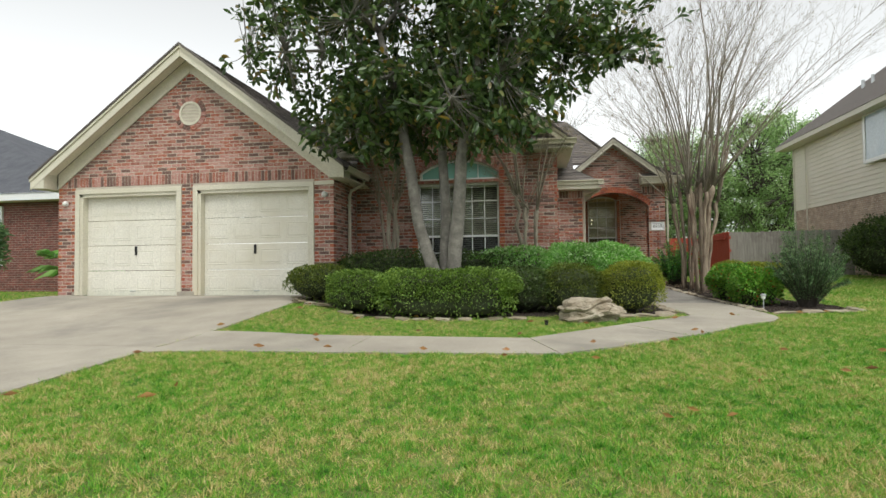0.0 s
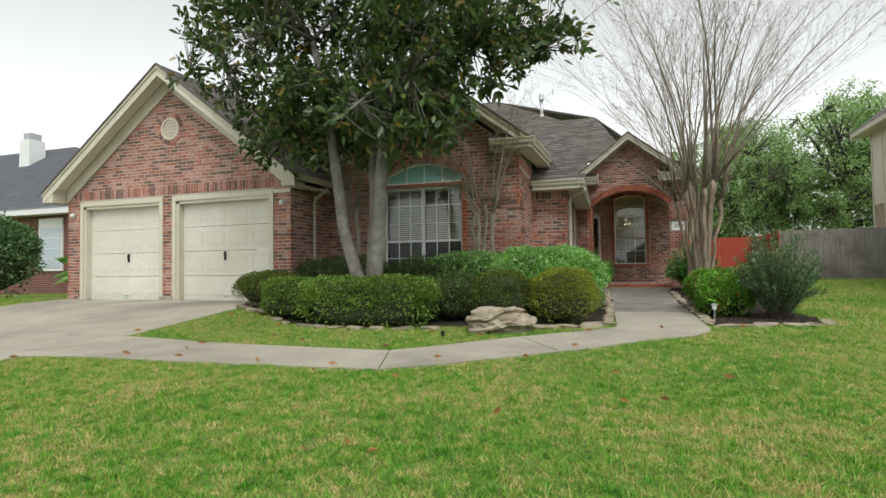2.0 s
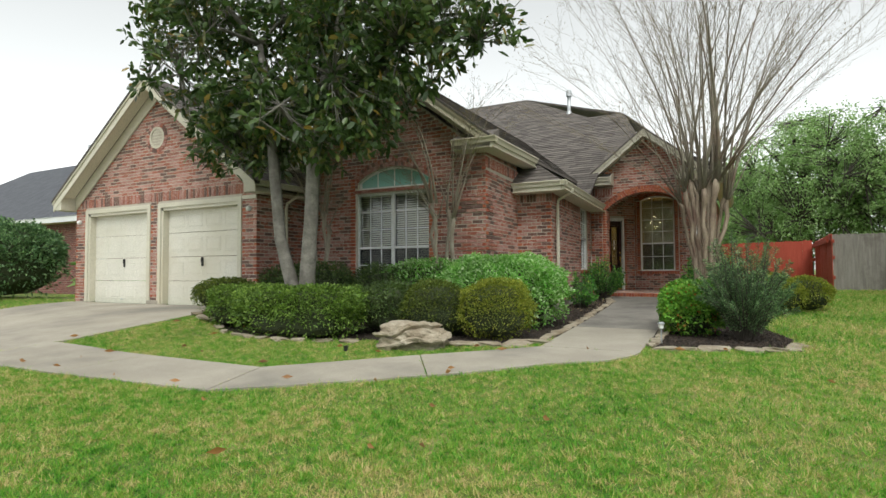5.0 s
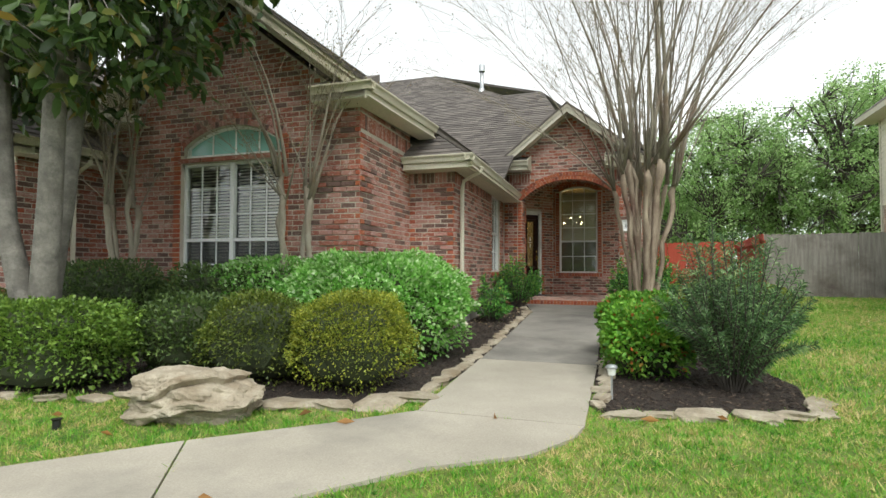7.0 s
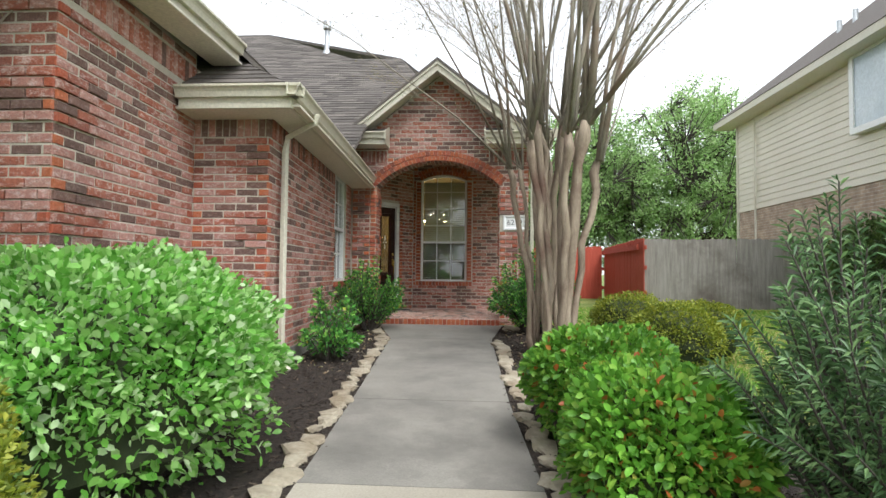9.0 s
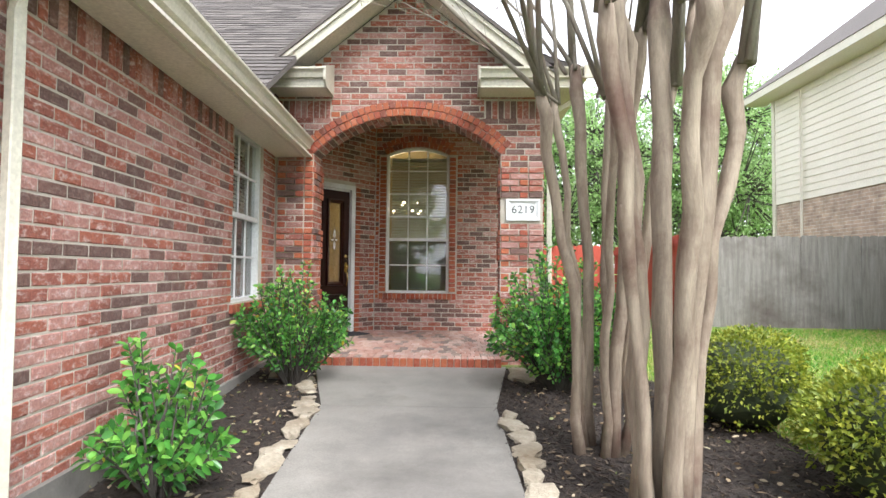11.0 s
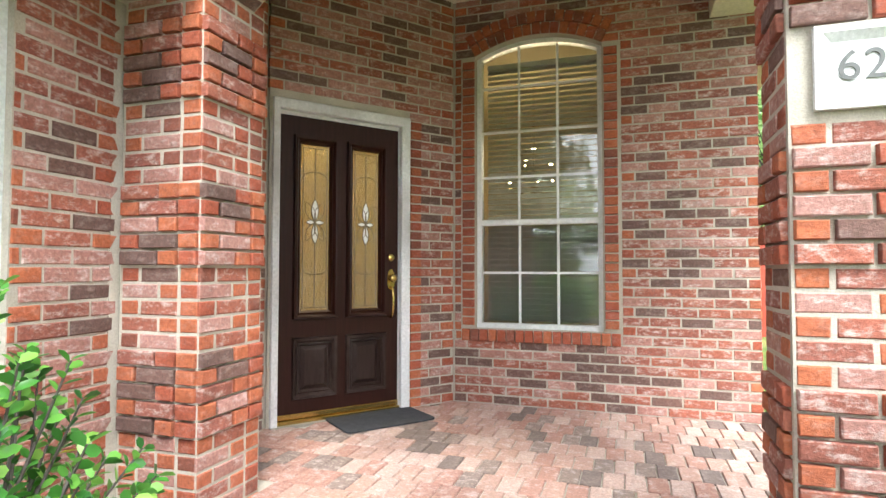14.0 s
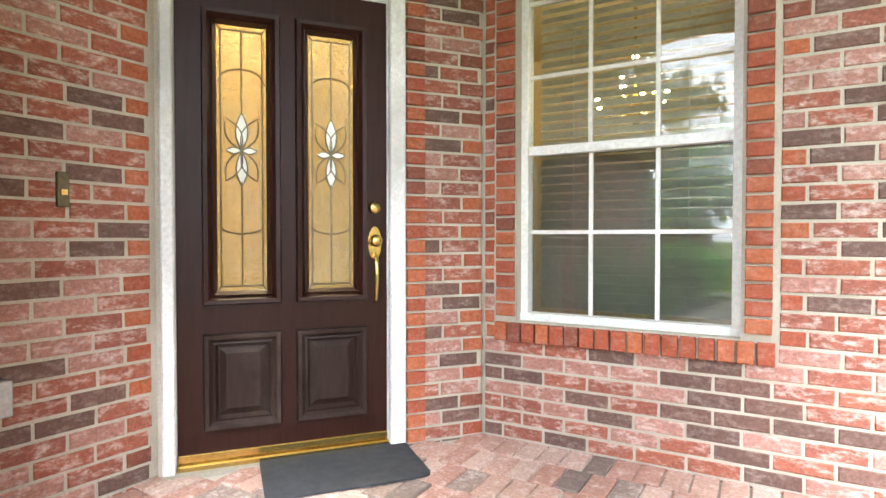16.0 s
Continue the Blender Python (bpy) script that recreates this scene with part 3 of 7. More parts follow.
wall("wall_pier_outer", (12.92, 7.44), (12.92, 7.78), -0.2, 2.75, thick=0.2, most=120)
wall("wall_pier_back", (12.92, 7.78), (12.45, 7.78), -0.1, 2.7, thick=0.05, most=120)
D0, D1 = (9.834, 8.668), (10.735, 9.79)
wd, m_door = wall("wall_door", D0, D1, -0.1, 3.12, holes=[(0.031, 1.04, -0.2, 2.11, 0)], label="brick wall across the corner round the entry door", most=300)
m_door = m_door @ Matrix.Diagonal((1.04, 1, 1, 1))
wl, m_left = wall("wall_porch_side", (9.8, 7.75), (9.834, 8.668), -0.1, 3.12, most=300)
wb, m_back = wall("wall_porch_back", (10.735, 9.79), (12.84, 9.79), -0.1, 3.12, holes=[(0.165, 1.105, 0.56, 2.64, 0.12)], label="brick porch wall with a tall arched window", most=340,
                  skip=[(0.065, 0.165, 0.5, 2.7), (1.105, 1.225, 0.5, 2.7), (0.065, 1.225, 0.46, 0.57)])
m_back = basis((10.82, 9.79, 0), (1, 0))
wall("wall_east", (12.84, 9.79), (12.84, 16.0), -0.2, 2.9, most=30)
arch_bricks(wb, m_back, 0.55, 0.47, 2.64, 0.12, rings=2, out=-0.012, size=0.09)
for a, b in ((-0.02, 0.08), (1.03, 1.13)):
    lay(wb, [(m_back @ Matrix.Translation(((a + b) / 2, -0.012, 0.58 + (i + 0.5) * COURSE)), b - a - 0.008, BH, M_BRICK_HEAD) for i in range(30)])
row_bricks(wb, m_back, -0.02, 1.14, 0.47, 0.085, 0.03)
lay(wd, [(m_door @ Matrix.Translation((1.05, -0.012, (i + 0.5) * COURSE)), 0.085, BH, M_BRICK_HEAD) for i in range(31)])
row_bricks(ws, m_side, 2.9, 3.88, 0.52, 0.07, 0.03)

# bricks on the underside of the porch arch
_rad = (1.025 ** 2 + 0.42 ** 2) / (2 * 0.42)
_zc, _ang = 2.17 + 0.42 - _rad, math.asin(1.025 / _rad)
_n = round(2 * _ang * _rad / 0.0677)
under = []
for i in range(_n):
    t = -_ang + (i + 0.5) * 2 * _ang / _n
    for k in range(2):
        q = m_porch @ Matrix.Translation((1.445 + (_rad - 0.004) * math.sin(t), 0.08 + 0.16 * k, _zc + (_rad - 0.004) * math.cos(t))) @ Matrix.Rotation(t, 4, "Y") @ Matrix.Rotation(radians(90), 4, "X") @ Matrix.Rotation(radians(90), 4, "Y")
        under.append((q, 0.153, 2 * _ang * _rad / _n - 0.009, M_BRICK))
lay(wp, under)
for i, b in enumerate(((10.68, 9.803, -0.1, 10.8, 9.95, 3.12), (9.66, 8.6, -0.1, 9.82, 8.85, 3.12), (5.3, 1.35, -0.2, 5.5, 1.5, 2.6), (9.38, 3.18, -0.3, 9.52, 3.3, 2.6), (9.85, 7.4, -0.2, 9.985, 7.55, 2.7))):
    tagged(part("wall_core_%d" % (i + 1), Shape().box(*b), M_MORTAR), "mortar core in the walls' corner", "wall", "", "structure")


# ---- porch floor ----
s = Shape().prism([(10.52, 7.17), (12.43, 7.17), (12.43, 7.52), (12.9, 7.52), (12.9, 9.8), (9.8, 9.8), (9.8, 7.52), (10.52, 7.52)], -0.3, -0.012, axis="z")
porch = tagged(part("floor_porch", s, M_MORTAR), "pinkish brick paved porch floor with a rowlock edge", "floor", "", "structure")
flat = lambda x, y, z, a: Matrix.Translation((x, y, z)) @ Matrix.Rotation(radians(a), 4, "Z") @ Matrix.Rotation(radians(-90), 4, "X")
edge, field = [], []
n = 28
for i in range(n):
    x = 10.5 + (i + 0.5) * 1.95 / n
    field.append((flat(x, 7.25, 0.002, 0), 1.95 / n - 0.008, 0.193, M_PAVER))
    edge.append((Matrix.Translation((x, 7.148, -0.052)), 1.95 / n - 0.008, 0.098, M_BRICK_HEAD))
row = 0
y = 7.36
while y < 9.75:
    x = 9.8 + (0.05 if row % 2 else 0.0)
    while x < 12.86:
        ok = (y > 7.52 or 10.45 < x + 0.05 < 12.4) and x + 0.05 > 9.78 + max(0.0, 0.8 * (y - 8.5)) and not (y < 7.8 and (x < 10.38 or x > 12.4))
        if ok:
            turn = 90 if rng.random() < 0.06 else 0
            field.append((flat(x + 0.05, y + 0.1, rng.uniform(-0.002, 0.002), 0), 0.094, 0.193, M_PAVER))
        x += 0.1016
    y += 0.2032
    row += 1
lay(porch, edge, word="brick")
lay(porch, field, near=(11.4, 8.0), most=300, word="paver")

# ---- roofs ----
def lerp(a, b, t):
    return Vector(a) + (Vector(b) - Vector(a)) * t


def roof_face(parent, eL, eR, rR, rL, mat=None, exposure=0.14, tab=0.3):
    """Shingle courses laid over one sloping face."""
    eL, eR, rR, rL = map(Vector, (eL, eR, rR, rL))
    n = ((eR - eL).cross(rL - eL))
    if n.length < 1e-4:
        n = (eR - eL).cross(rR - eL)
    n.normalize()
    if n.z < 0:
        n.negate()
    height = ((rL + rR) / 2 - (eL + eR) / 2).length
    rows_n = max(1, int(height / exposure))
    r = random.Random(len(parent.name) + rows_n)
    s = Shape()
    for i in range(rows_n):
        a0, b0 = lerp(eL, rL, i / rows_n), lerp(eR, rR, i / rows_n)
        a1, b1 = lerp(eL, rL, (i + 1.12) / rows_n), lerp(eR, rR, (i + 1.12) / rows_n)
        w = (b0 - a0).length
        k = max(1, int(w / tab))
        cuts = [0.0] + sorted(min(0.999, max(0.001, (j + (0.5 if i % 2 else 0.0) + r.uniform(-0.2, 0.2)) / k)) for j in range(1, k)) + [1.0]
        for t0, t1 in zip(cuts, cuts[1:]):
            up = n * r.uniform(0.010, 0.016)
            p = [lerp(a0, b0, t0), lerp(a0, b0, t1), lerp(a1, b1, t1), lerp(a1, b1, t0)]
            o = len(s.v)
            s.v += [tuple(p[0] + up), tuple(p[1] + up), tuple(p[2] + n * 0.002), tuple(p[3] + n * 0.002), tuple(p[0]), tuple(p[1])]
            s.f += [(o, o + 1, o + 2, o + 3), (o + 4, o + 5, o + 1, o)]
    me = bpy.data.meshes.new("shingles")
    me.from_pydata(s.v, [], s.f)
    me.materials.append(mat or M_SHINGLE)
    ob = new("shingles", me)
    ob.parent = parent
    tagged(ob, "", "", "", "stuff")


def roof(name, label, faces, mat=None):
    s = Shape()
    for q in faces:
        q = [Vector(p) for p in q]
        s.hexa([p - Vector((0, 0, 0.06)) for p in q] + [p - Vector((0, 0, 0.002)) for p in q])
    ob = tagged(part(name, s, mat or M_SHINGLE), label, "roof", "", "structure")
    for q in faces:
        roof_face(ob, *q, mat=mat)
    return ob


def gable(name, label, x0, x1, ze, xc, za, y0, y1, ywall, frieze=0.42, rake=0.17, inset=0.1):
    ob = roof(name, label, [((x0, y1, ze), (x0, y0, ze), (xc, y0, za), (xc, y1, za)), ((x1, y0, ze), (x1, y1, ze), (xc, y1, za), (xc, y0, za))])
    for xe in (x0, x1):
        line = lambda d0, d1: [(xe, ze - d0), (xc, za - d0), (xc, za - d1), (xe, ze - d1)]
        part("rake_board", Shape().prism(line(0.03, 0.03 + rake), y0 + 0.01, y0 + 0.045), M_TRIM, ob, "cream painted rake board", bevel=0.004)
        part("rake_moulding", Shape().prism(line(0.02, 0.07), y0 - 0.015, y0 + 0.009), M_TRIM, ob)
        part("rake_soffit", Shape().prism(line(0.10, 0.13), y0 + 0.047, ywall - 0.04), M_SOFFIT, ob)
        k = inset / abs(xc - xe)
        xi, zi = xe + (xc - xe) * k, ze + (za - ze) * k
        part("shingle_edge", Shape().prism(line(-0.03, 0.018), y0 - 0.03, y0 + 0.03), M_SHINGLE, ob)
        part("frieze_board", Shape().prism([(xi, zi - 0.135), (xc, za - 0.135), (xc, za - frieze), (xi, zi - frieze)], ywall - 0.035, ywall - 0.004), M_TRIM, ob, "cream painted frieze board", bevel=0.003)
    return ob


def gutter(parent, a, b, name="gutter"):
    """An ogee gutter between two points at its top outer edge; the trough lies to the left of the way from a to b."""
    a, b = Vector(a), Vector(b)
    d = (b - a).normalized()
    side = Vector((-d.y, d.x, 0))
    prof = [(0.0, 0.0), (0.012, 0.0), (0.012, -0.02), (0.03, -0.055), (0.04, -0.10), (0.115, -0.10), (0.115, 0.0), (0.105, 0.0), (0.105, -0.085), (0.045, -0.085), (0.025, -0.04), (0.0, -0.02)]
    s = Shape()
    k = len(prof)
    for p in (a, b):
        s.v += [tuple(p + side * u + Vector((0, 0, z))) for u, z in prof]
    s.f = [(i, (i + 1) % k, k + (i + 1) % k, k + i) for i in range(k)] + [tuple(range(k)), tuple(range(2 * k - 1, k - 1, -1))]
    return part(name, s, M_TRIM, parent, "cream painted metal gutter")


def board(parent, a, b, w, h, name, mat=None, label=""):
    """A board from a to b (bottom centre line), w across, h high."""
    a, b = Vector(a), Vector(b)
    d = (b - a).normalized()
    side = Vector((-d.y, d.x, 0)) * (w / 2)
    up = Vector((0, 0, h))
    return part(name, Shape().hexa([a - side, b - side, b + side, a + side, a - side + up, b - side + up, b + side + up, a + side + up]), mat or M_TRIM, parent, label, bevel=0.003)


def downspout(path, label="cream painted metal downspout on the brick wall"):
    s = Shape().tube(path, 0.036, 4)
    ob = thing("downspout", label, "downspout")
    part("pipe", s, M_TRIM, ob, bevel=0.006)
    for p in path[1:-1][-1:]:
        part("strap", Shape().box(p[0] - 0.045, p[1] - 0.045, p[2] - 0.2, p[0] + 0.045, p[1] + 0.045, p[2] - 0.17), M_TRIM, ob)
    return ob


rg = gable("roof_garage", "dark grey-brown shingled gable roof over the garage", -0.72, 5.79, 2.26, 2.535, 4.72, -0.36, 9.0, 0.0, frieze=0.44, rake=0.2, inset=0.34)
for sx, xe, xw in ((-1, -0.72, -0.42), (1, 5.79, 5.49)):
    a, b = min(xe, xw), max(xe, xw)
    inner = [(xe, 2.23), (xe, 2.06), (xw, 2.06), (xw, 2.25 + 0.3 * 0.755 - 0.06), (xe - sx * 0.02, 2.27)]
    part("eave_return", Shape().prism(inner, -0.34, -0.003), M_TRIM, rg, "cream painted boxed eave return", bevel=0.004)
    board(rg, ((a + b) / 2, 0.0, 2.07), ((a + b) / 2, 7.0, 2.07), abs(xe - xw), 0.02, "soffit", M_SOFFIT)
gutter(rg, (5.88, -0.3, 2.27), (5.88, 1.0, 2.27))
part("frieze_block", Shape().box(5.1, -0.03, 1.985, 5.48, -0.004, 2.06), M_TRIM, rg, bevel=0.003)

rw = gable("roof_window_bay", "dark grey-brown shingled gable roof over the window bay", 5.25, 9.86, 2.86, 7.57, 4.61, 0.95, 10.5, 1.34, frieze=0.3, rake=0.17, inset=0.28)
gutter(rw, (9.95, 0.93, 2.86), (9.95, 3.25, 2.86))
board(rw, (9.74, 1.352, 2.684), (9.74, 3.3, 2.684), 0.29, 0.02, "soffit", M_SOFFIT)
board(rw, (9.86, 0.96, 2.7), (9.86, 3.25, 2.7), 0.03, 0.14, "fascia")
part("eave_return", Shape().box(9.12, 0.955, 2.7, 9.85, 1.336, 2.85), M_TRIM, rw)
part("eave_return", Shape().box(5.3, 0.955, 2.7, 6.05, 1.336, 2.85), M_TRIM, rw)
board(rw, (9.12, 1.16, 2.68), (9.9, 1.16, 2.68), 0.38, 0.02, "soffit", M_SOFFIT)
gutter(rw, (9.12, 0.9, 2.86), (9.96, 0.9, 2.86))
board(rw, (9.12, 0.97, 2.7), (9.86, 0.97, 2.7), 0.03, 0.14, "fascia")
part("return_roof", Shape().hexa([(9.1, 0.96, 2.86), (9.86, 0.96, 2.86), (9.86, 1.34, 2.87), (9.1, 1.34, 2.87), (9.1, 0.96, 2.87), (9.86, 0.96, 2.87), (9.86, 1.34, 3.06), (9.1, 1.34, 3.06)]), M_SHINGLE, rw)
board(rw, (5.2, 1.16, 2.68), (6.2, 1.16, 2.68), 0.38, 0.02, "soffit", M_SOFFIT)
board(rw, (5.2, 0.97, 2.7), (6.2, 0.97, 2.7), 0.03, 0.14, "fascia")
gutter(rw, (5.2, 0.9, 2.86), (6.2, 0.9, 2.86))

K, E = (10.55, 2.8, 2.3), (10.34, 7.45, 2.3)
rv = roof("roof_wing", "dark grey-brown shingled hip roof over the wing", [(K, E, (7.6, 7.45, 4.32), (7.6, 5.8, 4.32)), ((5.0, 2.8, 2.3), K, (7.6, 5.8, 4.32), (7.5, 5.8, 4.32))])
gutter(rv, (9.55, 2.7, 2.31), (10.65, 2.7, 2.31))
gutter(rv, (10.65, 2.69, 2.31), (10.41, 7.4, 2.31))
board(rv, (9.56, 2.79, 2.12), (10.55, 2.79, 2.12), 0.03, 0.17, "fascia")
board(rv, (10.54, 2.8, 2.12), (10.31, 7.42, 2.12), 0.03, 0.17, "fascia")
part("soffit", Shape().hexa([(9.5, 2.8, 2.13), (10.62, 2.8, 2.13), (10.25, 3.17, 2.13), (9.5, 3.17, 2.13), (9.5, 2.8, 2.15), (10.62, 2.8, 2.15), (10.25, 3.17, 2.15), (9.5, 3.17, 2.15)]), M_SOFFIT, rv)
part("soffit", Shape().hexa([(10.25, 3.17, 2.13), (10.62, 2.8, 2.13), (10.38, 7.48, 2.13), (9.96, 7.48, 2.13), (10.25, 3.17, 2.15), (10.62, 2.8, 2.15), (10.38, 7.48, 2.15), (9.96, 7.48, 2.15)]), M_SOFFIT, rv)

A, B, B2 = (6.15, 13.36, 7.33), (9.2, 10.77, 5.6), (9.75, 10.77, 5.6)
rm = roof("roof_main", "dark grey-brown shingled hip main roof",
          [((-0.5, 5.86, 2.3), (10.3, 5.86, 2.3), (10.3, 10.77, 5.6), (-0.5, 10.77, 5.6)), ((10.3, 7.75, 3.57), (11.5, 7.75, 3.57), (10.31, 10.77, 5.6), (10.3, 10.77, 5.6)),
           ((-0.5, 10.77, 5.6), B, A, (1.5, 13.36, 7.33)), ((13.2, 9.6, 2.98), (13.2, 16.0, 2.98), (10.3, 13.0, 5.6), (10.3, 10.77, 5.6)), ((10.3, 10.77, 5.6), (10.3, 13.4, 5.6), A, A)])
rp = gable("roof_porch", "small shingled gable roof over the entry porch", 9.9, 12.98, 2.93, 11.43, 4.15, 7.05, 9.6, 7.5, frieze=0.36, rake=0.15)
for a, b in ((10.0, 10.6), (12.2, 13.25)):
    part("cornice_return", Shape().box(a, 7.1, 2.8, b, 7.497, 2.84), M_SOFFIT, rp)
    board(rp, (a, 7.11, 2.82), (b, 7.11, 2.82), 0.03, 0.13, "fascia", label="cream painted fascia")
    gutter(rp, (a, 7.02, 2.99), (b, 7.02, 2.99))
    part("return_roof", Shape().hexa([(a, 7.04, 2.96), (b, 7.04, 2.96), (b, 7.5, 2.97), (a, 7.5, 2.97), (a, 7.04, 2.98), (b, 7.04, 2.98), (b, 7.5, 3.16), (a, 7.5, 3.16)]), M_SHINGLE, rp)
    e = b if a < 11 else a
    part("return_end", Shape().prism([(7.03, 3.0), (7.03, 2.86), (7.1, 2.8), (7.497, 2.8), (7.497, 3.18)], e - 0.012, e + 0.012, axis="x"), M_TRIM, rp)
roof("roof_porch_side", "shingled roof slope beside the porch gable", [((13.27, 7.04, 2.98), (13.27, 16.0, 2.98), (11.4, 16.0, 4.1), (11.4, 8.2, 4.1))])
gutter(rp, (13.34, 7.03, 2.98), (13.34, 15.0, 2.98))
part("gutter_end", Shape().box(13.252, 6.99, 2.86, 13.43, 7.012, 3.005), M_TRIM, rp, bevel=0.003)
board(rp, (13.1, 7.5, 2.8), (13.1, 15.0, 2.8), 0.34, 0.02, "soffit", M_SOFFIT)
tagged(part("ceiling_porch", Shape().box(9.7, 7.76, 3.09, 12.95, 9.8, 3.13), M_SOFFIT), "cream painted porch ceiling board", "ceiling", "", "structure")
tagged(part("trim_porch_beam", Shape().box(12.55, 7.79, 2.72, 12.9, 9.79, 3.09), M_SOFFIT, bevel=0.004), "cream boxed beam over the porch's open side", "beam", "", "structure")
tagged(part("trim_porch_head", Shape().box(9.98, 7.765, 2.62, 12.9, 7.79, 3.12), M_SOFFIT), "cream painted board behind the porch arch", "trim", "", "structure")

pipe = thing("vent_pipe", "grey galvanised roof vent pipe with a cap", "vent pipe")
part("pipe", Shape().tube([(8.38, 11.42, 5.7), (8.38, 11.42, 6.6)], 0.06, 14), M_STEEL, pipe, smooth=True)
part("cap", Shape().tube([(8.38, 11.42, 6.6), (8.38, 11.42, 6.63), (8.38, 11.42, 6.8)], [0.1, 0.1, 0.09], 14), M_STEEL, pipe)
part("flashing", Shape().tube([(8.38, 11.42, 5.72), (8.38, 11.42, 6.08)], [0.2, 0.075], 14), M_STEEL, pipe)

downspout([(10.62, 3.3, 2.21), (10.6, 3.31, 2.13), (10.3, 3.42, 2.02), (10.27, 3.44, 1.9), (10.27, 3.44, -0.12), (10.36, 3.42, -0.2)])
downspout([(5.84, 0.72, 2.18), (5.83, 0.72, 2.08), (5.56, 0.72, 1.95), (5.53, 0.72, 1.85), (5.53, 0.72, -0.05)])
downspout([(13.28, 7.4, 2.9), (13.27, 7.4, 2.78), (13.0, 7.44, 2.62), (12.975, 7.44, 2.5), (12.975, 7.44, -0.05)])

# ---- garage doors ----

def garage_door(name, x0, x1, lock_x):
    """A sectional door with raised panels, in its cased opening."""
    ob = thing(name, "cream painted sectional garage door with raised panels, closed", "garage door", "garage doors")
    z0, z1, y = -0.09, 1.93, 0.14
    h = (z1 - z0) / 4
    for i in range(4):
        sec = part("section", Shape().box(x0, y, z0 + i * h + 0.004, x1, y + 0.045, z0 + (i + 1) * h - 0.004), M_GDOOR, ob, bevel=0.004)
        w = (x1 - x0) / 4
        for j in range(4):
            a, b, c, d = x0 + j * w + 0.055, x0 + (j + 1) * w - 0.055, z0 + i * h + 0.1, z0 + (i + 1) * h - 0.1
            s = Shape()
            for k, (ins, yy) in enumerate(((0, 0.001), (0.012, -0.008), (0.03, -0.002), (0.055, -0.009))):
                s.v += [(a + ins, y + yy, c + ins), (b - ins, y + yy, c + ins), (b - ins, y + yy, d - ins), (a + ins, y + yy, d - ins)]
            s.f = [(k * 4 + q, k * 4 + (q + 1) % 4, k * 4 + 4 + (q + 1) % 4, k * 4 + 4 + q) for k in range(3) for q in range(4)] + [(12, 13, 14, 15)]
            part("panel", s, M_GDOOR, sec)
    lock = part("lock", Shape().box(lock_x - 0.022, y - 0.03, 0.72, lock_x + 0.022, y - 0.001, 0.9), M_DARKIRON, ob, "black lock plate with a handle", bevel=0.006)
    part("handle", Shape().box(lock_x - 0.01, y - 0.05, 0.8, lock_x + 0.012, y - 0.031, 0.89), M_DARKIRON, lock, bevel=0.004)
    part("lift_handle", Shape().box((x0 + x1) / 2 - 0.06, y - 0.025, 0.0, (x0 + x1) / 2 + 0.06, y - 0.001, 0.015), M_STEEL, ob, bevel=0.003)
    part("bottom_seal", Shape().box(x0, y - 0.004, z0 - 0.03, x1, y + 0.05, z0 + 0.002), M_DARKIRON, ob, "dark rubber bottom seal")


def garage_casing(name, x0, x1):
    ob = tagged(new(name), "cream painted garage door casing", "door casing", "", "structure")
    for a, b in ((x0, x0 + 0.1), (x1 - 0.1, x1)):
        part("jamb_casing", Shape().box(a, -0.02, -0.07, b, 0.004, 2.05), M_TRIM, ob, bevel=0.004)
    part("head_casing", Shape().box(x0, -0.022, 1.96, x1, 0.002, 2.055), M_TRIM, ob, bevel=0.004)
    for a, b in ((x0 + 0.002, x0 + 0.16), (x1 - 0.12, x1 - 0.002)):
        part("jamb", Shape().box(a, 0.006, -0.07, b, 0.2, 2.04), M_TRIM, ob)
    part("head", Shape().box(x0, 0.006, 1.9, x1, 0.2, 2.04), M_TRIM, ob)
    for a in (x0 - 0.06, x1 - 0.02):
        part("footing", Shape().box(a, -0.015, -0.12, a + 0.08, 0.1, -0.02), M_CONCRETE, ob)


garage_casing("door_1", 0.0, 2.35)
garage_casing("door_2", 2.6, 5.08)
garage_door("garage_door", 0.16, 2.23, 1.27)
garage_door("garage_door", 2.76, 4.96, 3.83)
part("baseboard_pier", Shape().box(2.28, -0.03, -0.14, 2.64, 0.12, 0.0), M_CONCRETE)
tagged(bpy.data.objects["baseboard_pier"], "concrete pier footing between the garage doors", "footing", "", "structure")

vent = thing("gable_vent", "round cream louvred gable vent in a brick ring", "vent")
m_g = basis((0, 0, 0), (1, 0))
s = Shape()
for i in range(28):
    t = 2 * math.pi * i / 28
    s.v += [(2.535 + r * math.cos(t), y, 3.48 + r * math.sin(t)) for r, y in ((0.235, -0.02), (0.195, -0.02), (0.195, 0.05))]
s.f = [(3 * i + k, 3 * ((i + 1) % 28) + k, 3 * ((i + 1) % 28) + k + 1, 3 * i + k + 1) for i in range(28) for k in range(2)]
part("frame", s, M_TRIM, vent)
for i in range(6):
    z = 3.48 - 0.16 + i * 0.064
    w = math.sqrt(max(0.0, 0.195 ** 2 - (z - 3.48) ** 2))
    part("slat", Shape().hexa([(2.535 - w, -0.005, z - 0.02), (2.535 + w, -0.005, z - 0.02), (2.535 + w, 0.0, z - 0.024), (2.535 - w, 0.0, z - 0.024), (2.535 - w, 0.035, z + 0.03), (2.535 + w, 0.035, z + 0.03), (2.535 + w, 0.04, z + 0.026), (2.535 - w, 0.04, z + 0.026)]), M_TRIM, vent)
wg = bpy.data.objects["wall_garage"]
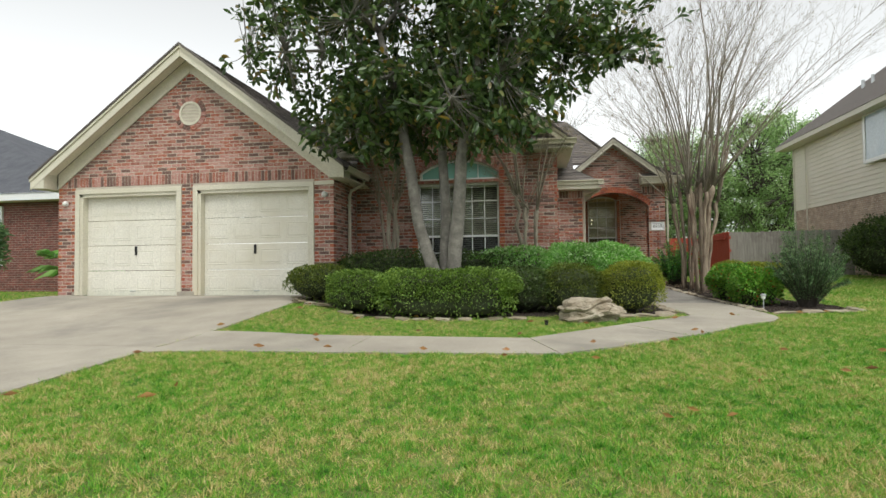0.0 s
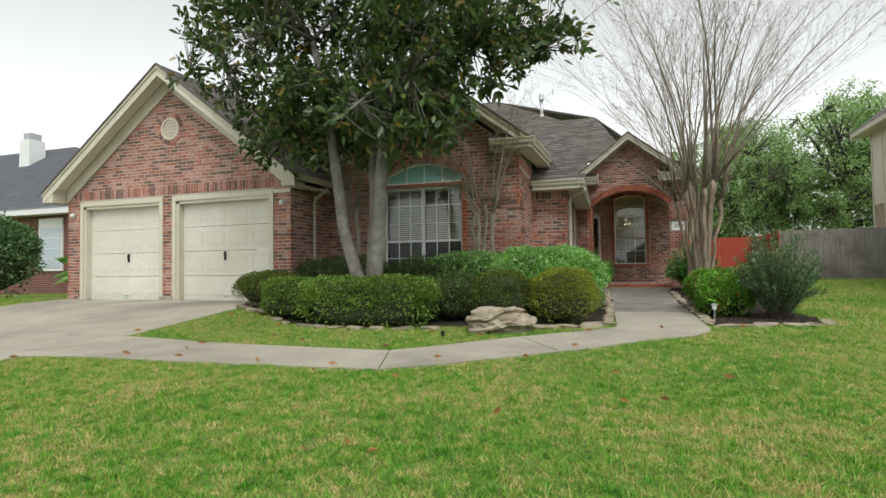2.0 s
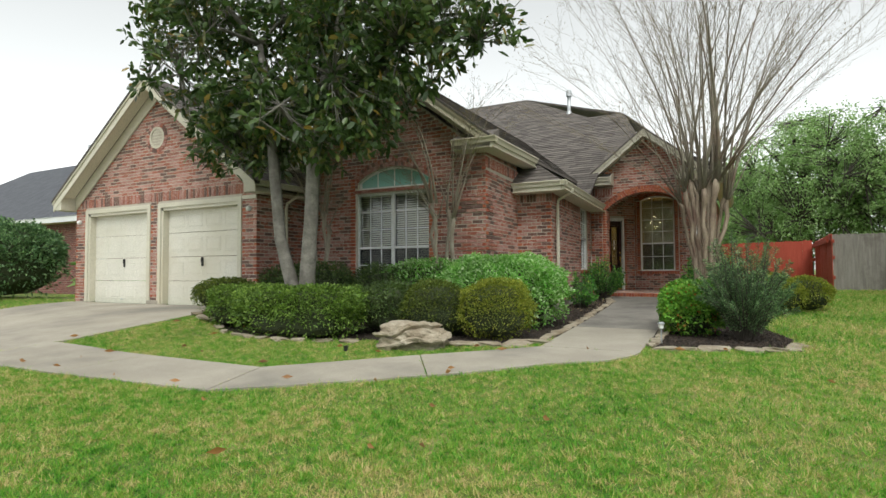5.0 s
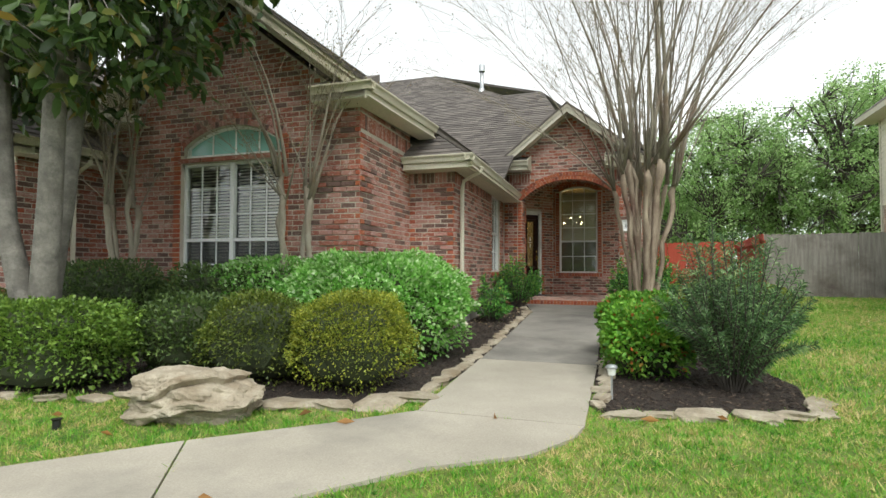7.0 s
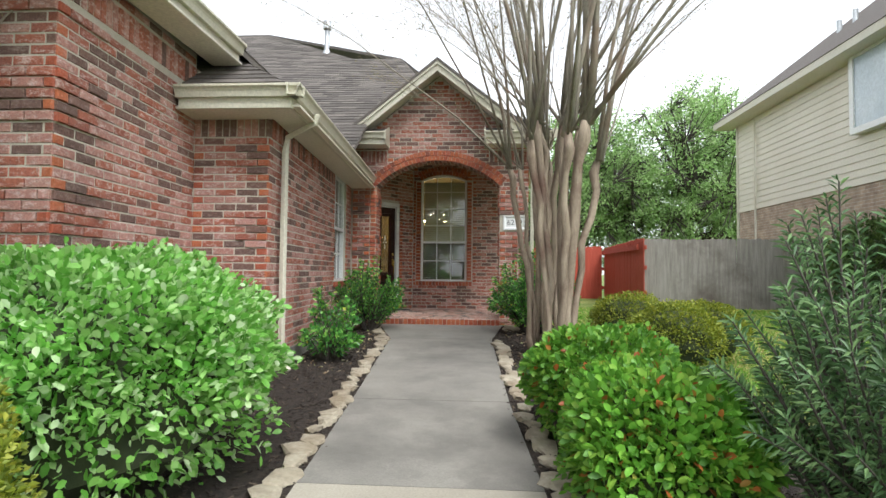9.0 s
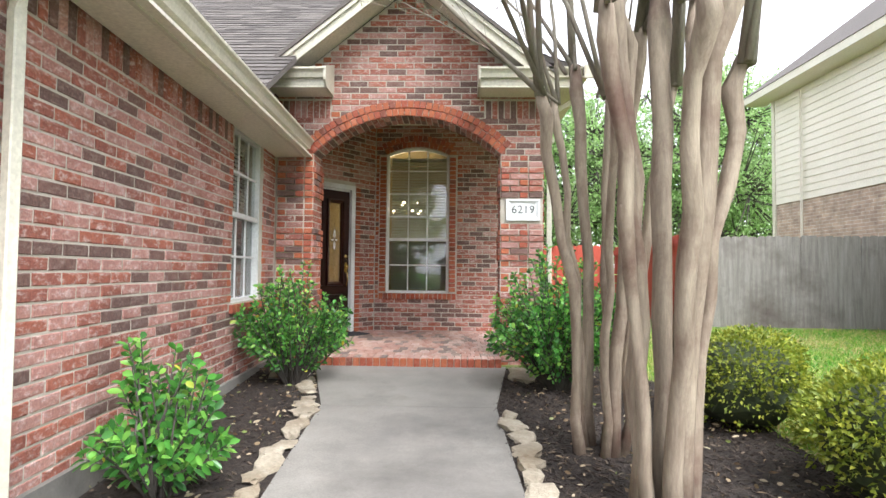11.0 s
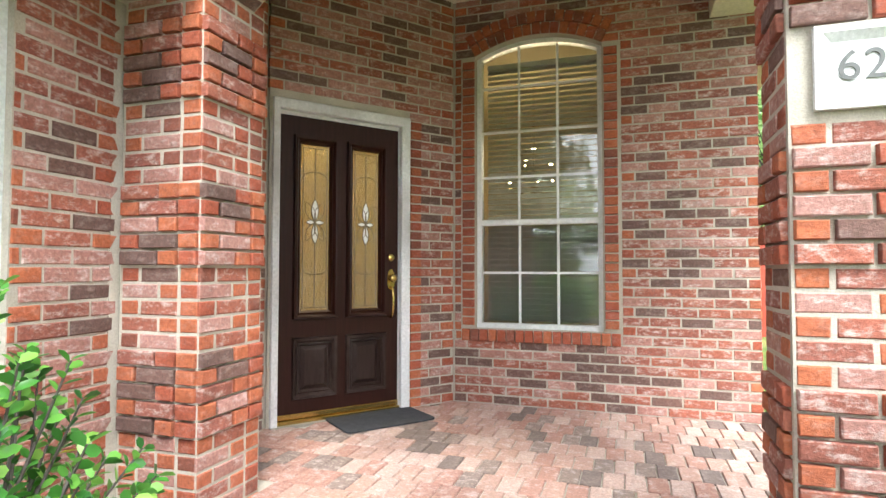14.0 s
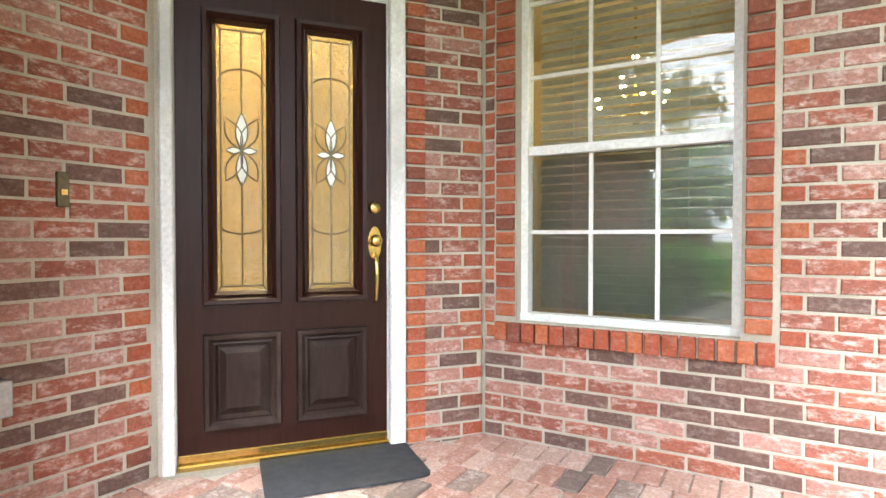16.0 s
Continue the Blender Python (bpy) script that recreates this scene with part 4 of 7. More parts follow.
lay(wg, [(m_g @ Matrix.Translation((2.535 + 0.285 * math.sin(t), -0.014, 3.48 + 0.285 * math.cos(t))) @ Matrix.Rotation(t, 4, "Y"), 0.068, 0.095, M_BRICK) for t in [2 * math.pi * i / 23 for i in range(23)]])
lamp_at = [(-0.2, 1.78), (5.3, 1.8)]
for x, z in lamp_at:
    ob = thing("security_lamp", "small round white wall lamp on the brick corner", "wall lamp", "garage corner lamps")
    part("base", Shape().disc((x, z), 0.055, (-0.05, -0.017), sides=18), M_WHITE, ob)
    part("lens", Shape().tube([(x, -0.05, z), (x, -0.075, z), (x, -0.09, z)], [0.05, 0.042, 0.02], 16), M_WHITE, ob, smooth=True)


# ---- windows ----
def arc_top(u0, u1, z, rise, k=12):
    if not rise:
        return [(u1, z), (u0, z)]
    w = (u1 - u0) / 2
    rad = (w * w + rise * rise) / (2 * rise)
    return [((u0 + u1) / 2 + w * math.cos(math.pi * 0 + t), z + math.sqrt(max(0, rad * rad - (w * math.cos(t)) ** 2)) - (rad - rise)) for t in [math.pi * i / k for i in range(k + 1)]]


def window(name, label, m, u0, u1, z0, z1, rise, cols, upper, lower, meet, mullion=False, depth=0.07, mat=None, glass=None, screen=0):
    """A sash window set into a wall; m is the wall's basis."""
    mat, glass = mat or M_WHITE, glass or M_GLASS
    ob = tagged(new(name), label, "window", "", "structure")
    f = 0.035
    s = Shape()
    s.box(u0, depth, z0, u0 + f, depth + 0.07, z1, m)
    s.box(u1 - f, depth, z0, u1, depth + 0.07, z1, m)
    s.box(u0, depth - 0.01, z0, u1, depth + 0.07, z0 + f, m)
    if rise:
        out, inn = arc_top(u0, u1, z1, rise), arc_top(u0 + f, u1 - f, z1, rise - 0.015)
        for i in range(len(out) - 1):
            s.hexa([m @ Vector(q) for q in ((out[i][0], depth, inn[i][1] - f * 0.6), (out[i + 1][0], depth, inn[i + 1][1] - f * 0.6), (out[i + 1][0], depth + 0.07, inn[i + 1][1] - f * 0.6), (out[i][0], depth + 0.07, inn[i][1] - f * 0.6),
                                            (out[i][0], depth, out[i][1]), (out[i + 1][0], depth, out[i + 1][1]), (out[i + 1][0], depth + 0.07, out[i + 1][1]), (out[i][0], depth + 0.07, out[i][1]))])
    else:
        s.box(u0, depth, z1 - f, u1, depth + 0.07, z1, m)
    part("window_frame", s, mat, ob)
    halves = [(u0 + f, (u0 + u1) / 2 - 0.025), ((u0 + u1) / 2 + 0.025, u1 - f)] if mullion else [(u0 + f, u1 - f)]
    if mullion:
        part("mullion", Shape().box((u0 + u1) / 2 - 0.03, depth - 0.012, z0 + f, (u0 + u1) / 2 + 0.03, depth + 0.06, z1 - f, m), mat, ob)
    for a, b in halves:
        if meet:
            part("meeting_rail", Shape().box(a, depth + 0.005, meet - 0.022, b, depth + 0.05, meet + 0.022, m), mat, ob, bevel=0.003)
        spans = ((meet, z1 + rise, upper, 0.02), (z0 + f, meet, lower, 0.02 if mullion else 0.035)) if meet else ((z0 + f, z1 + rise, upper, 0.02),)
        for c, d, rows_n, yy in spans:
            top = z1 if c == meet else d
            for i in range(1, cols):
                x = a + (b - a) * i / cols
                zt = d
                if rise and d > z1:
                    w = (u1 - u0) / 2
                    rad = (w * w + rise * rise) / (2 * rise)
                    zt = z1 + math.sqrt(rad * rad - (x - (u0 + u1) / 2) ** 2) - (rad - rise) - 0.03
                part("muntin", Shape().box(x - 0.009, depth + yy, c, x + 0.009, depth + yy + 0.014, zt, m), mat, ob)
            for i in range(1, rows_n):
                z = c + (d - c) * i / rows_n
                part("muntin", Shape().box(a, depth + yy - 0.001, z - 0.009, b, depth + yy + 0.013, z + 0.009, m), mat, ob)
            poly = [(a, c), (b, c)] + (arc_top(a, b, z1, rise - 0.02) if (rise and d > z1) else [(b, d), (a, d)])
            p = part("pane", Shape().prism(poly, depth + yy + 0.018, depth + yy + 0.022, m), glass, ob)
            p.visible_shadow = False
        if screen:
            part("insect_screen", Shape().box(a, depth + (0.035 if mullion else 0.062), z0 + f, b, depth + (0.037 if mullion else 0.064), screen, m), M_SCREEN, ob, "dark insect screen")
    return ob


def blind(m, u0, u1, z0, z1, depth, tilt=58.0, label="cream slatted window blind, slats half open"):
    ob = thing("window_blind", label, "blind", "window blinds")
    part("head_rail", Shape().box(u0, depth, z1, u1, depth + 0.05, z1 + 0.04, m), M_BLIND, ob)
    me = Shape().box(-(u1 - u0) / 2, -0.024, -0.0012, (u1 - u0) / 2, 0.024, 0.0012).mesh("slat", M_BLIND)
    z = z0 + 0.03
    while z < z1 - 0.01:
        q = new("slat", me)
        q.parent = ob
        q.matrix_basis = m @ Matrix.Translation(((u0 + u1) / 2, depth + 0.025, z)) @ Matrix.Rotation(radians(tilt), 4, "X")
        z += 0.043
    for k in (0.2, 0.8):
        part("cord", Shape().box(u0 + (u1 - u0) * k - 0.002, depth + 0.0, z0, u0 + (u1 - u0) * k + 0.002, depth + 0.003, z1, m), M_BLIND, ob)


m_win = basis((5.47, 1.34, 0), (1, 0))
window("window_1", "white twin sash picture window with muntin bars", m_win, 1.31, 2.97, 0.0, 2.12, 0, 3, 3, 3, 1.05, mullion=True, screen=1.03)
window("window_2", "arched transom window with teal tinted glass", m_win, 1.36, 2.97, 2.2, 2.34, 0.27, 4, 1, 1, 0, glass=M_TRANSOM)
wwin = bpy.data.objects["wall_window"]
arch_bricks(wwin, m_win, 2.165, 0.805, 2.34, 0.27, rings=2, out=-0.012, size=0.085, mat=M_BRICK)
lay(wwin, [(m_win @ Matrix.Translation((1.26 + (i + 0.5) * 0.2, -0.016, 2.16)), 0.19, 0.06, M_BRICK) for i in range(9)])
for a, b in ((1.19, 1.3), (2.98, 3.09)):
    lay(wwin, [(m_win @ Matrix.Translation(((a + b) / 2, -0.014, (i + 0.5) * COURSE)), b - a - 0.008, BH, M_BRICK_HEAD) for i in range(36)])
blind(m_win, 1.35, 2.11, 0.05, 2.05, 0.16, tilt=36.0)
blind(m_win, 2.17, 2.93, 0.05, 2.05, 0.16, tilt=36.0)
window("window_3", "white sash window with muntin bars and blinds behind", m_side, 2.95, 3.82, 0.6, 2.16, 0, 3, 2, 2, 1.385, depth=0.035, screen=1.37)
blind(m_side, 2.99, 3.78, 0.62, 2.08, 0.16)
window("window_4", "tall white arched sash window with muntin bars", m_back, 0.08, 1.02, 0.56, 2.64, 0.12, 3, 4, 2, 1.365, screen=1.35)
blind(m_back, 0.14, 0.98, 0.6, 2.58, 0.16, tilt=52.0)


def room(name, x0, y0, x1, y1, z0, z1, mat, open_sides=""):
    """Plain rooms that close the view through the windows."""
    t = 0.05
    for k, b in (("floor", (x0, y0, z0 - t, x1, y1, z0)), ("ceiling", (x0, y0, z1, x1, y1, z1 + t)), ("w", (x0 - t, y0, z0, x0, y1, z1)), ("e", (x1, y0, z0, x1 + t, y1, z1)), ("n", (x0, y1, z0, x1, y1 + t, z1)), ("s", (x0, y0 - t, z0, x1, y0, z1))):
        if k not in open_sides.split():
            tagged(part(("wall_" + name + "_" + k) if len(k) == 1 else k + "_" + name, Shape().box(*b), mat), "plain stand-in room surface", "wall" if len(k) == 1 else k, "", "structure")


# stand-in rooms; the first two are coloured dark to look unlit
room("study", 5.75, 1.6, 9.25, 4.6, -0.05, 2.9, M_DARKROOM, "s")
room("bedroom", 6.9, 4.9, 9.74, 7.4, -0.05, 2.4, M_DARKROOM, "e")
room("dining", 8.0, 10.04, 12.6, 13.6, 0.0, 3.0, M_ROOM, "s")
tagged(part("wall_foyer_w", Shape().box(7.95, 9.0, 0.0, 8.0, 10.04, 3.0), M_ROOM), "plain stand-in room surface", "wall", "", "structure")
tagged(part("wall_foyer_s", Shape().box(8.0, 8.95, 0.0, 9.74, 9.0, 3.0), M_ROOM), "plain stand-in room surface", "wall", "", "structure")
tagged(part("floor_foyer", Shape().prism([(8.0, 9.0), (9.8, 9.0), (10.7, 10.04), (8.0, 10.04)], -0.05, -0.002, axis="z"), M_ROOM), "plain room floor", "floor", "", "structure")
tagged(part("ceiling_foyer", Shape().prism([(8.0, 9.0), (9.8, 9.0), (10.7, 10.04), (8.0, 10.04)], 3.0, 3.05, axis="z"), M_ROOM), "plain room ceiling", "ceiling", "", "structure")

ch = thing("chandelier", "lit brass chandelier with candle bulbs in the dining room", "chandelier")
cx, cy, cz = 11.05, 11.7, 1.95
part("stem", Shape().tube([(cx, cy, 3.0), (cx, cy, cz - 0.1)], 0.012, 8), M_BRASS, ch)
part("hub", Shape().tube([(cx, cy, cz - 0.16), (cx, cy, cz - 0.1), (cx, cy, cz), (cx, cy, cz + 0.12)], [0.01, 0.05, 0.035, 0.015], 12), M_BRASS, ch, smooth=True)
for i in range(9):
    t = 2 * math.pi * i / 9 + 0.2
    r = 0.28 if i % 3 else 0.18
    zt = cz + (0.0 if i % 3 else 0.16)
    p = [(cx, cy, cz - 0.05), (cx + 0.5 * r * math.cos(t), cy + 0.5 * r * math.sin(t), zt - 0.12), (cx + r * math.cos(t), cy + r * math.sin(t), zt - 0.05)]
    arm = part("arm", Shape().tube(p, 0.008, 6), M_BRASS, ch)
    x, y2 = p[2][0], p[2][1]
    part("bulb", Shape().tube([(x, y2, zt), (x, y2, zt + 0.02), (x, y2, zt + 0.05)], [0.012, 0.02, 0.004], 8), M_BULB, arm, "glowing candle bulb", smooth=True)
lamp = new("chandelier_light", bpy.data.lights.new("chandelier_light", "POINT"))
lamp.data.energy, lamp.data.color, lamp.data.shadow_soft_size = 7, (1.0, 0.76, 0.45), 0.02
lamp.location = (cx, cy, cz + 0.35)

foyer = thing("foyer_ceiling_lamp", "lit glass ceiling lamp in the foyer", "ceiling lamp")
part("canopy", Shape().tube([(9.45, 9.75, 3.0), (9.45, 9.75, 2.97)], 0.08, 14), M_BRASS, foyer)
part("globe", Shape().tube([(9.45, 9.75, 2.97), (9.45, 9.75, 2.9), (9.45, 9.75, 2.8), (9.45, 9.75, 2.76)], [0.06, 0.12, 0.1, 0.02], 14), M_BULB, foyer, smooth=True)
glow_lamp = new("foyer_light", bpy.data.lights.new("foyer_light", "POINT"))
glow_lamp.data.energy, glow_lamp.data.color, glow_lamp.data.shadow_soft_size = 11, (1.0, 0.76, 0.42), 0.03
glow_lamp.location = (9.45, 9.75, 2.66)

# ---- entry door ----
tc = tagged(new("door_3"), "white painted entry door casing", "door casing", "", "structure")
for a, b in ((0.03, 0.076), (0.93, 1.0)):
    part("jamb_casing", Shape().box(a, -0.018, 0.0, b, 0.03, 2.11, m_door), M_CASING, tc, bevel=0.006)
part("head_casing", Shape().box(0.03, -0.02, 2.045, 1.0, 0.028, 2.115, m_door), M_CASING, tc, bevel=0.006)
for a, b in ((0.05, 0.079), (0.926, 0.955)):
    part("door_stop", Shape().box(a, 0.03, 0.0, b, 0.2, 2.06, m_door), M_CASING, tc)
part("head_stop", Shape().box(0.079, 0.03, 2.02, 0.926, 0.2, 2.06, m_door), M_CASING, tc)
part("sill", Shape().box(0.03, -0.03, -0.06, 1.0, 0.2, 0.006, m_door), M_CONCRETE, tc)
door = thing("entry_door", "dark mahogany entry door with two leaded amber glass panes, closed", "door")
y0, y1 = 0.034, 0.079
U0, U1, Z0, Z1 = 0.08, 0.925, 0.035, 2.02
ga, gb = (U0 + 0.12, U0 + 0.37), (U1 - 0.365, U1 - 0.115)
gz0, gz1 = 0.7, 1.87
pz0, pz1 = 0.18, 0.53
s = Shape()
for a, b, c, d in ((U0, ga[0], Z0, Z1), (gb[1], U1, Z0, Z1), (ga[1], gb[0], Z0, Z1), (ga[0], ga[1], Z0, pz0), (gb[0], gb[1], Z0, pz0), (ga[0], ga[1], pz1, gz0), (gb[0], gb[1], pz1, gz0), (ga[0], ga[1], gz1, Z1), (gb[0], gb[1], gz1, Z1)):
    s.box(a, y0, c, b, y1, d, m_door)
part("door_frame", s, M_DOORWOOD, door)


def ring(a, b, c, d, w, ya, yb, mat, name, parent, label=""):
    """A mitred moulding round a box."""
    s = Shape()
    prof = ((-0.026, ya), (-0.02, yb), (-0.004, yb + 0.002), (w * 0.3, ya - 0.002), (w * 0.55, ya - 0.006), (w, ya + 0.022))
    for i, (ins, yy) in enumerate(prof):
        s.v += [tuple(m_door @ Vector(q)) for q in ((a + ins, yy, c + ins), (b - ins, yy, c + ins), (b - ins, yy, d - ins), (a + ins, yy, d - ins))]
    s.f = [(k * 4 + q, k * 4 + (q + 1) % 4, k * 4 + 4 + (q + 1) % 4, k * 4 + 4 + q) for k in range(len(prof) - 1) for q in range(4)]
    return part(name, s, mat, parent, label)


for a, b in (ga, gb):
    ring(a, b, gz0, gz1, 0.03, y0 - 0.001, y0 - 0.026, M_DOORWOOD, "glass_moulding", door)
    pane = part("glass_pane", Shape().box(a + 0.01, y0 + 0.022, gz0 + 0.01, b - 0.01, y0 + 0.03, gz1 - 0.01, m_door), M_TEXGLASS, door, "textured amber leaded glass pane")
    pane.visible_shadow = False
    yc = y0 + 0.018
    def came(pts, r=0.0034):
        part("came", Shape().tube([m_door @ Vector((x, yc, z)) for x, z in pts], r, 5), M_CAME, pane)
    w = b - a
    cxx, czz = (a + b) / 2, gz0 + 0.62
    l, r2, bt, tp = a + 0.045, b - 0.045, gz0 + 0.05, gz1 - 0.05
    came([(l, bt), (l, tp)]), came([(r2, bt), (r2, tp)]), came([(l, tp), (r2, tp)]), came([(l, bt), (r2, bt)])
    came([(cxx, bt), (cxx, czz - 0.13)]), came([(cxx, czz + 0.15), (cxx, tp)])
    for x, zz in ((a + 0.03, gz1 - 0.03), (a + 0.03, gz0 + 0.03)):
        came([(x, zz), (l, tp if zz > 1 else bt)])
        came([(b - (x - a), zz), (r2, tp if zz > 1 else bt)])
    arcpts = [(l - 0.015, gz1 - 0.27)] + [(cxx + (r2 - l) / 2 * math.cos(math.pi * (1 - i / 8)), gz1 - 0.25 + 0.04 * math.sin(math.pi * i / 8)) for i in range(9)] + [(r2 + 0.015, gz1 - 0.27)]
    came(arcpts)
    came([(cxx + (r2 - l) / 2 * math.cos(math.pi * (1 - i / 8)), gz0 + 0.3 - 0.03 * math.sin(math.pi * i / 8)) for i in range(9)])
    for ang, ln, wd in ((0, 0.16, 0.024), (180, 0.15, 0.022), (24, 0.15, 0.03), (-24, 0.15, 0.03), (90, 0.06, 0.014), (-90, 0.06, 0.014), (155, 0.14, 0.028), (-155, 0.14, 0.028)):
        q = radians(ang)
        ax, az = math.sin(q), math.cos(q)
        pts = []
        for i in range(7):
            t = i / 6
            pts.append((cxx + ax * ln * t + az * wd * math.sin(math.pi * t), czz + az * ln * t - ax * wd * math.sin(math.pi * t)))
        for i in range(5, 0, -1):
            t = i / 6
            pts.append((cxx + ax * ln * t - az * wd * math.sin(math.pi * t), czz + az * ln * t + ax * wd * math.sin(math.pi * t)))
        if ang in (0, 180, 90, -90):
            part("bevel", Shape().prism(pts, yc - 0.001, yc + 0.003, m_door), M_BEVEL, pane, "clear bevelled glass petal")
        came(pts + [pts[0]], 0.0036)
    pn = part("raised_panel", Shape().hexa([m_door @ Vector(q) for q in ((a, y0 + 0.015, pz0), (b, y0 + 0.015, pz0), (b, y1, pz0), (a, y1, pz0), (a, y0 + 0.015, pz1), (b, y0 + 0.015, pz1), (b, y1, pz1), (a, y1, pz1))]), M_DOORWORN, door, "worn mahogany raised panel")
    ring(a, b, pz0, pz1, 0.034, y0 - 0.001, y0 - 0.022, M_DOORWORN, "panel_moulding", door)
    s = Shape()
    for ins, yy in ((0.035, y0 + 0.014), (0.06, y0 - 0.002), (0.062, y0 - 0.002)):
        s.v += [tuple(m_door @ Vector(q)) for q in ((a + ins, yy, pz0 + ins), (b - ins, yy, pz0 + ins), (b - ins, yy, pz1 - ins), (a + ins, yy, pz1 - ins))]
    s.f = [(k * 4 + q, k * 4 + (q + 1) % 4, k * 4 + 4 + (q + 1) % 4, k * 4 + 4 + q) for k in range(2) for q in range(4)] + [(8, 9, 10, 11)]
    part("field", s, M_DOORWORN, pn)
part("threshold", Shape().box(0.078, -0.002, 0.004, 0.928, 0.075, 0.03, m_door), M_BRASS, door, "polished brass threshold", bevel=0.006)
part("kick_strip", Shape().box(U0, 0.02, 0.032, U1, 0.034, 0.066, m_door), M_BRASS, door, "brass door sweep", bevel=0.004)
hx = U1 - 0.055
turned = lambda z, prof: Shape().tube([m_door @ Vector((hx, y0 - d, z)) for d, r in prof], [r for d, r in prof], 16)
part("deadbolt", turned(1.09, [(0, 0.03), (0.008, 0.03), (0.012, 0.02), (0.016, 0.018)]), M_BRASS, door, "brass deadbolt", smooth=True)
plate = part("handle_plate", Shape().prism([(hx + 0.03 * math.sin(t), 0.93 + 0.075 * math.cos(t)) for t in [2 * math.pi * i / 20 for i in range(20)]], y0 - 0.008, y0, m_door), M_BRASS, door, "oval brass handle plate")
part("knob", turned(0.94, [(0.005, 0.012), (0.02, 0.012), (0.03, 0.026), (0.045, 0.028), (0.055, 0.012)]), M_BRASS, plate, "brass door knob", smooth=True)
part("grip", Shape().tube([m_door @ Vector((hx, y0 - d, z)) for d, z in ((0.01, 0.88), (0.035, 0.86), (0.045, 0.8), (0.042, 0.73), (0.03, 0.68), (0.008, 0.66))], [0.008, 0.01, 0.009, 0.008, 0.008, 0.01], 10), M_BRASS, plate, "curved pull handle", smooth=True)
# mat laid before the door
mm = basis((10.06, 8.97, 0), (0.626, 0.78))
mat_ob = thing("door_mat", "charcoal ribbed door mat with rounded corners on the brick floor", "door mat")
pts = []
for cxm, cym, a0 in ((0.62, -0.04, 0), (0.06, -0.04, 90), (0.06, -0.36, 180), (0.62, -0.36, 270)):
    pts += [(cxm + 0.04 * math.cos(radians(a0 + k * 30)), cym + 0.04 * math.sin(radians(a0 + k * 30))) for k in range(4)]
part("mat", Shape().prism(pts, 0.004, 0.014, mm, axis="z"), M_RUBBER, mat_ob)
bell = thing("doorbell", "small tarnished brass doorbell button on the brick", "doorbell")
part("plate", Shape().box(0.58, -0.014, 1.06, 0.62, 0.0, 1.18, m_left), M_CAME, bell, bevel=0.003)
part("button", Shape().box(0.59, -0.022, 1.1, 0.61, -0.014, 1.12, m_left), M_BRASS, bell)
plug = thing("outdoor_outlet", "grey weatherproof outlet box on the brick", "outlet")
part("cover", Shape().box(0.36, -0.03, 0.38, 0.44, 0.0, 0.5, m_left), M_STEEL, plug, bevel=0.005)
part("flap", Shape().disc((0.40, 0.44), 0.025, (-0.036, -0.03), m_left, 16), M_STEEL, plug)

pl = thing("house_number_plaque", "white cast house number plaque reading 6219 set in the brick pier", "number plaque")
a, b, c, d = 2.53, 2.895, 1.45, 1.685
s = Shape()
for ins, yy in ((0, 0.0), (0.0, -0.022), (0.02, -0.022), (0.045, -0.004)):
    s.v += [tuple(m_porch @ Vector(q)) for q in ((a + ins, yy, c + ins), (b - ins, yy, c + ins), (b - ins, yy, d - ins), (a + ins, yy, d - ins))]
s.f = [(k * 4 + q, k * 4 + (q + 1) % 4, k * 4 + 4 + (q + 1) % 4, k * 4 + 4 + q) for k in range(3) for q in range(4)] + [(12, 13, 14, 15)]
part("plate", s, M_PLAQUE, pl)
for i, digit in enumerate("6219"):
    txt = bpy.data.curves.new("numeral", "FONT")
    txt.body, txt.size, txt.extrude, txt.align_x, txt.align_y = digit, 0.12, 0.003, "CENTER", "CENTER"
    txt.materials.append(M_INK)
    num = new("numeral", txt)
    num.parent = pl
    num.matrix_basis = m_porch @ Matrix.Translation(((a + b) / 2 + (i - 1.5) * 0.064, -0.006, (c + d) / 2)) @ Matrix.Rotation(radians(90), 4, "X")

# ---- foundation strip ----
tagged(part("trim_foundation", Shape().box(0.02, -0.03, -0.45, 4.2, 0.0, -0.045, m_side), M_WORNCONCRETE), "grey concrete foundation edge under the brick wall", "foundation", "", "structure")


# ---- plants ----
def sheet_mesh(name, verts, tris, mat):
    me = bpy.data.meshes.new(name)
    me.vertices.add(len(verts))
    me.vertices.foreach_set("co", np.asarray(verts, dtype=np.float32).ravel())
    k = tris.shape[1]
    me.loops.add(tris.size)
    me.loops.foreach_set("vertex_index", tris.astype(np.int32).ravel())
    me.polygons.add(len(tris))
    me.polygons.foreach_set("loop_start", np.arange(0, tris.size, k, dtype=np.int32))
    me.polygons.foreach_set("loop_total", np.full(len(tris), k, dtype=np.int32))
    me.update(calc_edges=True)
    me.materials.append(mat)
    return me


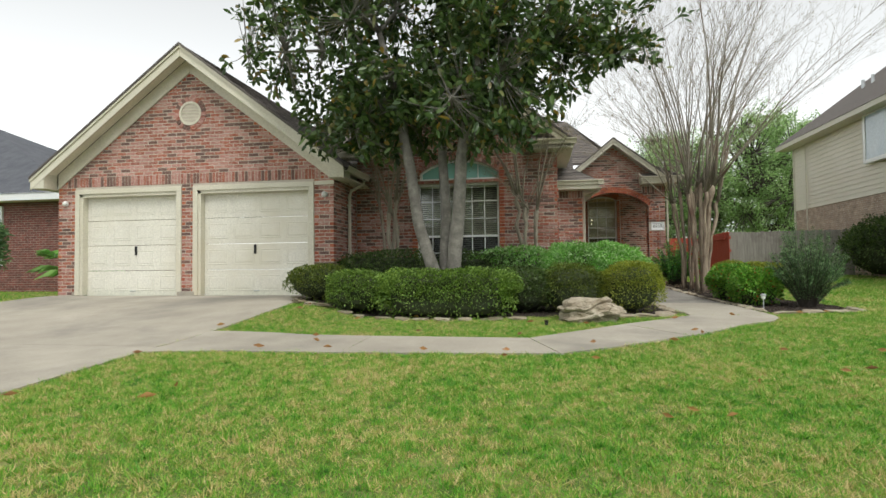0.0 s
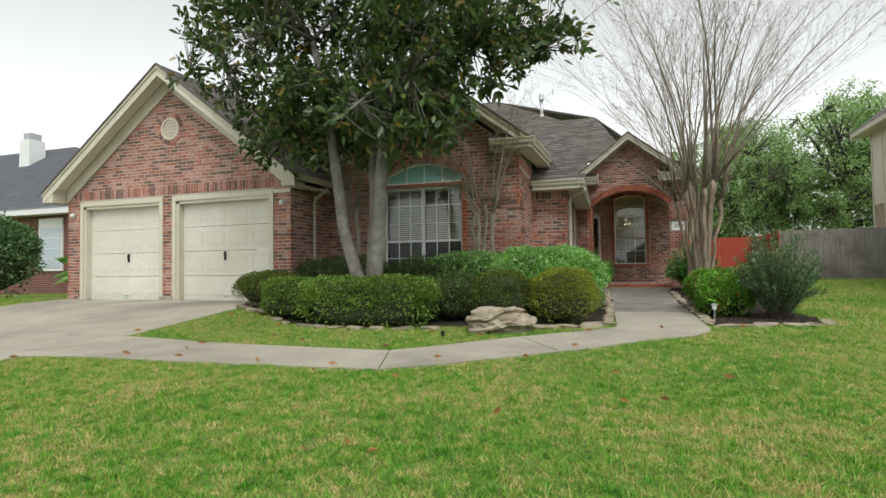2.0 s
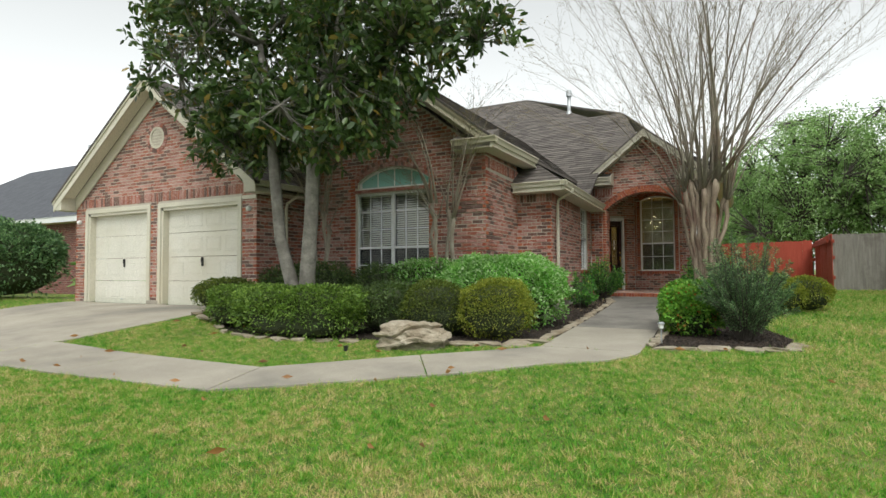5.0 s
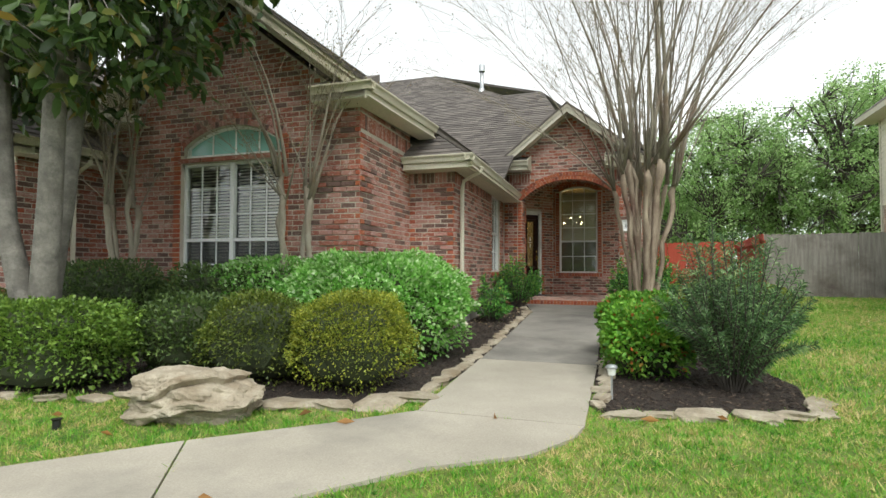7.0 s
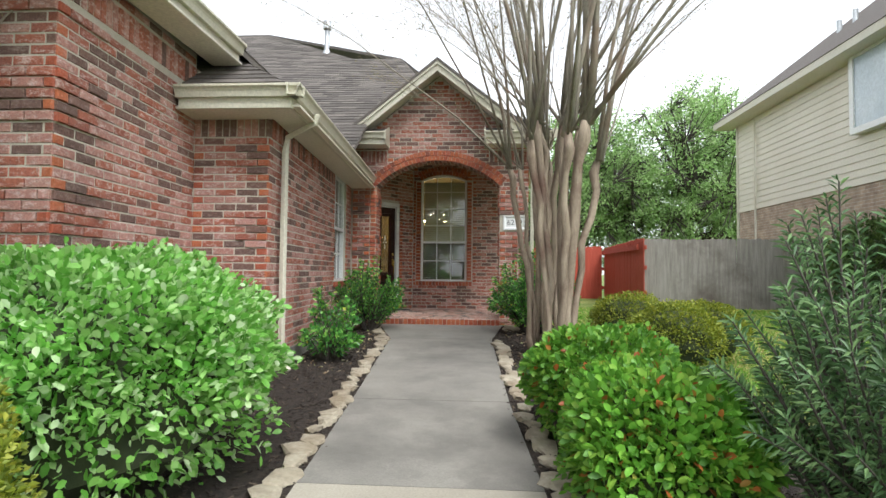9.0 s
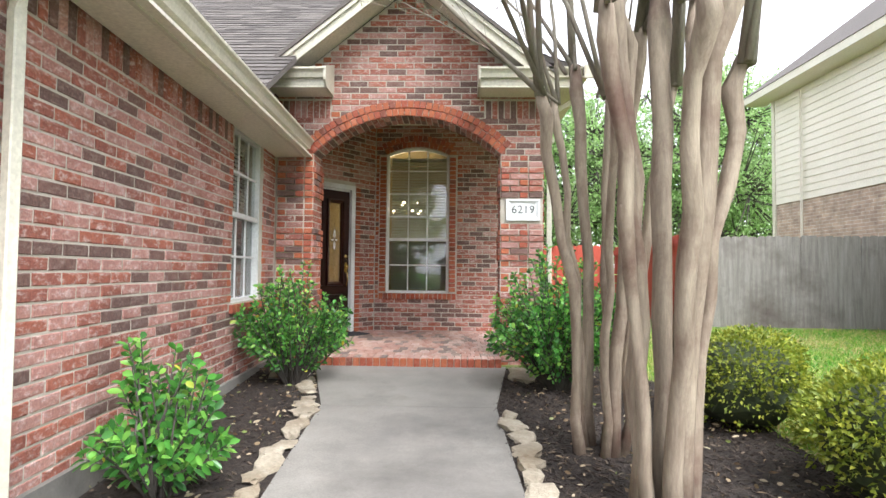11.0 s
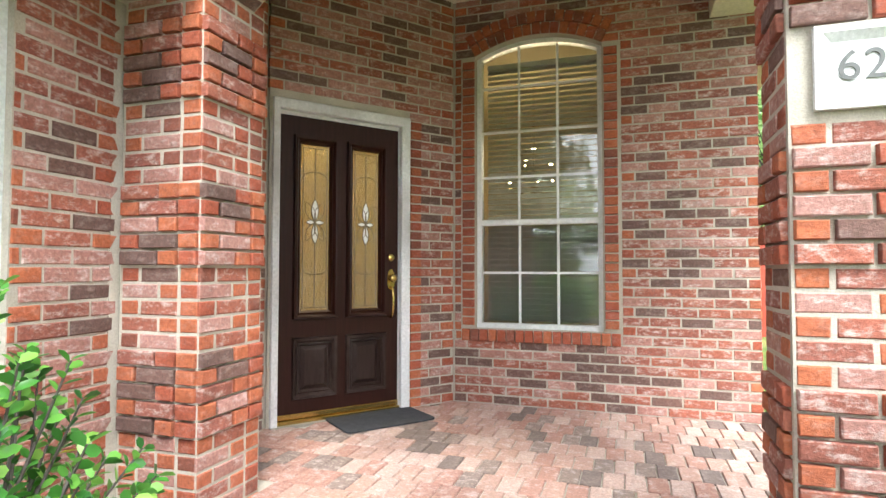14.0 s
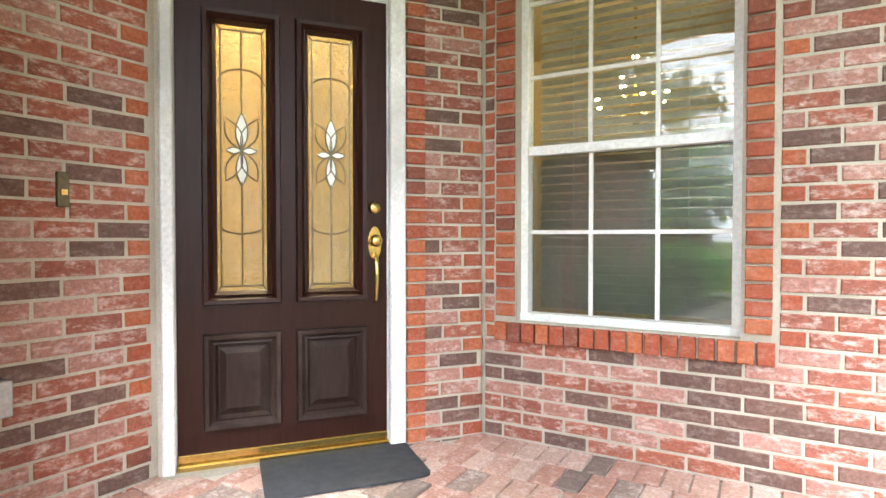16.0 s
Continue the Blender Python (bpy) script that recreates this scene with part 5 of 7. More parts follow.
def leaf_sheet(name, p, d, length, width, mat, g, fold=0.25, droop=0.15, oval=False):
    """Folded leaves: p their feet, d the way each one points."""
    n = len(p)
    d = d / np.linalg.norm(d, axis=1, keepdims=True)
    r = g.normal(size=(n, 3))
    side = np.cross(d, r)
    side /= np.linalg.norm(side, axis=1, keepdims=True) + 1e-9
    up = np.cross(side, d)
    up *= np.where(up[:, 2:3] < 0, -1.0, 1.0)
    L = (length * g.uniform(0.7, 1.25, n))[:, None]
    W = (width * g.uniform(0.75, 1.2, n))[:, None]
    drop = np.array([0, 0, 1.0]) * L * droop
    tip = p + d * L - drop
    if not oval:
        mid = p + d * L * 0.5
        a = mid + side * W * 0.5 + up * W * fold
        b = mid - side * W * 0.5 + up * W * fold
        verts = np.stack([p, a, tip, b], 1).reshape(-1, 3)
        o = np.arange(n)[:, None] * 4
        tris = np.concatenate([o + np.array([[0, 1, 2]]), o + np.array([[0, 2, 3]])], 0)
    else:
        rim = []
        for q, w in ((0.38, 0.44), (0.74, 0.42)):
            mid = p + d * L * q - drop * q * q
            rim.append((mid + side * W * w + up * W * fold * w, mid - side * W * w + up * W * fold * w))
        verts = np.stack([p, rim[0][0], rim[1][0], tip, rim[1][1], rim[0][1]], 1).reshape(-1, 3)
        o = np.arange(n)[:, None] * 6
        tris = np.concatenate([o + np.array([[0, 1, 2, 3]]), o + np.array([[0, 3, 4, 5]])], 0)
    return sheet_mesh(name, verts, tris, mat)


M_BOX = leaf_material("box_leaf", [(0.0, (0.065, 0.125, 0.015)), (0.5, (0.13, 0.24, 0.03)), (1.0, (0.24, 0.36, 0.06))], 0.5)
M_DARKSHRUB = leaf_material("dark_shrub_leaf", [(0.0, (0.035, 0.07, 0.015)), (0.6, (0.075, 0.13, 0.028)), (1.0, (0.14, 0.21, 0.05))], 0.5)
M_BRIGHT = leaf_material("bright_leaf", [(0.0, (0.12, 0.34, 0.045)), (0.4, (0.22, 0.5, 0.085)), (0.75, (0.4, 0.64, 0.22)), (1.0, (0.6, 0.74, 0.46))], 0.4, 0.4)
M_YELLOWLEAF = leaf_material("yellow_green_leaf", [(0.0, (0.11, 0.16, 0.015)), (0.5, (0.24, 0.3, 0.028)), (1.0, (0.4, 0.41, 0.05))], 0.5, 0.35)
M_OLIVE = leaf_material("olive_leaf", [(0.0, (0.055, 0.09, 0.012)), (0.6, (0.12, 0.17, 0.02)), (1.0, (0.21, 0.25, 0.035))], 0.5)
M_PODO = leaf_material("needle_leaf", [(0.0, (0.05, 0.115, 0.04)), (0.6, (0.12, 0.23, 0.085)), (1.0, (0.27, 0.42, 0.17))], 0.45)
M_RUSTLEAF = leaf_material("green_rust_leaf", [(0.0, (0.07, 0.2, 0.02)), (0.6, (0.17, 0.4, 0.045)), (0.93, (0.28, 0.46, 0.07)), (0.965, (0.36, 0.13, 0.03)), (1.0, (0.42, 0.11, 0.03))], 0.45, 0.35)
M_PITTO = leaf_material("glossy_leaf", [(0.0, (0.035, 0.13, 0.028)), (0.5, (0.09, 0.3, 0.045)), (0.88, (0.22, 0.5, 0.085)), (0.985, (0.32, 0.56, 0.1)), (1.0, (0.6, 0.5, 0.04))], 0.3, 0.3)
M_MAGNOLIA = leaf_material("magnolia_leaf", [(0.0, (0.03, 0.062, 0.016)), (0.5, (0.062, 0.118, 0.028)), (0.85, (0.115, 0.18, 0.045)), (0.97, (0.2, 0.17, 0.05)), (1.0, (0.4, 0.27, 0.05))], 0.32, 0.3)
M_OAKLEAF = leaf_material("oak_leaf", [(0.0, (0.2, 0.35, 0.1)), (0.5, (0.33, 0.52, 0.18)), (1.0, (0.5, 0.66, 0.32))], 0.6, 0.55)
M_CRAPELEAF = leaf_material("sparse_leaf", [(0.0, (0.12, 0.13, 0.035)), (0.6, (0.22, 0.2, 0.05)), (1.0, (0.2, 0.1, 0.05))], 0.5, 0.3)
# near-black green: the shade inside a shrub, put into its core's colour
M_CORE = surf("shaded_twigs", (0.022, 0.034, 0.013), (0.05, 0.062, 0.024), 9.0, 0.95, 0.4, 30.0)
M_GRASS, _nt, _b = blank("grass_blade", 0.55)
_r = ramp_of(_nt, [(0.0, (0.02, 0.1, 0.006)), (0.3, (0.075, 0.28, 0.014)), (0.55, (0.17, 0.42, 0.035)), (0.78, (0.33, 0.42, 0.075)), (0.97, (0.62, 0.5, 0.23))])
_g = _nt.nodes.new("ShaderNodeNewGeometry")
_n = noise_of(_nt, 9.0, 4.0, 0.75)
_m = _nt.nodes.new("ShaderNodeMath")
_m.operation = "MULTIPLY_ADD"
_m.inputs[1].default_value, _m.inputs[2].default_value = 0.5, -1.18
link(_nt, _g.outputs["Random Per Island"], _m.inputs[0])
_m2 = _nt.nodes.new("ShaderNodeMath")
_m2.operation = "MULTIPLY_ADD"
_m2.inputs[1].default_value = 3.2
_nb = noise_of(_nt, 0.7, 3.0, 0.6)
_nm = _nt.nodes.new("ShaderNodeMath")
_nm.operation = "MULTIPLY_ADD"
_nm.inputs[1].default_value = 0.27
link(_nt, _nb.outputs["Fac"], _nm.inputs[0])
_nf = _nt.nodes.new("ShaderNodeMath")
_nf.operation = "MULTIPLY"
_nf.inputs[1].default_value = 0.73
link(_nt, _n.outputs["Fac"], _nf.inputs[0])
link(_nt, _nf.outputs[0], _nm.inputs[2])
link(_nt, _nm.outputs[0], _m2.inputs[0])
link(_nt, _m.outputs[0], _m2.inputs[2])
link(_nt, _m2.outputs[0], _r.inputs["Fac"])
link(_nt, _r.outputs["Color"], _b.inputs["Base Color"])
_t = _nt.nodes.new("ShaderNodeBsdfTranslucent")
link(_nt, _r.outputs["Color"], _t.inputs["Color"])
_x = _nt.nodes.new("ShaderNodeMixShader")
_x.inputs["Fac"].default_value = 0.3
link(_nt, _b.outputs["BSDF"], _x.inputs[1])
link(_nt, _t.outputs["BSDF"], _x.inputs[2])
link(_nt, _x.outputs["Shader"], _nt.nodes["Material Output"].inputs["Surface"])

SEED = [100]


def lumps(p, scale, amount):
    return np.array([noise.noise(Vector(q) * scale) for q in p]) * amount


def shrub(name, label, cx, cy, rx, ry, top, n, length, width, mat, box=2.4, group="", base=None, core=0.8, stems=0, loose=0.15, cat="shrub", oval=False):
    """A rounded mass of small leaves over a solid core, coloured dark for inner shade; box: how square its shape is."""
    SEED[0] += 1
    g = np.random.default_rng(SEED[0])
    z0 = (ground_z(cx, cy) if base is None else base)
    h = top - z0
    ob = thing(name, label, cat, group)
    d = g.normal(size=(n, 3))
    d[:, 2] = np.where(d[:, 2] < -0.55 * np.abs(g.normal(size=n)), -d[:, 2] * 0.6, d[:, 2])
    d /= np.linalg.norm(d, axis=1, keepdims=True)
    q = (np.abs(d) ** box).sum(1) ** (-1.0 / box)
    r = q * (1 - np.abs(g.normal(0, loose, n))) 
    unit = d * r[:, None]
    bump = 1 + lumps(d * np.array([rx, ry, h]) * 1.0 + np.array([cx, cy, 0]), 2.6, 0.2) + lumps(d * 3.0 + cx, 2.4, 0.1)
    c = np.array([cx, cy, z0 + h * 0.48])
    p = c + unit * np.array([rx, ry, h * 0.52]) * bump[:, None]
    p[:, 2] = np.maximum(p[:, 2], z0 + 0.03)
    out = d * 0.9 + g.normal(0, 0.6, (n, 3)) + np.array([0, 0, 0.35])
    ob2 = new("foliage", leaf_sheet("foliage", p, out, length, width, mat, g, oval=oval))
    ob2.parent = ob
    # solid core in place of twigs, its dark colour stands for the shade
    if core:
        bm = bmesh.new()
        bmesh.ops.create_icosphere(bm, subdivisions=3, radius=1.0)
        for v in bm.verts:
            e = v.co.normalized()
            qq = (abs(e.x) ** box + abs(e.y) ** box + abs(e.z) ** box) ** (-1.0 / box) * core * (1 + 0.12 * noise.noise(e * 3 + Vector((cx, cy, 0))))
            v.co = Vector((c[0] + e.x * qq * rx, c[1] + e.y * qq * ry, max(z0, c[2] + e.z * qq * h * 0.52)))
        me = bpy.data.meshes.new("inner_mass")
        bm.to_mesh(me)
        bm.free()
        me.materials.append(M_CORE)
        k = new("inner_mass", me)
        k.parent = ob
    return ob


def loose_shrub(name, label, cx, cy, r, top, shoots, mat, length=0.06, width=0.028, base=None, spread=1.0, per=26, oval=True, dome=0.62):
    """An open shrub of leafy shoots that fan out from the ground."""
    SEED[0] += 1
    g = np.random.default_rng(SEED[0])
    z0 = ground_z(cx, cy) if base is None else base
    ob = thing(name, label, "shrub")
    s = Shape()
    P, D = [], []
    for i in range(shoots):
        t = g.uniform(0, 2 * math.pi)
        q = math.sqrt(g.uniform(0.02, 1.0))
        end = Vector((cx + r * spread * q * math.cos(t), cy + r * spread * q * math.sin(t), z0 + (top - z0) * (1.0 - dome * q ** 2.2) * g.uniform(0.5, 1.05)))
        a = Vector((cx + 0.1 * r * math.cos(t), cy + 0.1 * r * math.sin(t), z0 - 0.03))
        m = lerp(a, end, 0.5) + Vector((g.normal(0, 0.04), g.normal(0, 0.04), -0.02 + 0.1 * q * (top - z0)))
        pts = [a, m, end]
        part("stem", Shape().tube(pts, [0.008, 0.006, 0.003], 5), M_DARKBARK, ob)
        for k in range(per):
            u = 1.0 - (k / per) ** 1.3 * 0.78
            p = lerp(a, m, u * 2) if u < 0.5 else lerp(m, end, u * 2 - 1)
            way = (end - m).normalized()
            ang = k * 2.4
            side = way.cross(Vector((math.cos(ang), math.sin(ang), 0.3))).normalized()
            P.append(p), D.append(way * 0.75 + side * 0.9)
    f = new("foliage", leaf_sheet("foliage", np.array(P), np.array(D), length, width, mat, g, oval=oval))
    f.parent = ob
    return ob


HEDGE = "clipped shrubs in the front bed"
shrub("boxwood", "clipped green boxwood hedge block in the front bed", 7.83, -1.45, 1.04, 0.42, 0.39, 14000, 0.042, 0.026, M_BOX, 4.5, HEDGE)
shrub("boxwood", "rounded green boxwood in the front bed", 6.3, -1.15, 0.52, 0.46, 0.38, 6200, 0.042, 0.024, M_BOX, 2.8, HEDGE)
shrub("boxwood", "rounded olive boxwood beside the driveway", 5.52, -0.7, 0.6, 0.52, 0.48, 6000, 0.042, 0.022, M_OLIVE, 2.5, HEDGE)
shrub("hawthorn_shrub", "dark green hawthorn shrub behind the tree", 6.4, 0.4, 1.05, 0.6, 0.72, 6200, 0.06, 0.028, M_DARKSHRUB, 2.8, HEDGE)
shrub("hawthorn_shrub", "dark green hawthorn shrub under the window", 8.15, 0.65, 0.95, 0.5, 0.68, 5200, 0.06, 0.028, M_DARKSHRUB, 2.8, HEDGE)
shrub("hawthorn_shrub", "dark shaded shrub in the middle of the bed", 8.95, -0.7, 0.55, 0.5, 0.42, 4800, 0.05, 0.024, M_DARKSHRUB, 2.5, HEDGE)
shrub("dwarf_yaupon", "rounded olive green yaupon in the front bed", 9.72, -0.72, 0.52, 0.48, 0.45, 8000, 0.034, 0.018, M_OLIVE, 2.6, HEDGE)
shrub("dwarf_yaupon", "rounded yellow-green yaupon beside the front walk", 10.62, -0.72, 0.5, 0.48, 0.48, 15000, 0.027, 0.015, M_YELLOWLEAF, 2.5, HEDGE)
shrub("pittosporum", "bright green clipped pittosporum mound beside the walk", 10.16, 0.72, 0.97, 0.85, 0.8, 27000, 0.05, 0.03, M_BRIGHT, 3.0, HEDGE, oval=True)
shrub("pittosporum", "bright green clipped pittosporum mound under the wall", 8.75, 0.75, 0.85, 0.5, 0.76, 9000, 0.05, 0.03, M_BRIGHT, 2.9, HEDGE, oval=True)
RB = "shrubs along the walk's outer bed"
shrub("hawthorn_shrub", "leafy green hawthorn shrub at the walk's edge", 12.9, 1.65, 0.42, 0.5, 0.43, 8500, 0.05, 0.03, M_RUSTLEAF, 2.4, RB, oval=True)
shrub("hawthorn_shrub", "leafy green hawthorn shrub with rusty leaves", 12.92, 0.62, 0.41, 0.45, 0.34, 9000, 0.052, 0.03, M_RUSTLEAF, 2.4, RB, oval=True)
shrub("holly_shrub", "rounded yellow-green holly on the side lawn", 14.12, 4.05, 0.42, 0.42, 0.45, 5500, 0.036, 0.02, M_YELLOWLEAF, 2.5, RB)
shrub("holly_shrub", "rounded yellow-green holly on the side lawn", 14.58, 4.5, 0.42, 0.42, 0.44, 5500, 0.036, 0.02, M_YELLOWLEAF, 2.5, RB)
shrub("holly_shrub", "rounded green holly behind the crape myrtle", 13.98, 5.35, 0.44, 0.42, 0.5, 5000, 0.036, 0.02, M_YELLOWLEAF, 2.5, RB)
loose_shrub("podocarpus", "dark green needle-leaved podocarpus with upright shoots", 13.58, 0.2, 0.6, 1.06, 190, M_PODO, 0.055, 0.011, per=80, oval=False, dome=0.45)
loose_shrub("hawthorn_shrub", "glossy green leafy shrub beside the porch pier", 12.9, 6.35, 0.66, 1.12, 230, M_PITTO, 0.054, 0.03, per=34, dome=0.5)
loose_shrub("hawthorn_shrub", "glossy green leafy shrub below the side window", 10.52, 6.42, 0.52, 0.95, 120, M_PITTO, 0.052, 0.03, per=30, dome=0.45)
loose_shrub("hawthorn_shrub", "sparse green shrub against the wing wall", 10.58, 4.05, 0.34, 0.62, 50, M_PITTO, 0.065, 0.032, per=22)
loose_shrub("hawthorn_shrub", "leafy green shrub in the wing corner", 9.95, 2.75, 0.4, 0.72, 40, M_PITTO, 0.07, 0.032, per=20)
LN = "shrubs along the neighbour's drive"
shrub("camellia", "large dark green rounded shrub beside the driveway", -3.7, 0.3, 1.25, 1.1, 2.0, 9000, 0.11, 0.05, M_PODO, 2.2, LN)
shrub("ligustrum", "tall fresh green ligustrum hedge by the neighbour", -5.9, 0.0, 1.6, 1.0, 2.3, 8000, 0.1, 0.05, M_OAKLEAF, 2.5, LN)
shrub("boxwood", "low bright green clipped hedge beside the driveway", -3.6, -1.6, 1.2, 0.6, 0.5, 5000, 0.05, 0.028, M_BRIGHT, 3.2, LN)
shrub("ligustrum", "large dark green shrub before the grey fence", 19.6, 8.6, 1.4, 1.1, 1.75, 9000, 0.09, 0.045, M_DARKSHRUB, 2.3)

# small palm beside the neighbour's shrubs
palm = thing("palm", "small green fan palm beside the driveway", "palm")
gp = np.random.default_rng(7)
part("trunk", Shape().tube([(-0.95, 1.2, -0.1), (-0.93, 1.2, 0.5)], [0.07, 0.05], 8), M_DARKBARK, palm)
for i in range(9):
    t, el = 2 * math.pi * i / 9, gp.uniform(-0.2, 0.7)
    c = Vector((-0.93 + 0.5 * math.cos(t), 1.2 + 0.5 * math.sin(t), 0.5 + 0.5 * el))
    s = Shape().tube([(-0.93, 1.2, 0.48), tuple(c)], [0.012, 0.007], 5)
    fr = part("frond_stem", s, M_TWIG, palm)
    n = 22
    ax = (c - Vector((-0.93, 1.2, 0.48))).normalized()
    sd = ax.cross(Vector((0, 0, 1))).normalized()
    dirs = np.array([tuple(ax * math.cos(a) + sd * math.sin(a)) for a in np.linspace(-1.3, 1.3, n)])
    lf = new("frond", leaf_sheet("frond", np.tile(np.array(c), (n, 1)), dirs, 0.5, 0.035, M_BRIGHT, gp, droop=0.3))
    lf.parent = fr


# ---- magnolia ----
def tree(name, label, stems, crown, clusters, per, leaf, mat, bark, seed, gaps=0.0, limb=(0.05, 0.012), shell=0.55, cat="tree", low=None, loose=0.32, broad=False):
    """stems: lists of points with radii. crown: list of (centre, radii) masses. Clusters of leaves sit at limb ends."""
    g = np.random.default_rng(seed)
    ob = thing(name, label, cat)
    tips = []
    for pts, radii in stems:
        part("trunk" if len(stems) == 1 else "stem", Shape().tube(pts, radii, 12), bark, ob, smooth=True)
        tips += [(Vector(pts[-1]), radii[-1]), (Vector(pts[-2]), radii[-2]), (lerp(pts[-2], pts[-1], 0.5), radii[-1])]
    vol = np.array([r[0] * r[1] * r[2] for c, r in crown]) ** 0.75
    P = []
    while len(P) < clusters:
        c, r = crown[g.choice(len(crown), p=vol / vol.sum())]
        d = g.normal(size=3)
        d /= np.linalg.norm(d)
        q = shell + (1 - shell) * g.uniform() ** 0.6 if g.uniform() < 0.75 else g.uniform(0.15, shell)
        q *= 1 + 0.22 * noise.noise(Vector(d * 2.2) + Vector(c))
        p = np.array(c) + d * q * np.array(r)
        if gaps and noise.noise(Vector(p) * 0.9 + Vector((seed, 0, 0))) < -0.5 + gaps:
            continue
        if low is not None and p[2] < low + 0.3 * g.normal():
            continue
        P.append(p)
    P = np.array(P)
    hubs = P[g.choice(len(P), size=min(len(P), 46), replace=False)]
    s = Shape()
    joints = []
    for h in hubs:
        h = Vector(h)
        b, br = min(tips, key=lambda t: (t[0] - h).length + (3 if t[0].z > h.z + 0.4 else 0))
        m = lerp(b, h, 0.5) + Vector((g.normal(0, 0.12), g.normal(0, 0.12), 0.15))
        s.tube([b, lerp(b, m, 0.5), m, lerp(m, h, 0.5), h], [min(br, limb[0]), limb[0] * 0.8, limb[0] * 0.6, limb[0] * 0.4, limb[1]], 6)
        joints += [h, m, lerp(m, h, 0.5)]
    tagged(part("limb_mass", s, bark, ob, smooth=True), "", "", "", "stuff")
    J = np.array([tuple(j) for j in joints])
    s = Shape()
    D = []
    for p in P:
        k = ((J - p) ** 2).sum(1).argmin()
        j = Vector(J[k])
        q = Vector(p)
        if (q - j).length > 0.02:
            s.tube([j, lerp(j, q, 0.5) + Vector((0, 0, -0.03)), q], [limb[1] * 0.9, limb[1] * 0.6, limb[1] * 0.3], 4, cap=False)
        D.append((q - j).normalized() if (q - j).length > 0.02 else Vector((0, 0, 1)))
    tagged(part("twig_mass", s, bark, ob), "", "", "", "stuff")
    D = np.array([tuple(d) for d in D])
    pp = np.repeat(P, per, 0) + g.normal(0, leaf[0] * loose, (len(P) * per, 3))
    dd = np.repeat(D, per, 0) * 0.55 + g.normal(0, 0.75, (len(P) * per, 3)) + np.array([0, 0, 0.1])
    f = new("crown", leaf_sheet("crown", pp, dd, leaf[0], leaf[1], mat, g, fold=0.18, droop=0.2, oval=broad))
    f.parent = ob
    return ob


tree("magnolia", "magnolia tree with three pale stems and dark glossy leaves", [
    ([(7.70, -1.30, -0.35), (7.58, -1.32, 0.40), (7.36, -1.34, 1.10), (7.23, -1.32, 2.00), (6.98, -1.22, 3.20), (6.68, -1.12, 4.30)], [0.125, 0.105, 0.09, 0.085, 0.07, 0.045]),
    ([(7.78, -1.24, -0.35), (7.74, -1.17, 0.50), (7.76, -1.07, 1.30), (7.68, -0.92, 2.20), (7.68, -0.72, 3.60), (7.63, -0.62, 5.00)], [0.1, 0.085, 0.08, 0.075, 0.06, 0.04]),
    ([(7.86, -1.34, -0.35), (7.92, -1.37, 0.50), (8.01, -1.40, 1.30), (8.06, -1.42, 2.10), (8.28, -1.42, 3.30), (8.58, -1.32, 4.60)], [0.135, 0.115, 0.1, 0.09, 0.075, 0.045])],
    [((7.58, -1.12, 4.60), (2.4, 1.9, 2.2)), ((5.7, -1.32, 4.30), (1.45, 1.2, 1.2)), ((9.38, -1.22, 4.05), (1.6, 1.2, 1.0)), ((10.45, -1.12, 3.95), (1.1, 0.5, 0.5)), ((6.28, -1.02, 2.90), (1.1, 0.9, 0.8)), ((7.48, -1.22, 3.00), (1.8, 1.4, 0.9)), ((7.48, -0.92, 6.20), (1.5, 1.4, 1.4)), ((8.68, -1.52, 2.70), (0.9, 0.8, 0.6))],
    2100, 11, (0.15, 0.066), M_MAGNOLIA, M_BARK, 11, gaps=0.26, limb=(0.045, 0.012), low=2.3, loose=0.42, broad=True)

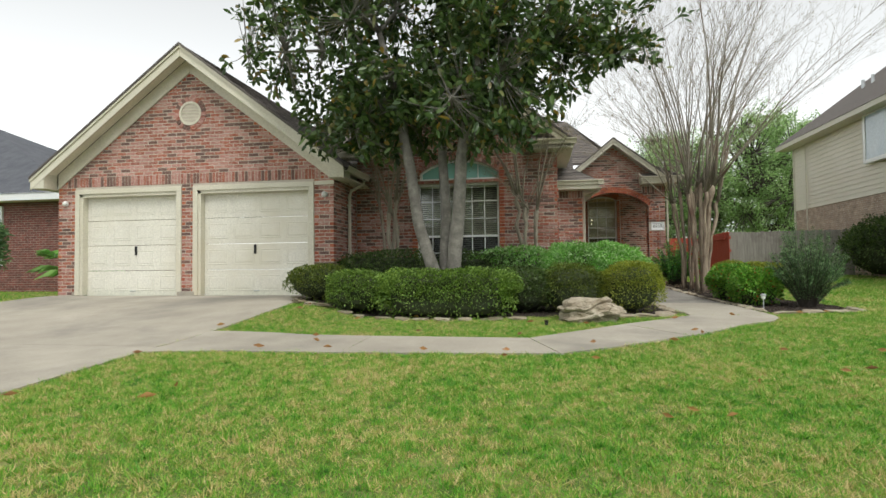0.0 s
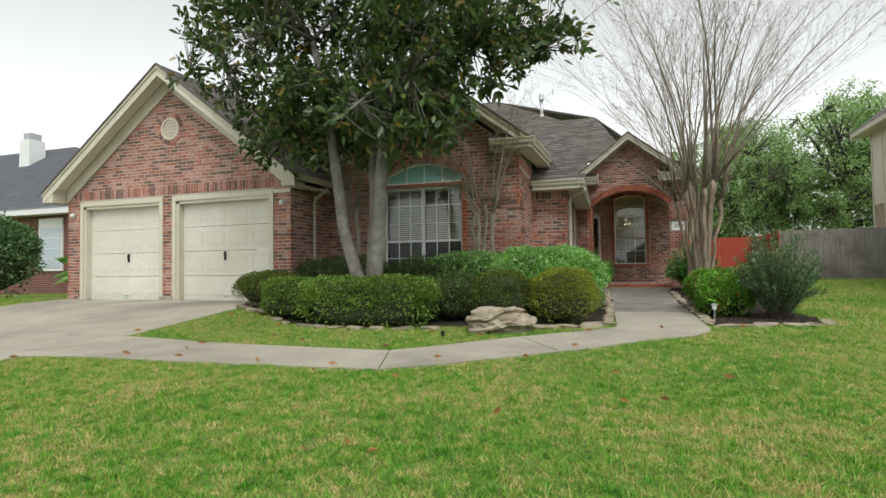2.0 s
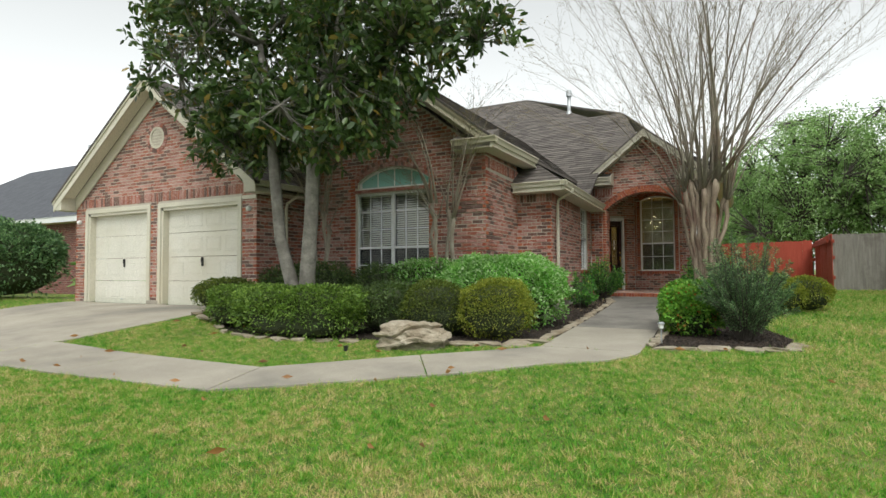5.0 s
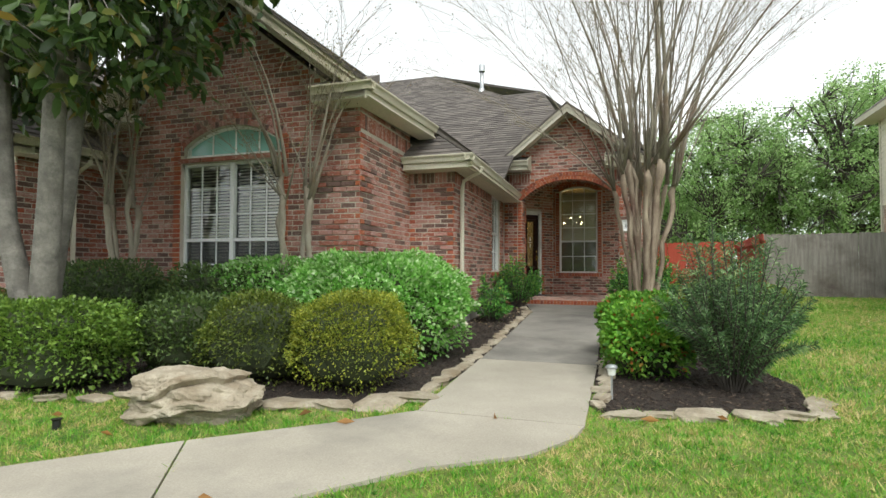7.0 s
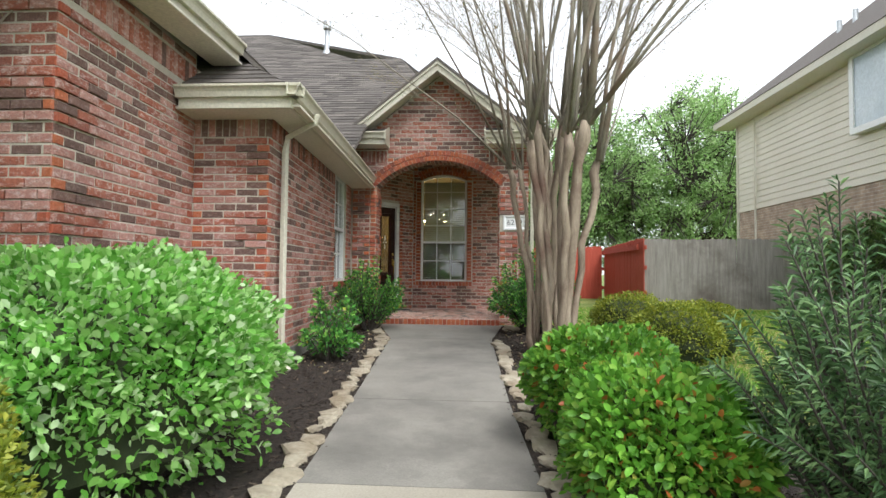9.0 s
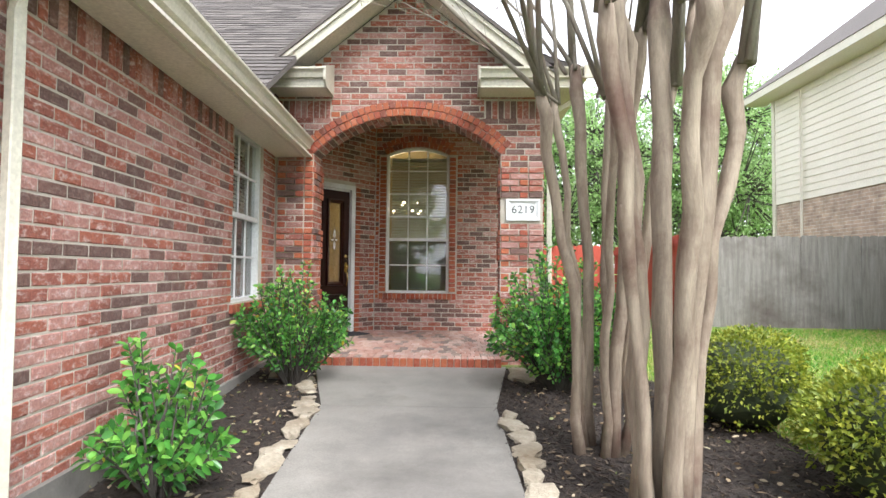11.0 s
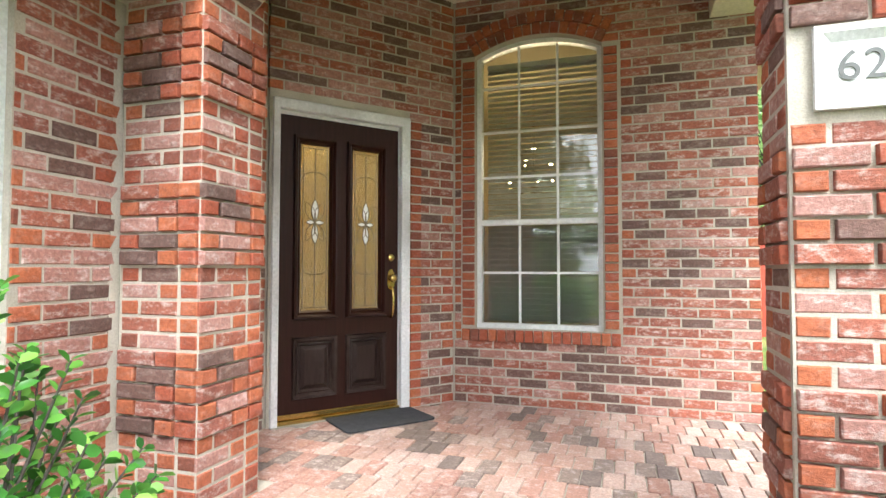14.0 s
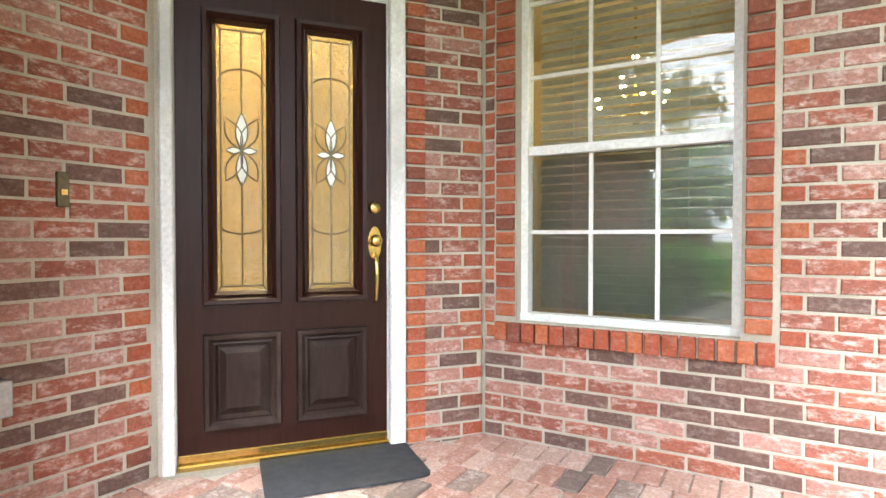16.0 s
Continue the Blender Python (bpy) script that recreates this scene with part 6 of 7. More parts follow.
# ---- crape myrtles ----
def crape(name, label, clumps, head_z, whips, reach, seed, bark, leaf_n=3000):
    """clumps: (x, y, stems, foot, head, radius) of each cluster of stems."""
    g = np.random.default_rng(seed)
    ob = thing(name, label, "tree")
    tips = []
    for cx, cy, n, foot, head, rad in clumps:
        z0 = ground_z(cx, cy)
        for i in range(n):
            t = 2 * math.pi * i / n + g.uniform(-0.3, 0.3)
            f, h = foot * g.uniform(0.4, 1.0), head * g.uniform(0.4, 1.0)
            hz = head_z * g.uniform(0.84, 1.08)
            a = Vector((cx + f * math.cos(t), cy + f * math.sin(t), z0 - 0.06))
            e = Vector((cx + h * math.cos(t), cy + h * math.sin(t), hz))
            pts = [a]
            for q in (0.12, 0.24, 0.36, 0.48, 0.6, 0.72, 0.84, 0.93):
                pts.append(lerp(a, e, q) - Vector((math.cos(t), math.sin(t), 0)) * (0.3 * head * q * (1 - q)) + Vector((g.normal(0, 0.02), g.normal(0, 0.02), 0)))
            r = rad * g.uniform(0.6, 1.25)
            rr = [r * 1.3] + [r * g.uniform(0.88, 1.12) for q in pts[1:]] + [r * 0.9]
            rr[-2] = r * 1.35
            part("stem", Shape().tube(pts + [e], rr, 10), bark, ob, smooth=True)
            if rad > 0.03:
                q = pts[5] + Vector((math.cos(t), math.sin(t), 0)) * r * 0.6
                part("knot", Shape().tube([pts[5], lerp(pts[5], q, 0.9) + Vector((0, 0, 0.03)), q + Vector((0, 0, 0.05)), q + Vector((0, 0, 0.07))], [r * 0.6, r * 0.55, r * 0.5, r * 0.2], 8), bark, ob, smooth=True)
            tips.append((e, t, r))
    s, tw = Shape(), Shape()
    P, D = [], []
    for e, t, r in tips:
        for k in range(whips):
            w = t + g.normal(0, 0.75)
            out = min(0.95, abs(g.normal(0.04, 0.3))) if g.uniform() < 0.72 else g.uniform(0.5, 1.25)
            ln = reach * g.uniform(0.6, 1.1)
            way = Vector((math.cos(w) * out, math.sin(w) * out, 1.0)).normalized()
            p = [e + Vector((g.normal(0, 0.03), g.normal(0, 0.03), -0.04))]
            bend = Vector((math.cos(w), math.sin(w), -0.5)) * 0.075
            for q in range(5):
                p.append(p[-1] + way * (ln / 5))
                way = (way + bend * g.uniform(0.3, 1.6) + Vector((g.normal(0, 0.05), g.normal(0, 0.05), 0))).normalized()
            upright = out < 0.42
            r0 = r * (g.uniform(0.5, 0.85) if upright else g.uniform(0.28, 0.5))
            part("whip", Shape().tube(p, [r0 * k for k in ((1.1, 0.85, 0.64, 0.46, 0.27, 0.08) if upright else (1.1, 0.72, 0.5, 0.32, 0.17, 0.05))], 7), M_WHIP, ob, smooth=True)
            for q in range(13 if upright else 20):
                u = g.uniform(2.0 if upright else 1.0, 4.95)
                b = lerp(p[int(u)], p[int(u) + 1], u - int(u))
                d = (p[int(u) + 1] - p[int(u)]).normalized()
                sd = Vector((g.normal(), g.normal(), 0.4)).normalized()
                l2 = ln * g.uniform(0.05, 0.3)
                c = b + (d * 0.8 + sd * 0.55).normalized() * l2
                c2 = c + (d * 0.7 + sd * 0.8 + Vector((g.normal(0, 0.3), g.normal(0, 0.3), 0))).normalized() * l2 * 0.7
                tw.tube([b, c, c2], [min(0.006, max(0.002, r0 * 0.15)), max(0.0016, r0 * 0.06), 0.001], 3, cap=False)
                for x in (lerp(b, c, 0.6), c, lerp(c, c2, 0.5)):
                    y = x + (d + sd * 0.5 + Vector((g.normal(0, 0.6), g.normal(0, 0.6), g.normal(0, 0.4)))).normalized() * l2 * g.uniform(0.2, 0.5)
                    tw.tube([x, y], [0.0018, 0.001], 3, cap=False)
                    P.append(y), D.append(d)
                for x in (c, c2, lerp(c, c2, 0.5)):
                    P.append(x), D.append(Vector((g.normal(), g.normal(), g.normal())))
    tagged(part("twig_mass", tw, M_TWIG, ob), "", "", "", "stuff")
    idx = g.choice(len(P), size=leaf_n)
    pa = np.array([tuple(q) for q in P])[idx] + g.normal(0, 0.04, (leaf_n, 3))
    f = new("sparse_leaves", leaf_sheet("sparse_leaves", pa, g.normal(size=(leaf_n, 3)), 0.03, 0.015, M_CRAPELEAF, g))
    f.parent = ob
    return ob


crape("crape_myrtle", "large multi-stemmed crape myrtle, pruned, nearly leafless", [(12.95, 3.95, 8, 0.15, 0.5, 0.043), (12.86, 4.78, 7, 0.14, 0.46, 0.033)], 2.25, 5, 4.8, 21, M_CRAPE, 9000)
crape("crape_myrtle", "slender young crape myrtle before the brick wall", [(6.35, 0.8, 4, 0.16, 0.3, 0.036)], 1.75, 4, 1.7, 22, M_PALECRAPE, 900)
crape("crape_myrtle", "slender young crape myrtle beside the picture window", [(9.05, 0.85, 4, 0.2, 0.3, 0.038)], 1.75, 4, 1.9, 23, M_PALECRAPE, 1300)

# ---- trees behind ----
def big_tree(x, y, r, h, seed, n, label, mat=None, gap=0.2):
    tree("shade_tree", label, [([(x, y, -0.1), (x + 0.1, y, h * 0.14), (x - 0.1, y, h * 0.26), (x + 0.3, y + 0.3, h * 0.45)], [0.32, 0.27, 0.24, 0.15])],
         [((x, y, h * 0.6), (r, r, h * 0.36)), ((x + r * 0.6, y - 0.5, h * 0.5), (r * 0.6, r * 0.6, h * 0.24)), ((x - r * 0.65, y, h * 0.46), (r * 0.6, r * 0.6, h * 0.24)), ((x + r * 0.2, y, h * 0.82), (r * 0.6, r * 0.6, h * 0.2)), ((x, y, h * 0.28), (r * 0.95, r * 0.8, h * 0.17))],
         n, *((9, (0.26, 0.13)) if y < 0 else (24, (0.15, 0.075))), mat or M_OAKLEAF, M_DARKBARK, seed, gaps=gap, limb=(0.13, 0.035), low=h * 0.12, loose=0.32 if y < 0 else 1.1)


big_tree(16.2, 24.0, 3.6, 8.0, 31, 1500, "leafy green shade tree behind the fence")
big_tree(21.0, 23.0, 3.8, 9.0, 32, 1500, "spreading live oak with dark limbs behind the fence", gap=0.3)
big_tree(27.5, 29.0, 4.5, 9.5, 33, 1200, "leafy green shade tree in the next garden")
big_tree(12.8, 30.0, 4.0, 7.2, 34, 1400, "leafy green shade tree behind the house")
big_tree(34.0, 22.0, 4.5, 10.0, 35, 1000, "leafy green shade tree in the next garden")
big_tree(18.0, -32.0, 5.0, 9.0, 36, 1000, "leafy green shade tree across the street")
big_tree(6.0, -34.0, 5.0, 9.5, 37, 1000, "leafy green shade tree across the street")
big_tree(28.0, -30.0, 5.0, 9.0, 38, 800, "leafy green shade tree across the street")

# ---- fences ----
def fence(name, label, p0, p1, top, mat, width=0.14):
    ob = tagged(new(name), label, "fence", "", "structure")
    a, b = Vector((p0[0], p0[1], 0)), Vector((p1[0], p1[1], 0))
    n = int((b - a).length / width)
    r = random.Random(n)
    d = (b - a).normalized()
    for i in range(n):
        c = a + d * (i + 0.5) * width
        z0 = ground_z(c.x, c.y) - 0.02
        t = top + 0.06 * i / n + r.uniform(-0.012, 0.012)
        m = basis((c.x, c.y, 0), (d.x, d.y)) @ Matrix.Rotation(r.uniform(-0.01, 0.01), 4, "Y")
        w = width / 2 + 0.002
        part("board", Shape().prism([(-w, z0), (w, z0), (w, t - 0.03), (w - 0.03, t), (-w + 0.03, t), (-w, t - 0.03)], r.uniform(-0.003, 0.003), 0.018 + r.uniform(0, 0.004), m @ Matrix.Translation((0, 0.004 * (i % 2) + r.uniform(0, 0.002), 0))), mat, ob)
    for z in (0.3, 0.85, 1.3):
        board(ob, a + d.cross(Vector((0, 0, 1))) * -0.045 + Vector((0, 0, z)), b + d.cross(Vector((0, 0, 1))) * -0.045 + Vector((0, 0, z)), 0.04, 0.09, "rail", mat)
    return ob


fence("fence_grey", "weathered grey cedar board fence", (15.78, 11.05), (24.5, 10.75), 1.53, M_FENCE)
fence("fence_red", "red stained cedar board fence", (12.86, 15.0), (15.78, 15.0), 1.5, M_REDFENCE)
fence("fence_red_return", "red stained cedar board fence return", (15.74, 15.05), (15.74, 10.95), 1.5, M_REDFENCE)
gate = thing("gate_brace", "red stained timber brace across the fence return", "fence brace")
part("board", Shape().box(15.65, 11.2, 1.3, 15.7, 14.9, 1.42), M_REDFENCE, gate)

# ---- neighbours ----
nr = thing("neighbour_house_two_storey", "two-storey house with cream lap siding over tan brick", "house")
X = 19.65
part("brick_wall", Shape().box(X, 1.0, -0.2, X + 8, 15.2, 2.56), M_TANBRICK, nr)
rows_t = []
for i in range(16):
    z = 2.56 + i * 0.158
    part("siding_board", Shape().hexa([(X - 0.03, 1.0, z), (X - 0.005, 1.0, z), (X - 0.005, 15.22, z), (X - 0.03, 15.22, z), (X - 0.012, 1.0, z + 0.165), (X - 0.004, 1.0, z + 0.165), (X - 0.004, 15.22, z + 0.165), (X - 0.012, 15.22, z + 0.165)]), M_SIDING, nr)
part("upper_wall", Shape().box(X, 1.0, 2.56, X + 8, 15.2, 5.15), M_SIDING, nr)
part("corner_board", Shape().box(X - 0.04, 15.14, -0.1, X + 0.06, 15.26, 5.1), M_TRIM, nr)
part("downspout", Shape().tube([(X - 0.1, 14.0, 5.0), (X - 0.09, 14.0, 0.0)], 0.03, 4), M_SIDING, nr)
part("soffit", Shape().box(X - 0.5, 0.6, 5.1, X, 15.65, 5.13), M_SOFFIT, nr)
part("fascia", Shape().box(X - 0.53, 0.6, 5.1, X - 0.5, 15.65, 5.28), M_TRIM, nr)
nroof = part("roof", Shape().hexa([(X - 0.55, 0.5, 5.27), (X + 8.5, 0.5, 5.27), (X + 8.5, 15.7, 5.27), (X - 0.55, 15.7, 5.27), (X + 3.9, 4.5, 9.0), (X + 4.1, 4.5, 9.0), (X + 4.1, 11.5, 9.0), (X + 3.9, 11.5, 9.0)]), M_SHINGLE, nr)
for k, y in enumerate((11.8, 12.4)):
    part("roof_vent", Shape().tube([(X + 1.2, y, 6.3), (X + 1.2, y, 7.0)], 0.06, 10), M_STEEL, nroof)
wv = part("window", Shape().box(X - 0.2, 8.1, 3.55, X - 0.03, 9.85, 3.67), M_WHITE, nr)
for a, b, c, d in ((8.1, 8.22, 3.67, 5.05), (9.73, 9.85, 3.67, 5.05), (8.1, 9.85, 5.05, 5.15)):
    part("frame", Shape().box(X - 0.2, a, c, X - 0.03, b, d), M_WHITE, wv)
part("pane", Shape().box(X - 0.17, 8.22, 3.67, X - 0.15, 9.73, 5.05), M_NGLASS, wv)

nl = thing("neighbour_house_single_storey", "single-storey red brick house with a slate grey hip roof", "house")
part("wall", Shape().box(-24, 4.6, -0.2, -4.6, 12, 2.6), M_NBRICK, nl)
part("fascia", Shape().box(-24.4, 4.12, 2.5, -4.1, 4.16, 2.72), M_WHITE, nl)
part("soffit", Shape().box(-24.4, 4.16, 2.5, -4.1, 4.6, 2.53), M_SOFFIT, nl)
nlr = part("roof", Shape().hexa([(-24.5, 4.1, 2.7), (-4.0, 4.1, 2.7), (-4.0, 14.0, 2.7), (-24.5, 14.0, 2.7), (-21, 9.0, 6.15), (-12.0, 9.0, 6.15), (-12.0, 9.1, 6.15), (-21, 9.1, 6.15)]), M_SHINGLE_BLUE, nl)
for i, (x, z) in enumerate(((-9.6, 4.6), (-10.6, 5.1))):
    part("roof_vent", Shape().tube([(x, 8.2, z - 0.5), (x, 8.2, z + 0.25)], 0.05, 10), M_STEEL, nlr)
chn = part("chimney", Shape().box(-13.3, 7.5, 4.5, -12.7, 8.2, 6.25), M_WHITE, nl, "white painted chimney")
part("chimney_cap", Shape().box(-13.2, 7.6, 6.25, -12.8, 8.1, 6.55), M_STEEL, chn)
w1 = part("window", Shape().box(-7.85, 4.55, 0.6, -6.7, 4.598, 2.4), M_WHITE, nl, "white framed window")
part("pane", Shape().box(-7.77, 4.535, 0.7, -6.78, 4.545, 2.05), M_NGLASS, w1)
for z in (1.0, 1.35, 1.7):
    part("muntin", Shape().box(-7.77, 4.525, z, -6.78, 4.535, z + 0.025), M_WHITE, w1)

def street_house(x, y, w, label):
    """An unseen single-storey house across the street, added to darken reflections, front towards +y."""
    ob = thing("street_house", label, "house", "houses across the street")
    part("wall", Shape().box(x, y - 8, -1.2, x + w, y, 1.7), M_NBRICK, ob)
    part("fascia", Shape().box(x - 0.4, y + 0.4, 1.6, x + w + 0.4, y + 0.44, 1.82), M_WHITE, ob)
    part("roof", Shape().hexa([(x - 0.5, y - 8.5, 1.8), (x + w + 0.5, y - 8.5, 1.8), (x + w + 0.5, y + 0.5, 1.8), (x - 0.5, y + 0.5, 1.8), (x + 4, y - 4.2, 4.6), (x + w - 4, y - 4.2, 4.6), (x + w - 4, y - 3.8, 4.6), (x + 4, y - 3.8, 4.6)]), M_SHINGLE, ob)
    for a in (0.16, 0.62):
        win = part("window", Shape().box(x + w * a, y + 0.002, -0.2, x + w * a + 1.8, y + 0.06, 1.3), M_WHITE, ob, "white framed window")
        part("pane", Shape().box(x + w * a + 0.1, y + 0.062, -0.1, x + w * a + 1.7, y + 0.07, 1.2), M_NGLASS, win)
    part("door", Shape().box(x + w * 0.45, y + 0.002, -1.1, x + w * 0.45 + 0.95, y + 0.06, 0.95), M_DOORWOOD, ob)


# stand-ins out of view: they block low sky from the windows' reflections
street_house(-8, -40, 15, "unseen stand-in brick house across the street, added to darken window reflections")
street_house(10, -41, 16, "unseen stand-in brick house across the street, added to darken window reflections")
street_house(29, -40, 15, "unseen stand-in brick house across the street, added to darken window reflections")

# ---- stones and small things ----
def rock_mesh(name, l, w, h, seed, rough, mat, sub=2):
    bm = bmesh.new()
    bmesh.ops.create_icosphere(bm, subdivisions=sub, radius=1.0)
    o = Vector((seed * 1.7, seed * 0.9, seed * 0.3))
    for v in bm.verts:
        e = v.co.normalized()
        k = (abs(e.x) ** 3.2 + abs(e.y) ** 3.2 + abs(e.z) ** 3.2) ** (-1 / 3.2)
        k *= 1 + rough * noise.noise(e * 1.3 + o) + rough * 0.6 * noise.noise(e * 3.1 + o)
        z = e.z * k * h / 2
        v.co = Vector((e.x * k * l / 2, e.y * k * w / 2, min(z, h * 0.3 + 0.12 * z)))
    me = bpy.data.meshes.new(name)
    bm.to_mesh(me)
    bm.free()
    me.materials.append(mat)
    return me


bm = bmesh.new()
bmesh.ops.create_icosphere(bm, subdivisions=6, radius=1.0)
BEDS = [0.98, 1.06, 0.9, 1.08, 0.97, 1.1, 0.86, 0.92, 0.72]
for v in bm.verts:
    e = v.co.normalized()
    k = (abs(e.x) ** 3.0 + abs(e.y) ** 3.0 + abs(e.z) ** 2.4) ** (-1 / 2.8)
    q = e * 1.6 + Vector((4.0, 1.0, 2.0))
    t = (e.z * 0.8 - e.x * 0.42 + 0.25 * noise.noise(q) + 1.2) / 2.4 * (len(BEDS) - 1)
    i = max(0, min(len(BEDS) - 2, int(t)))
    w = max(0.0, (t - i - 0.72) / 0.28)
    k *= BEDS[i] * (1 - w) + BEDS[i + 1] * w - 0.09 * math.exp(-((t - i - 0.8) / 0.12) ** 2)
    k *= 1 + 0.22 * noise.noise(q * 0.8) + 0.09 * noise.noise(q * 2.6) + 0.03 * noise.noise(q * 8)
    peak = 1.0 - 0.28 * max(0.0, e.x * 0.9 - 0.1) - 0.34 * max(0.0, -e.x - 0.25)
    v.co = Vector((e.x * k * 0.42, e.y * k * 0.3, e.z * k * 0.215 * (peak if e.z > 0 else 1.0)))
me = bpy.data.meshes.new("boulder")
bm.to_mesh(me)
bm.free()
me.materials.append(M_STONE)
boulder = tagged(new("boulder", me), "large creviced tan limestone boulder on the bed's grass edge", "boulder")
boulder.matrix_world = pose(9.9, -1.72, -0.22, 0, 4, 22)

STONES = [rock_mesh("edging_stone", 0.3, 0.2, 0.07, i + 1, 0.4, M_STONE, 2) for i in range(9)]
rs = random.Random(9)


def stone_row(path, gap, size, label="flat tan limestone edging stone along the bed", drop=0.0):
    for a, b in zip(path, path[1:]):
        L = math.dist(a, b)
        n = max(1, round(L / gap))
        for i in range(n):
            t = (i + rs.uniform(0.3, 0.7)) / n
            x, y = a[0] + (b[0] - a[0]) * t + rs.uniform(-0.03, 0.03), a[1] + (b[1] - a[1]) * t + rs.uniform(-0.03, 0.03)
            ob = tagged(new("edging_stone", rs.choice(STONES)), label, "edging stone", "edging stones round the beds")
            k = size * rs.uniform(0.7, 1.25)
            ob.matrix_world = pose(x, y, ground_z(x, y) + 0.02 - drop, rs.uniform(-6, 6), rs.uniform(-6, 6), math.degrees(math.atan2(b[1] - a[1], b[0] - a[0])) + rs.uniform(-20, 20)) @ Matrix.Diagonal((k, k * rs.uniform(0.8, 1.2), rs.uniform(0.7, 1.2), 1))


stone_row([(4.95, -0.4), (5.32, -1.2), (7.0, -1.75), (8.0, -1.85), (9.0, -1.6)], 0.34, 0.95)
stone_row([(10.3, -1.38), (11.0, -1.22), (11.32, -0.75)], 0.34, 1.3)
stone_row([(11.26, -0.6), (11.2, 0.85), (11.08, 2.55), (10.88, 5.6), (10.5, 6.9)], 0.18, 0.7)
stone_row([(12.6, -0.8), (12.56, 0.9), (12.47, 2.5), (12.4, 5.6)], 0.23, 0.7)
stone_row([(12.6, -0.9), (13.2, -0.75), (14.0, -0.48), (14.15, 0.0)], 0.3, 1.0)
stone_row([(10.3, 6.6), (10.45, 7.0)], 0.25, 1.2)
stone_row([(12.58, 6.6), (12.65, 7.0)], 0.22, 1.1)

pl2 = thing("path_lamp", "small solar path lamp with a metal cap", "path lamp")
lx, ly = 12.67, -0.44
lz = ground_z(lx, ly)
part("stake", Shape().tube([(lx, ly, lz - 0.05), (lx, ly, lz + 0.2)], 0.009, 8), M_STEEL, pl2)
part("lens", Shape().tube([(lx, ly, lz + 0.19), (lx, ly, lz + 0.2), (lx, ly, lz + 0.25)], [0.015, 0.028, 0.035], 14), M_BEVEL, pl2)
part("cap", Shape().tube([(lx, ly, lz + 0.25), (lx, ly, lz + 0.262), (lx, ly, lz + 0.275)], [0.045, 0.045, 0.03], 14), M_STEEL, pl2)
sp = thing("sprinkler_head", "small black sprinkler head in the grass", "sprinkler")
part("body", Shape().tube([(9.3, -2.25, -0.45), (9.3, -2.25, -0.32), (9.3, -2.25, -0.31)], [0.025, 0.025, 0.035], 12), M_DARKIRON, sp)

M_FALLEN = leaf_material("fallen_leaf", [(0.0, (0.3, 0.14, 0.04)), (0.5, (0.42, 0.22, 0.07)), (1.0, (0.25, 0.12, 0.06))], 0.6)
gl = np.random.default_rng(3)
leaf_me = leaf_sheet("fallen_leaf", np.array([[0, 0, 0.0]]), np.array([[1.0, 0, 0.05]]), 0.13, 0.055, M_FALLEN, gl, droop=0.05)
for i in range(46):
    x, y = gl.uniform(4.5, 14.5), gl.uniform(-7.5, -0.8)
    ob = tagged(new("fallen_leaf", leaf_me), "dry orange-brown fallen magnolia leaf on the grass", "leaf", "fallen leaves")
    ob.matrix_world = pose(x, y, ground_z(x, y) + 0.045, gl.uniform(-15, 15), gl.uniform(-10, 10), gl.uniform(0, 360)) @ Matrix.Scale(gl.uniform(0.6, 1.1), 4)


# ---- grass and mulch ----
def inside(px, py, poly):
    r = np.zeros(len(px), bool)
    for (x0, y0), (x1, y1) in zip(poly, poly[1:] + poly[:1]):
        c = (y0 > py) != (y1 > py)
        with np.errstate(divide="ignore", invalid="ignore"):
            r ^= c & (px < (x1 - x0) * (py - y0) / (y1 - y0 + 1e-12) + x0)
    return r


BED1 = [(4.98, -0.3), (5.35, -1.1), (7.0, -1.65), (8.0, -1.75), (8.7, -1.5), (9.4, -1.35), (10.4, -1.3), (11.05, -1.15), (11.3, -0.7), (11.3, 0.85), (11.2, 2.55), (10.98, 5.6), (10.54, 7.1), (9.9, 7.4), (5.4, 7.4)]
BED2 = [(12.57, -0.8), (13.2, -0.65), (14.0, -0.4), (14.1, 0.5), (13.8, 1.6), (13.9, 3.2), (14.2, 5.5), (13.6, 7.4), (12.48, 7.17), (12.28, 5.65), (12.36, 2.5), (12.45, 0.9)]
PAVED = WALKS + [[(-0.5, -16), (5.6, -16), (5.2, -7.0), (4.99, -4.25), (5.03, -3.3), (5.3, 0.0), (-0.5, 0.0)], [(-0.4, 0), (12.92, 0.0), (12.92, 16), (-0.4, 16)], [(10.5, 7.1), (12.9, 7.1), (12.9, 9.8), (10.5, 9.8)]]


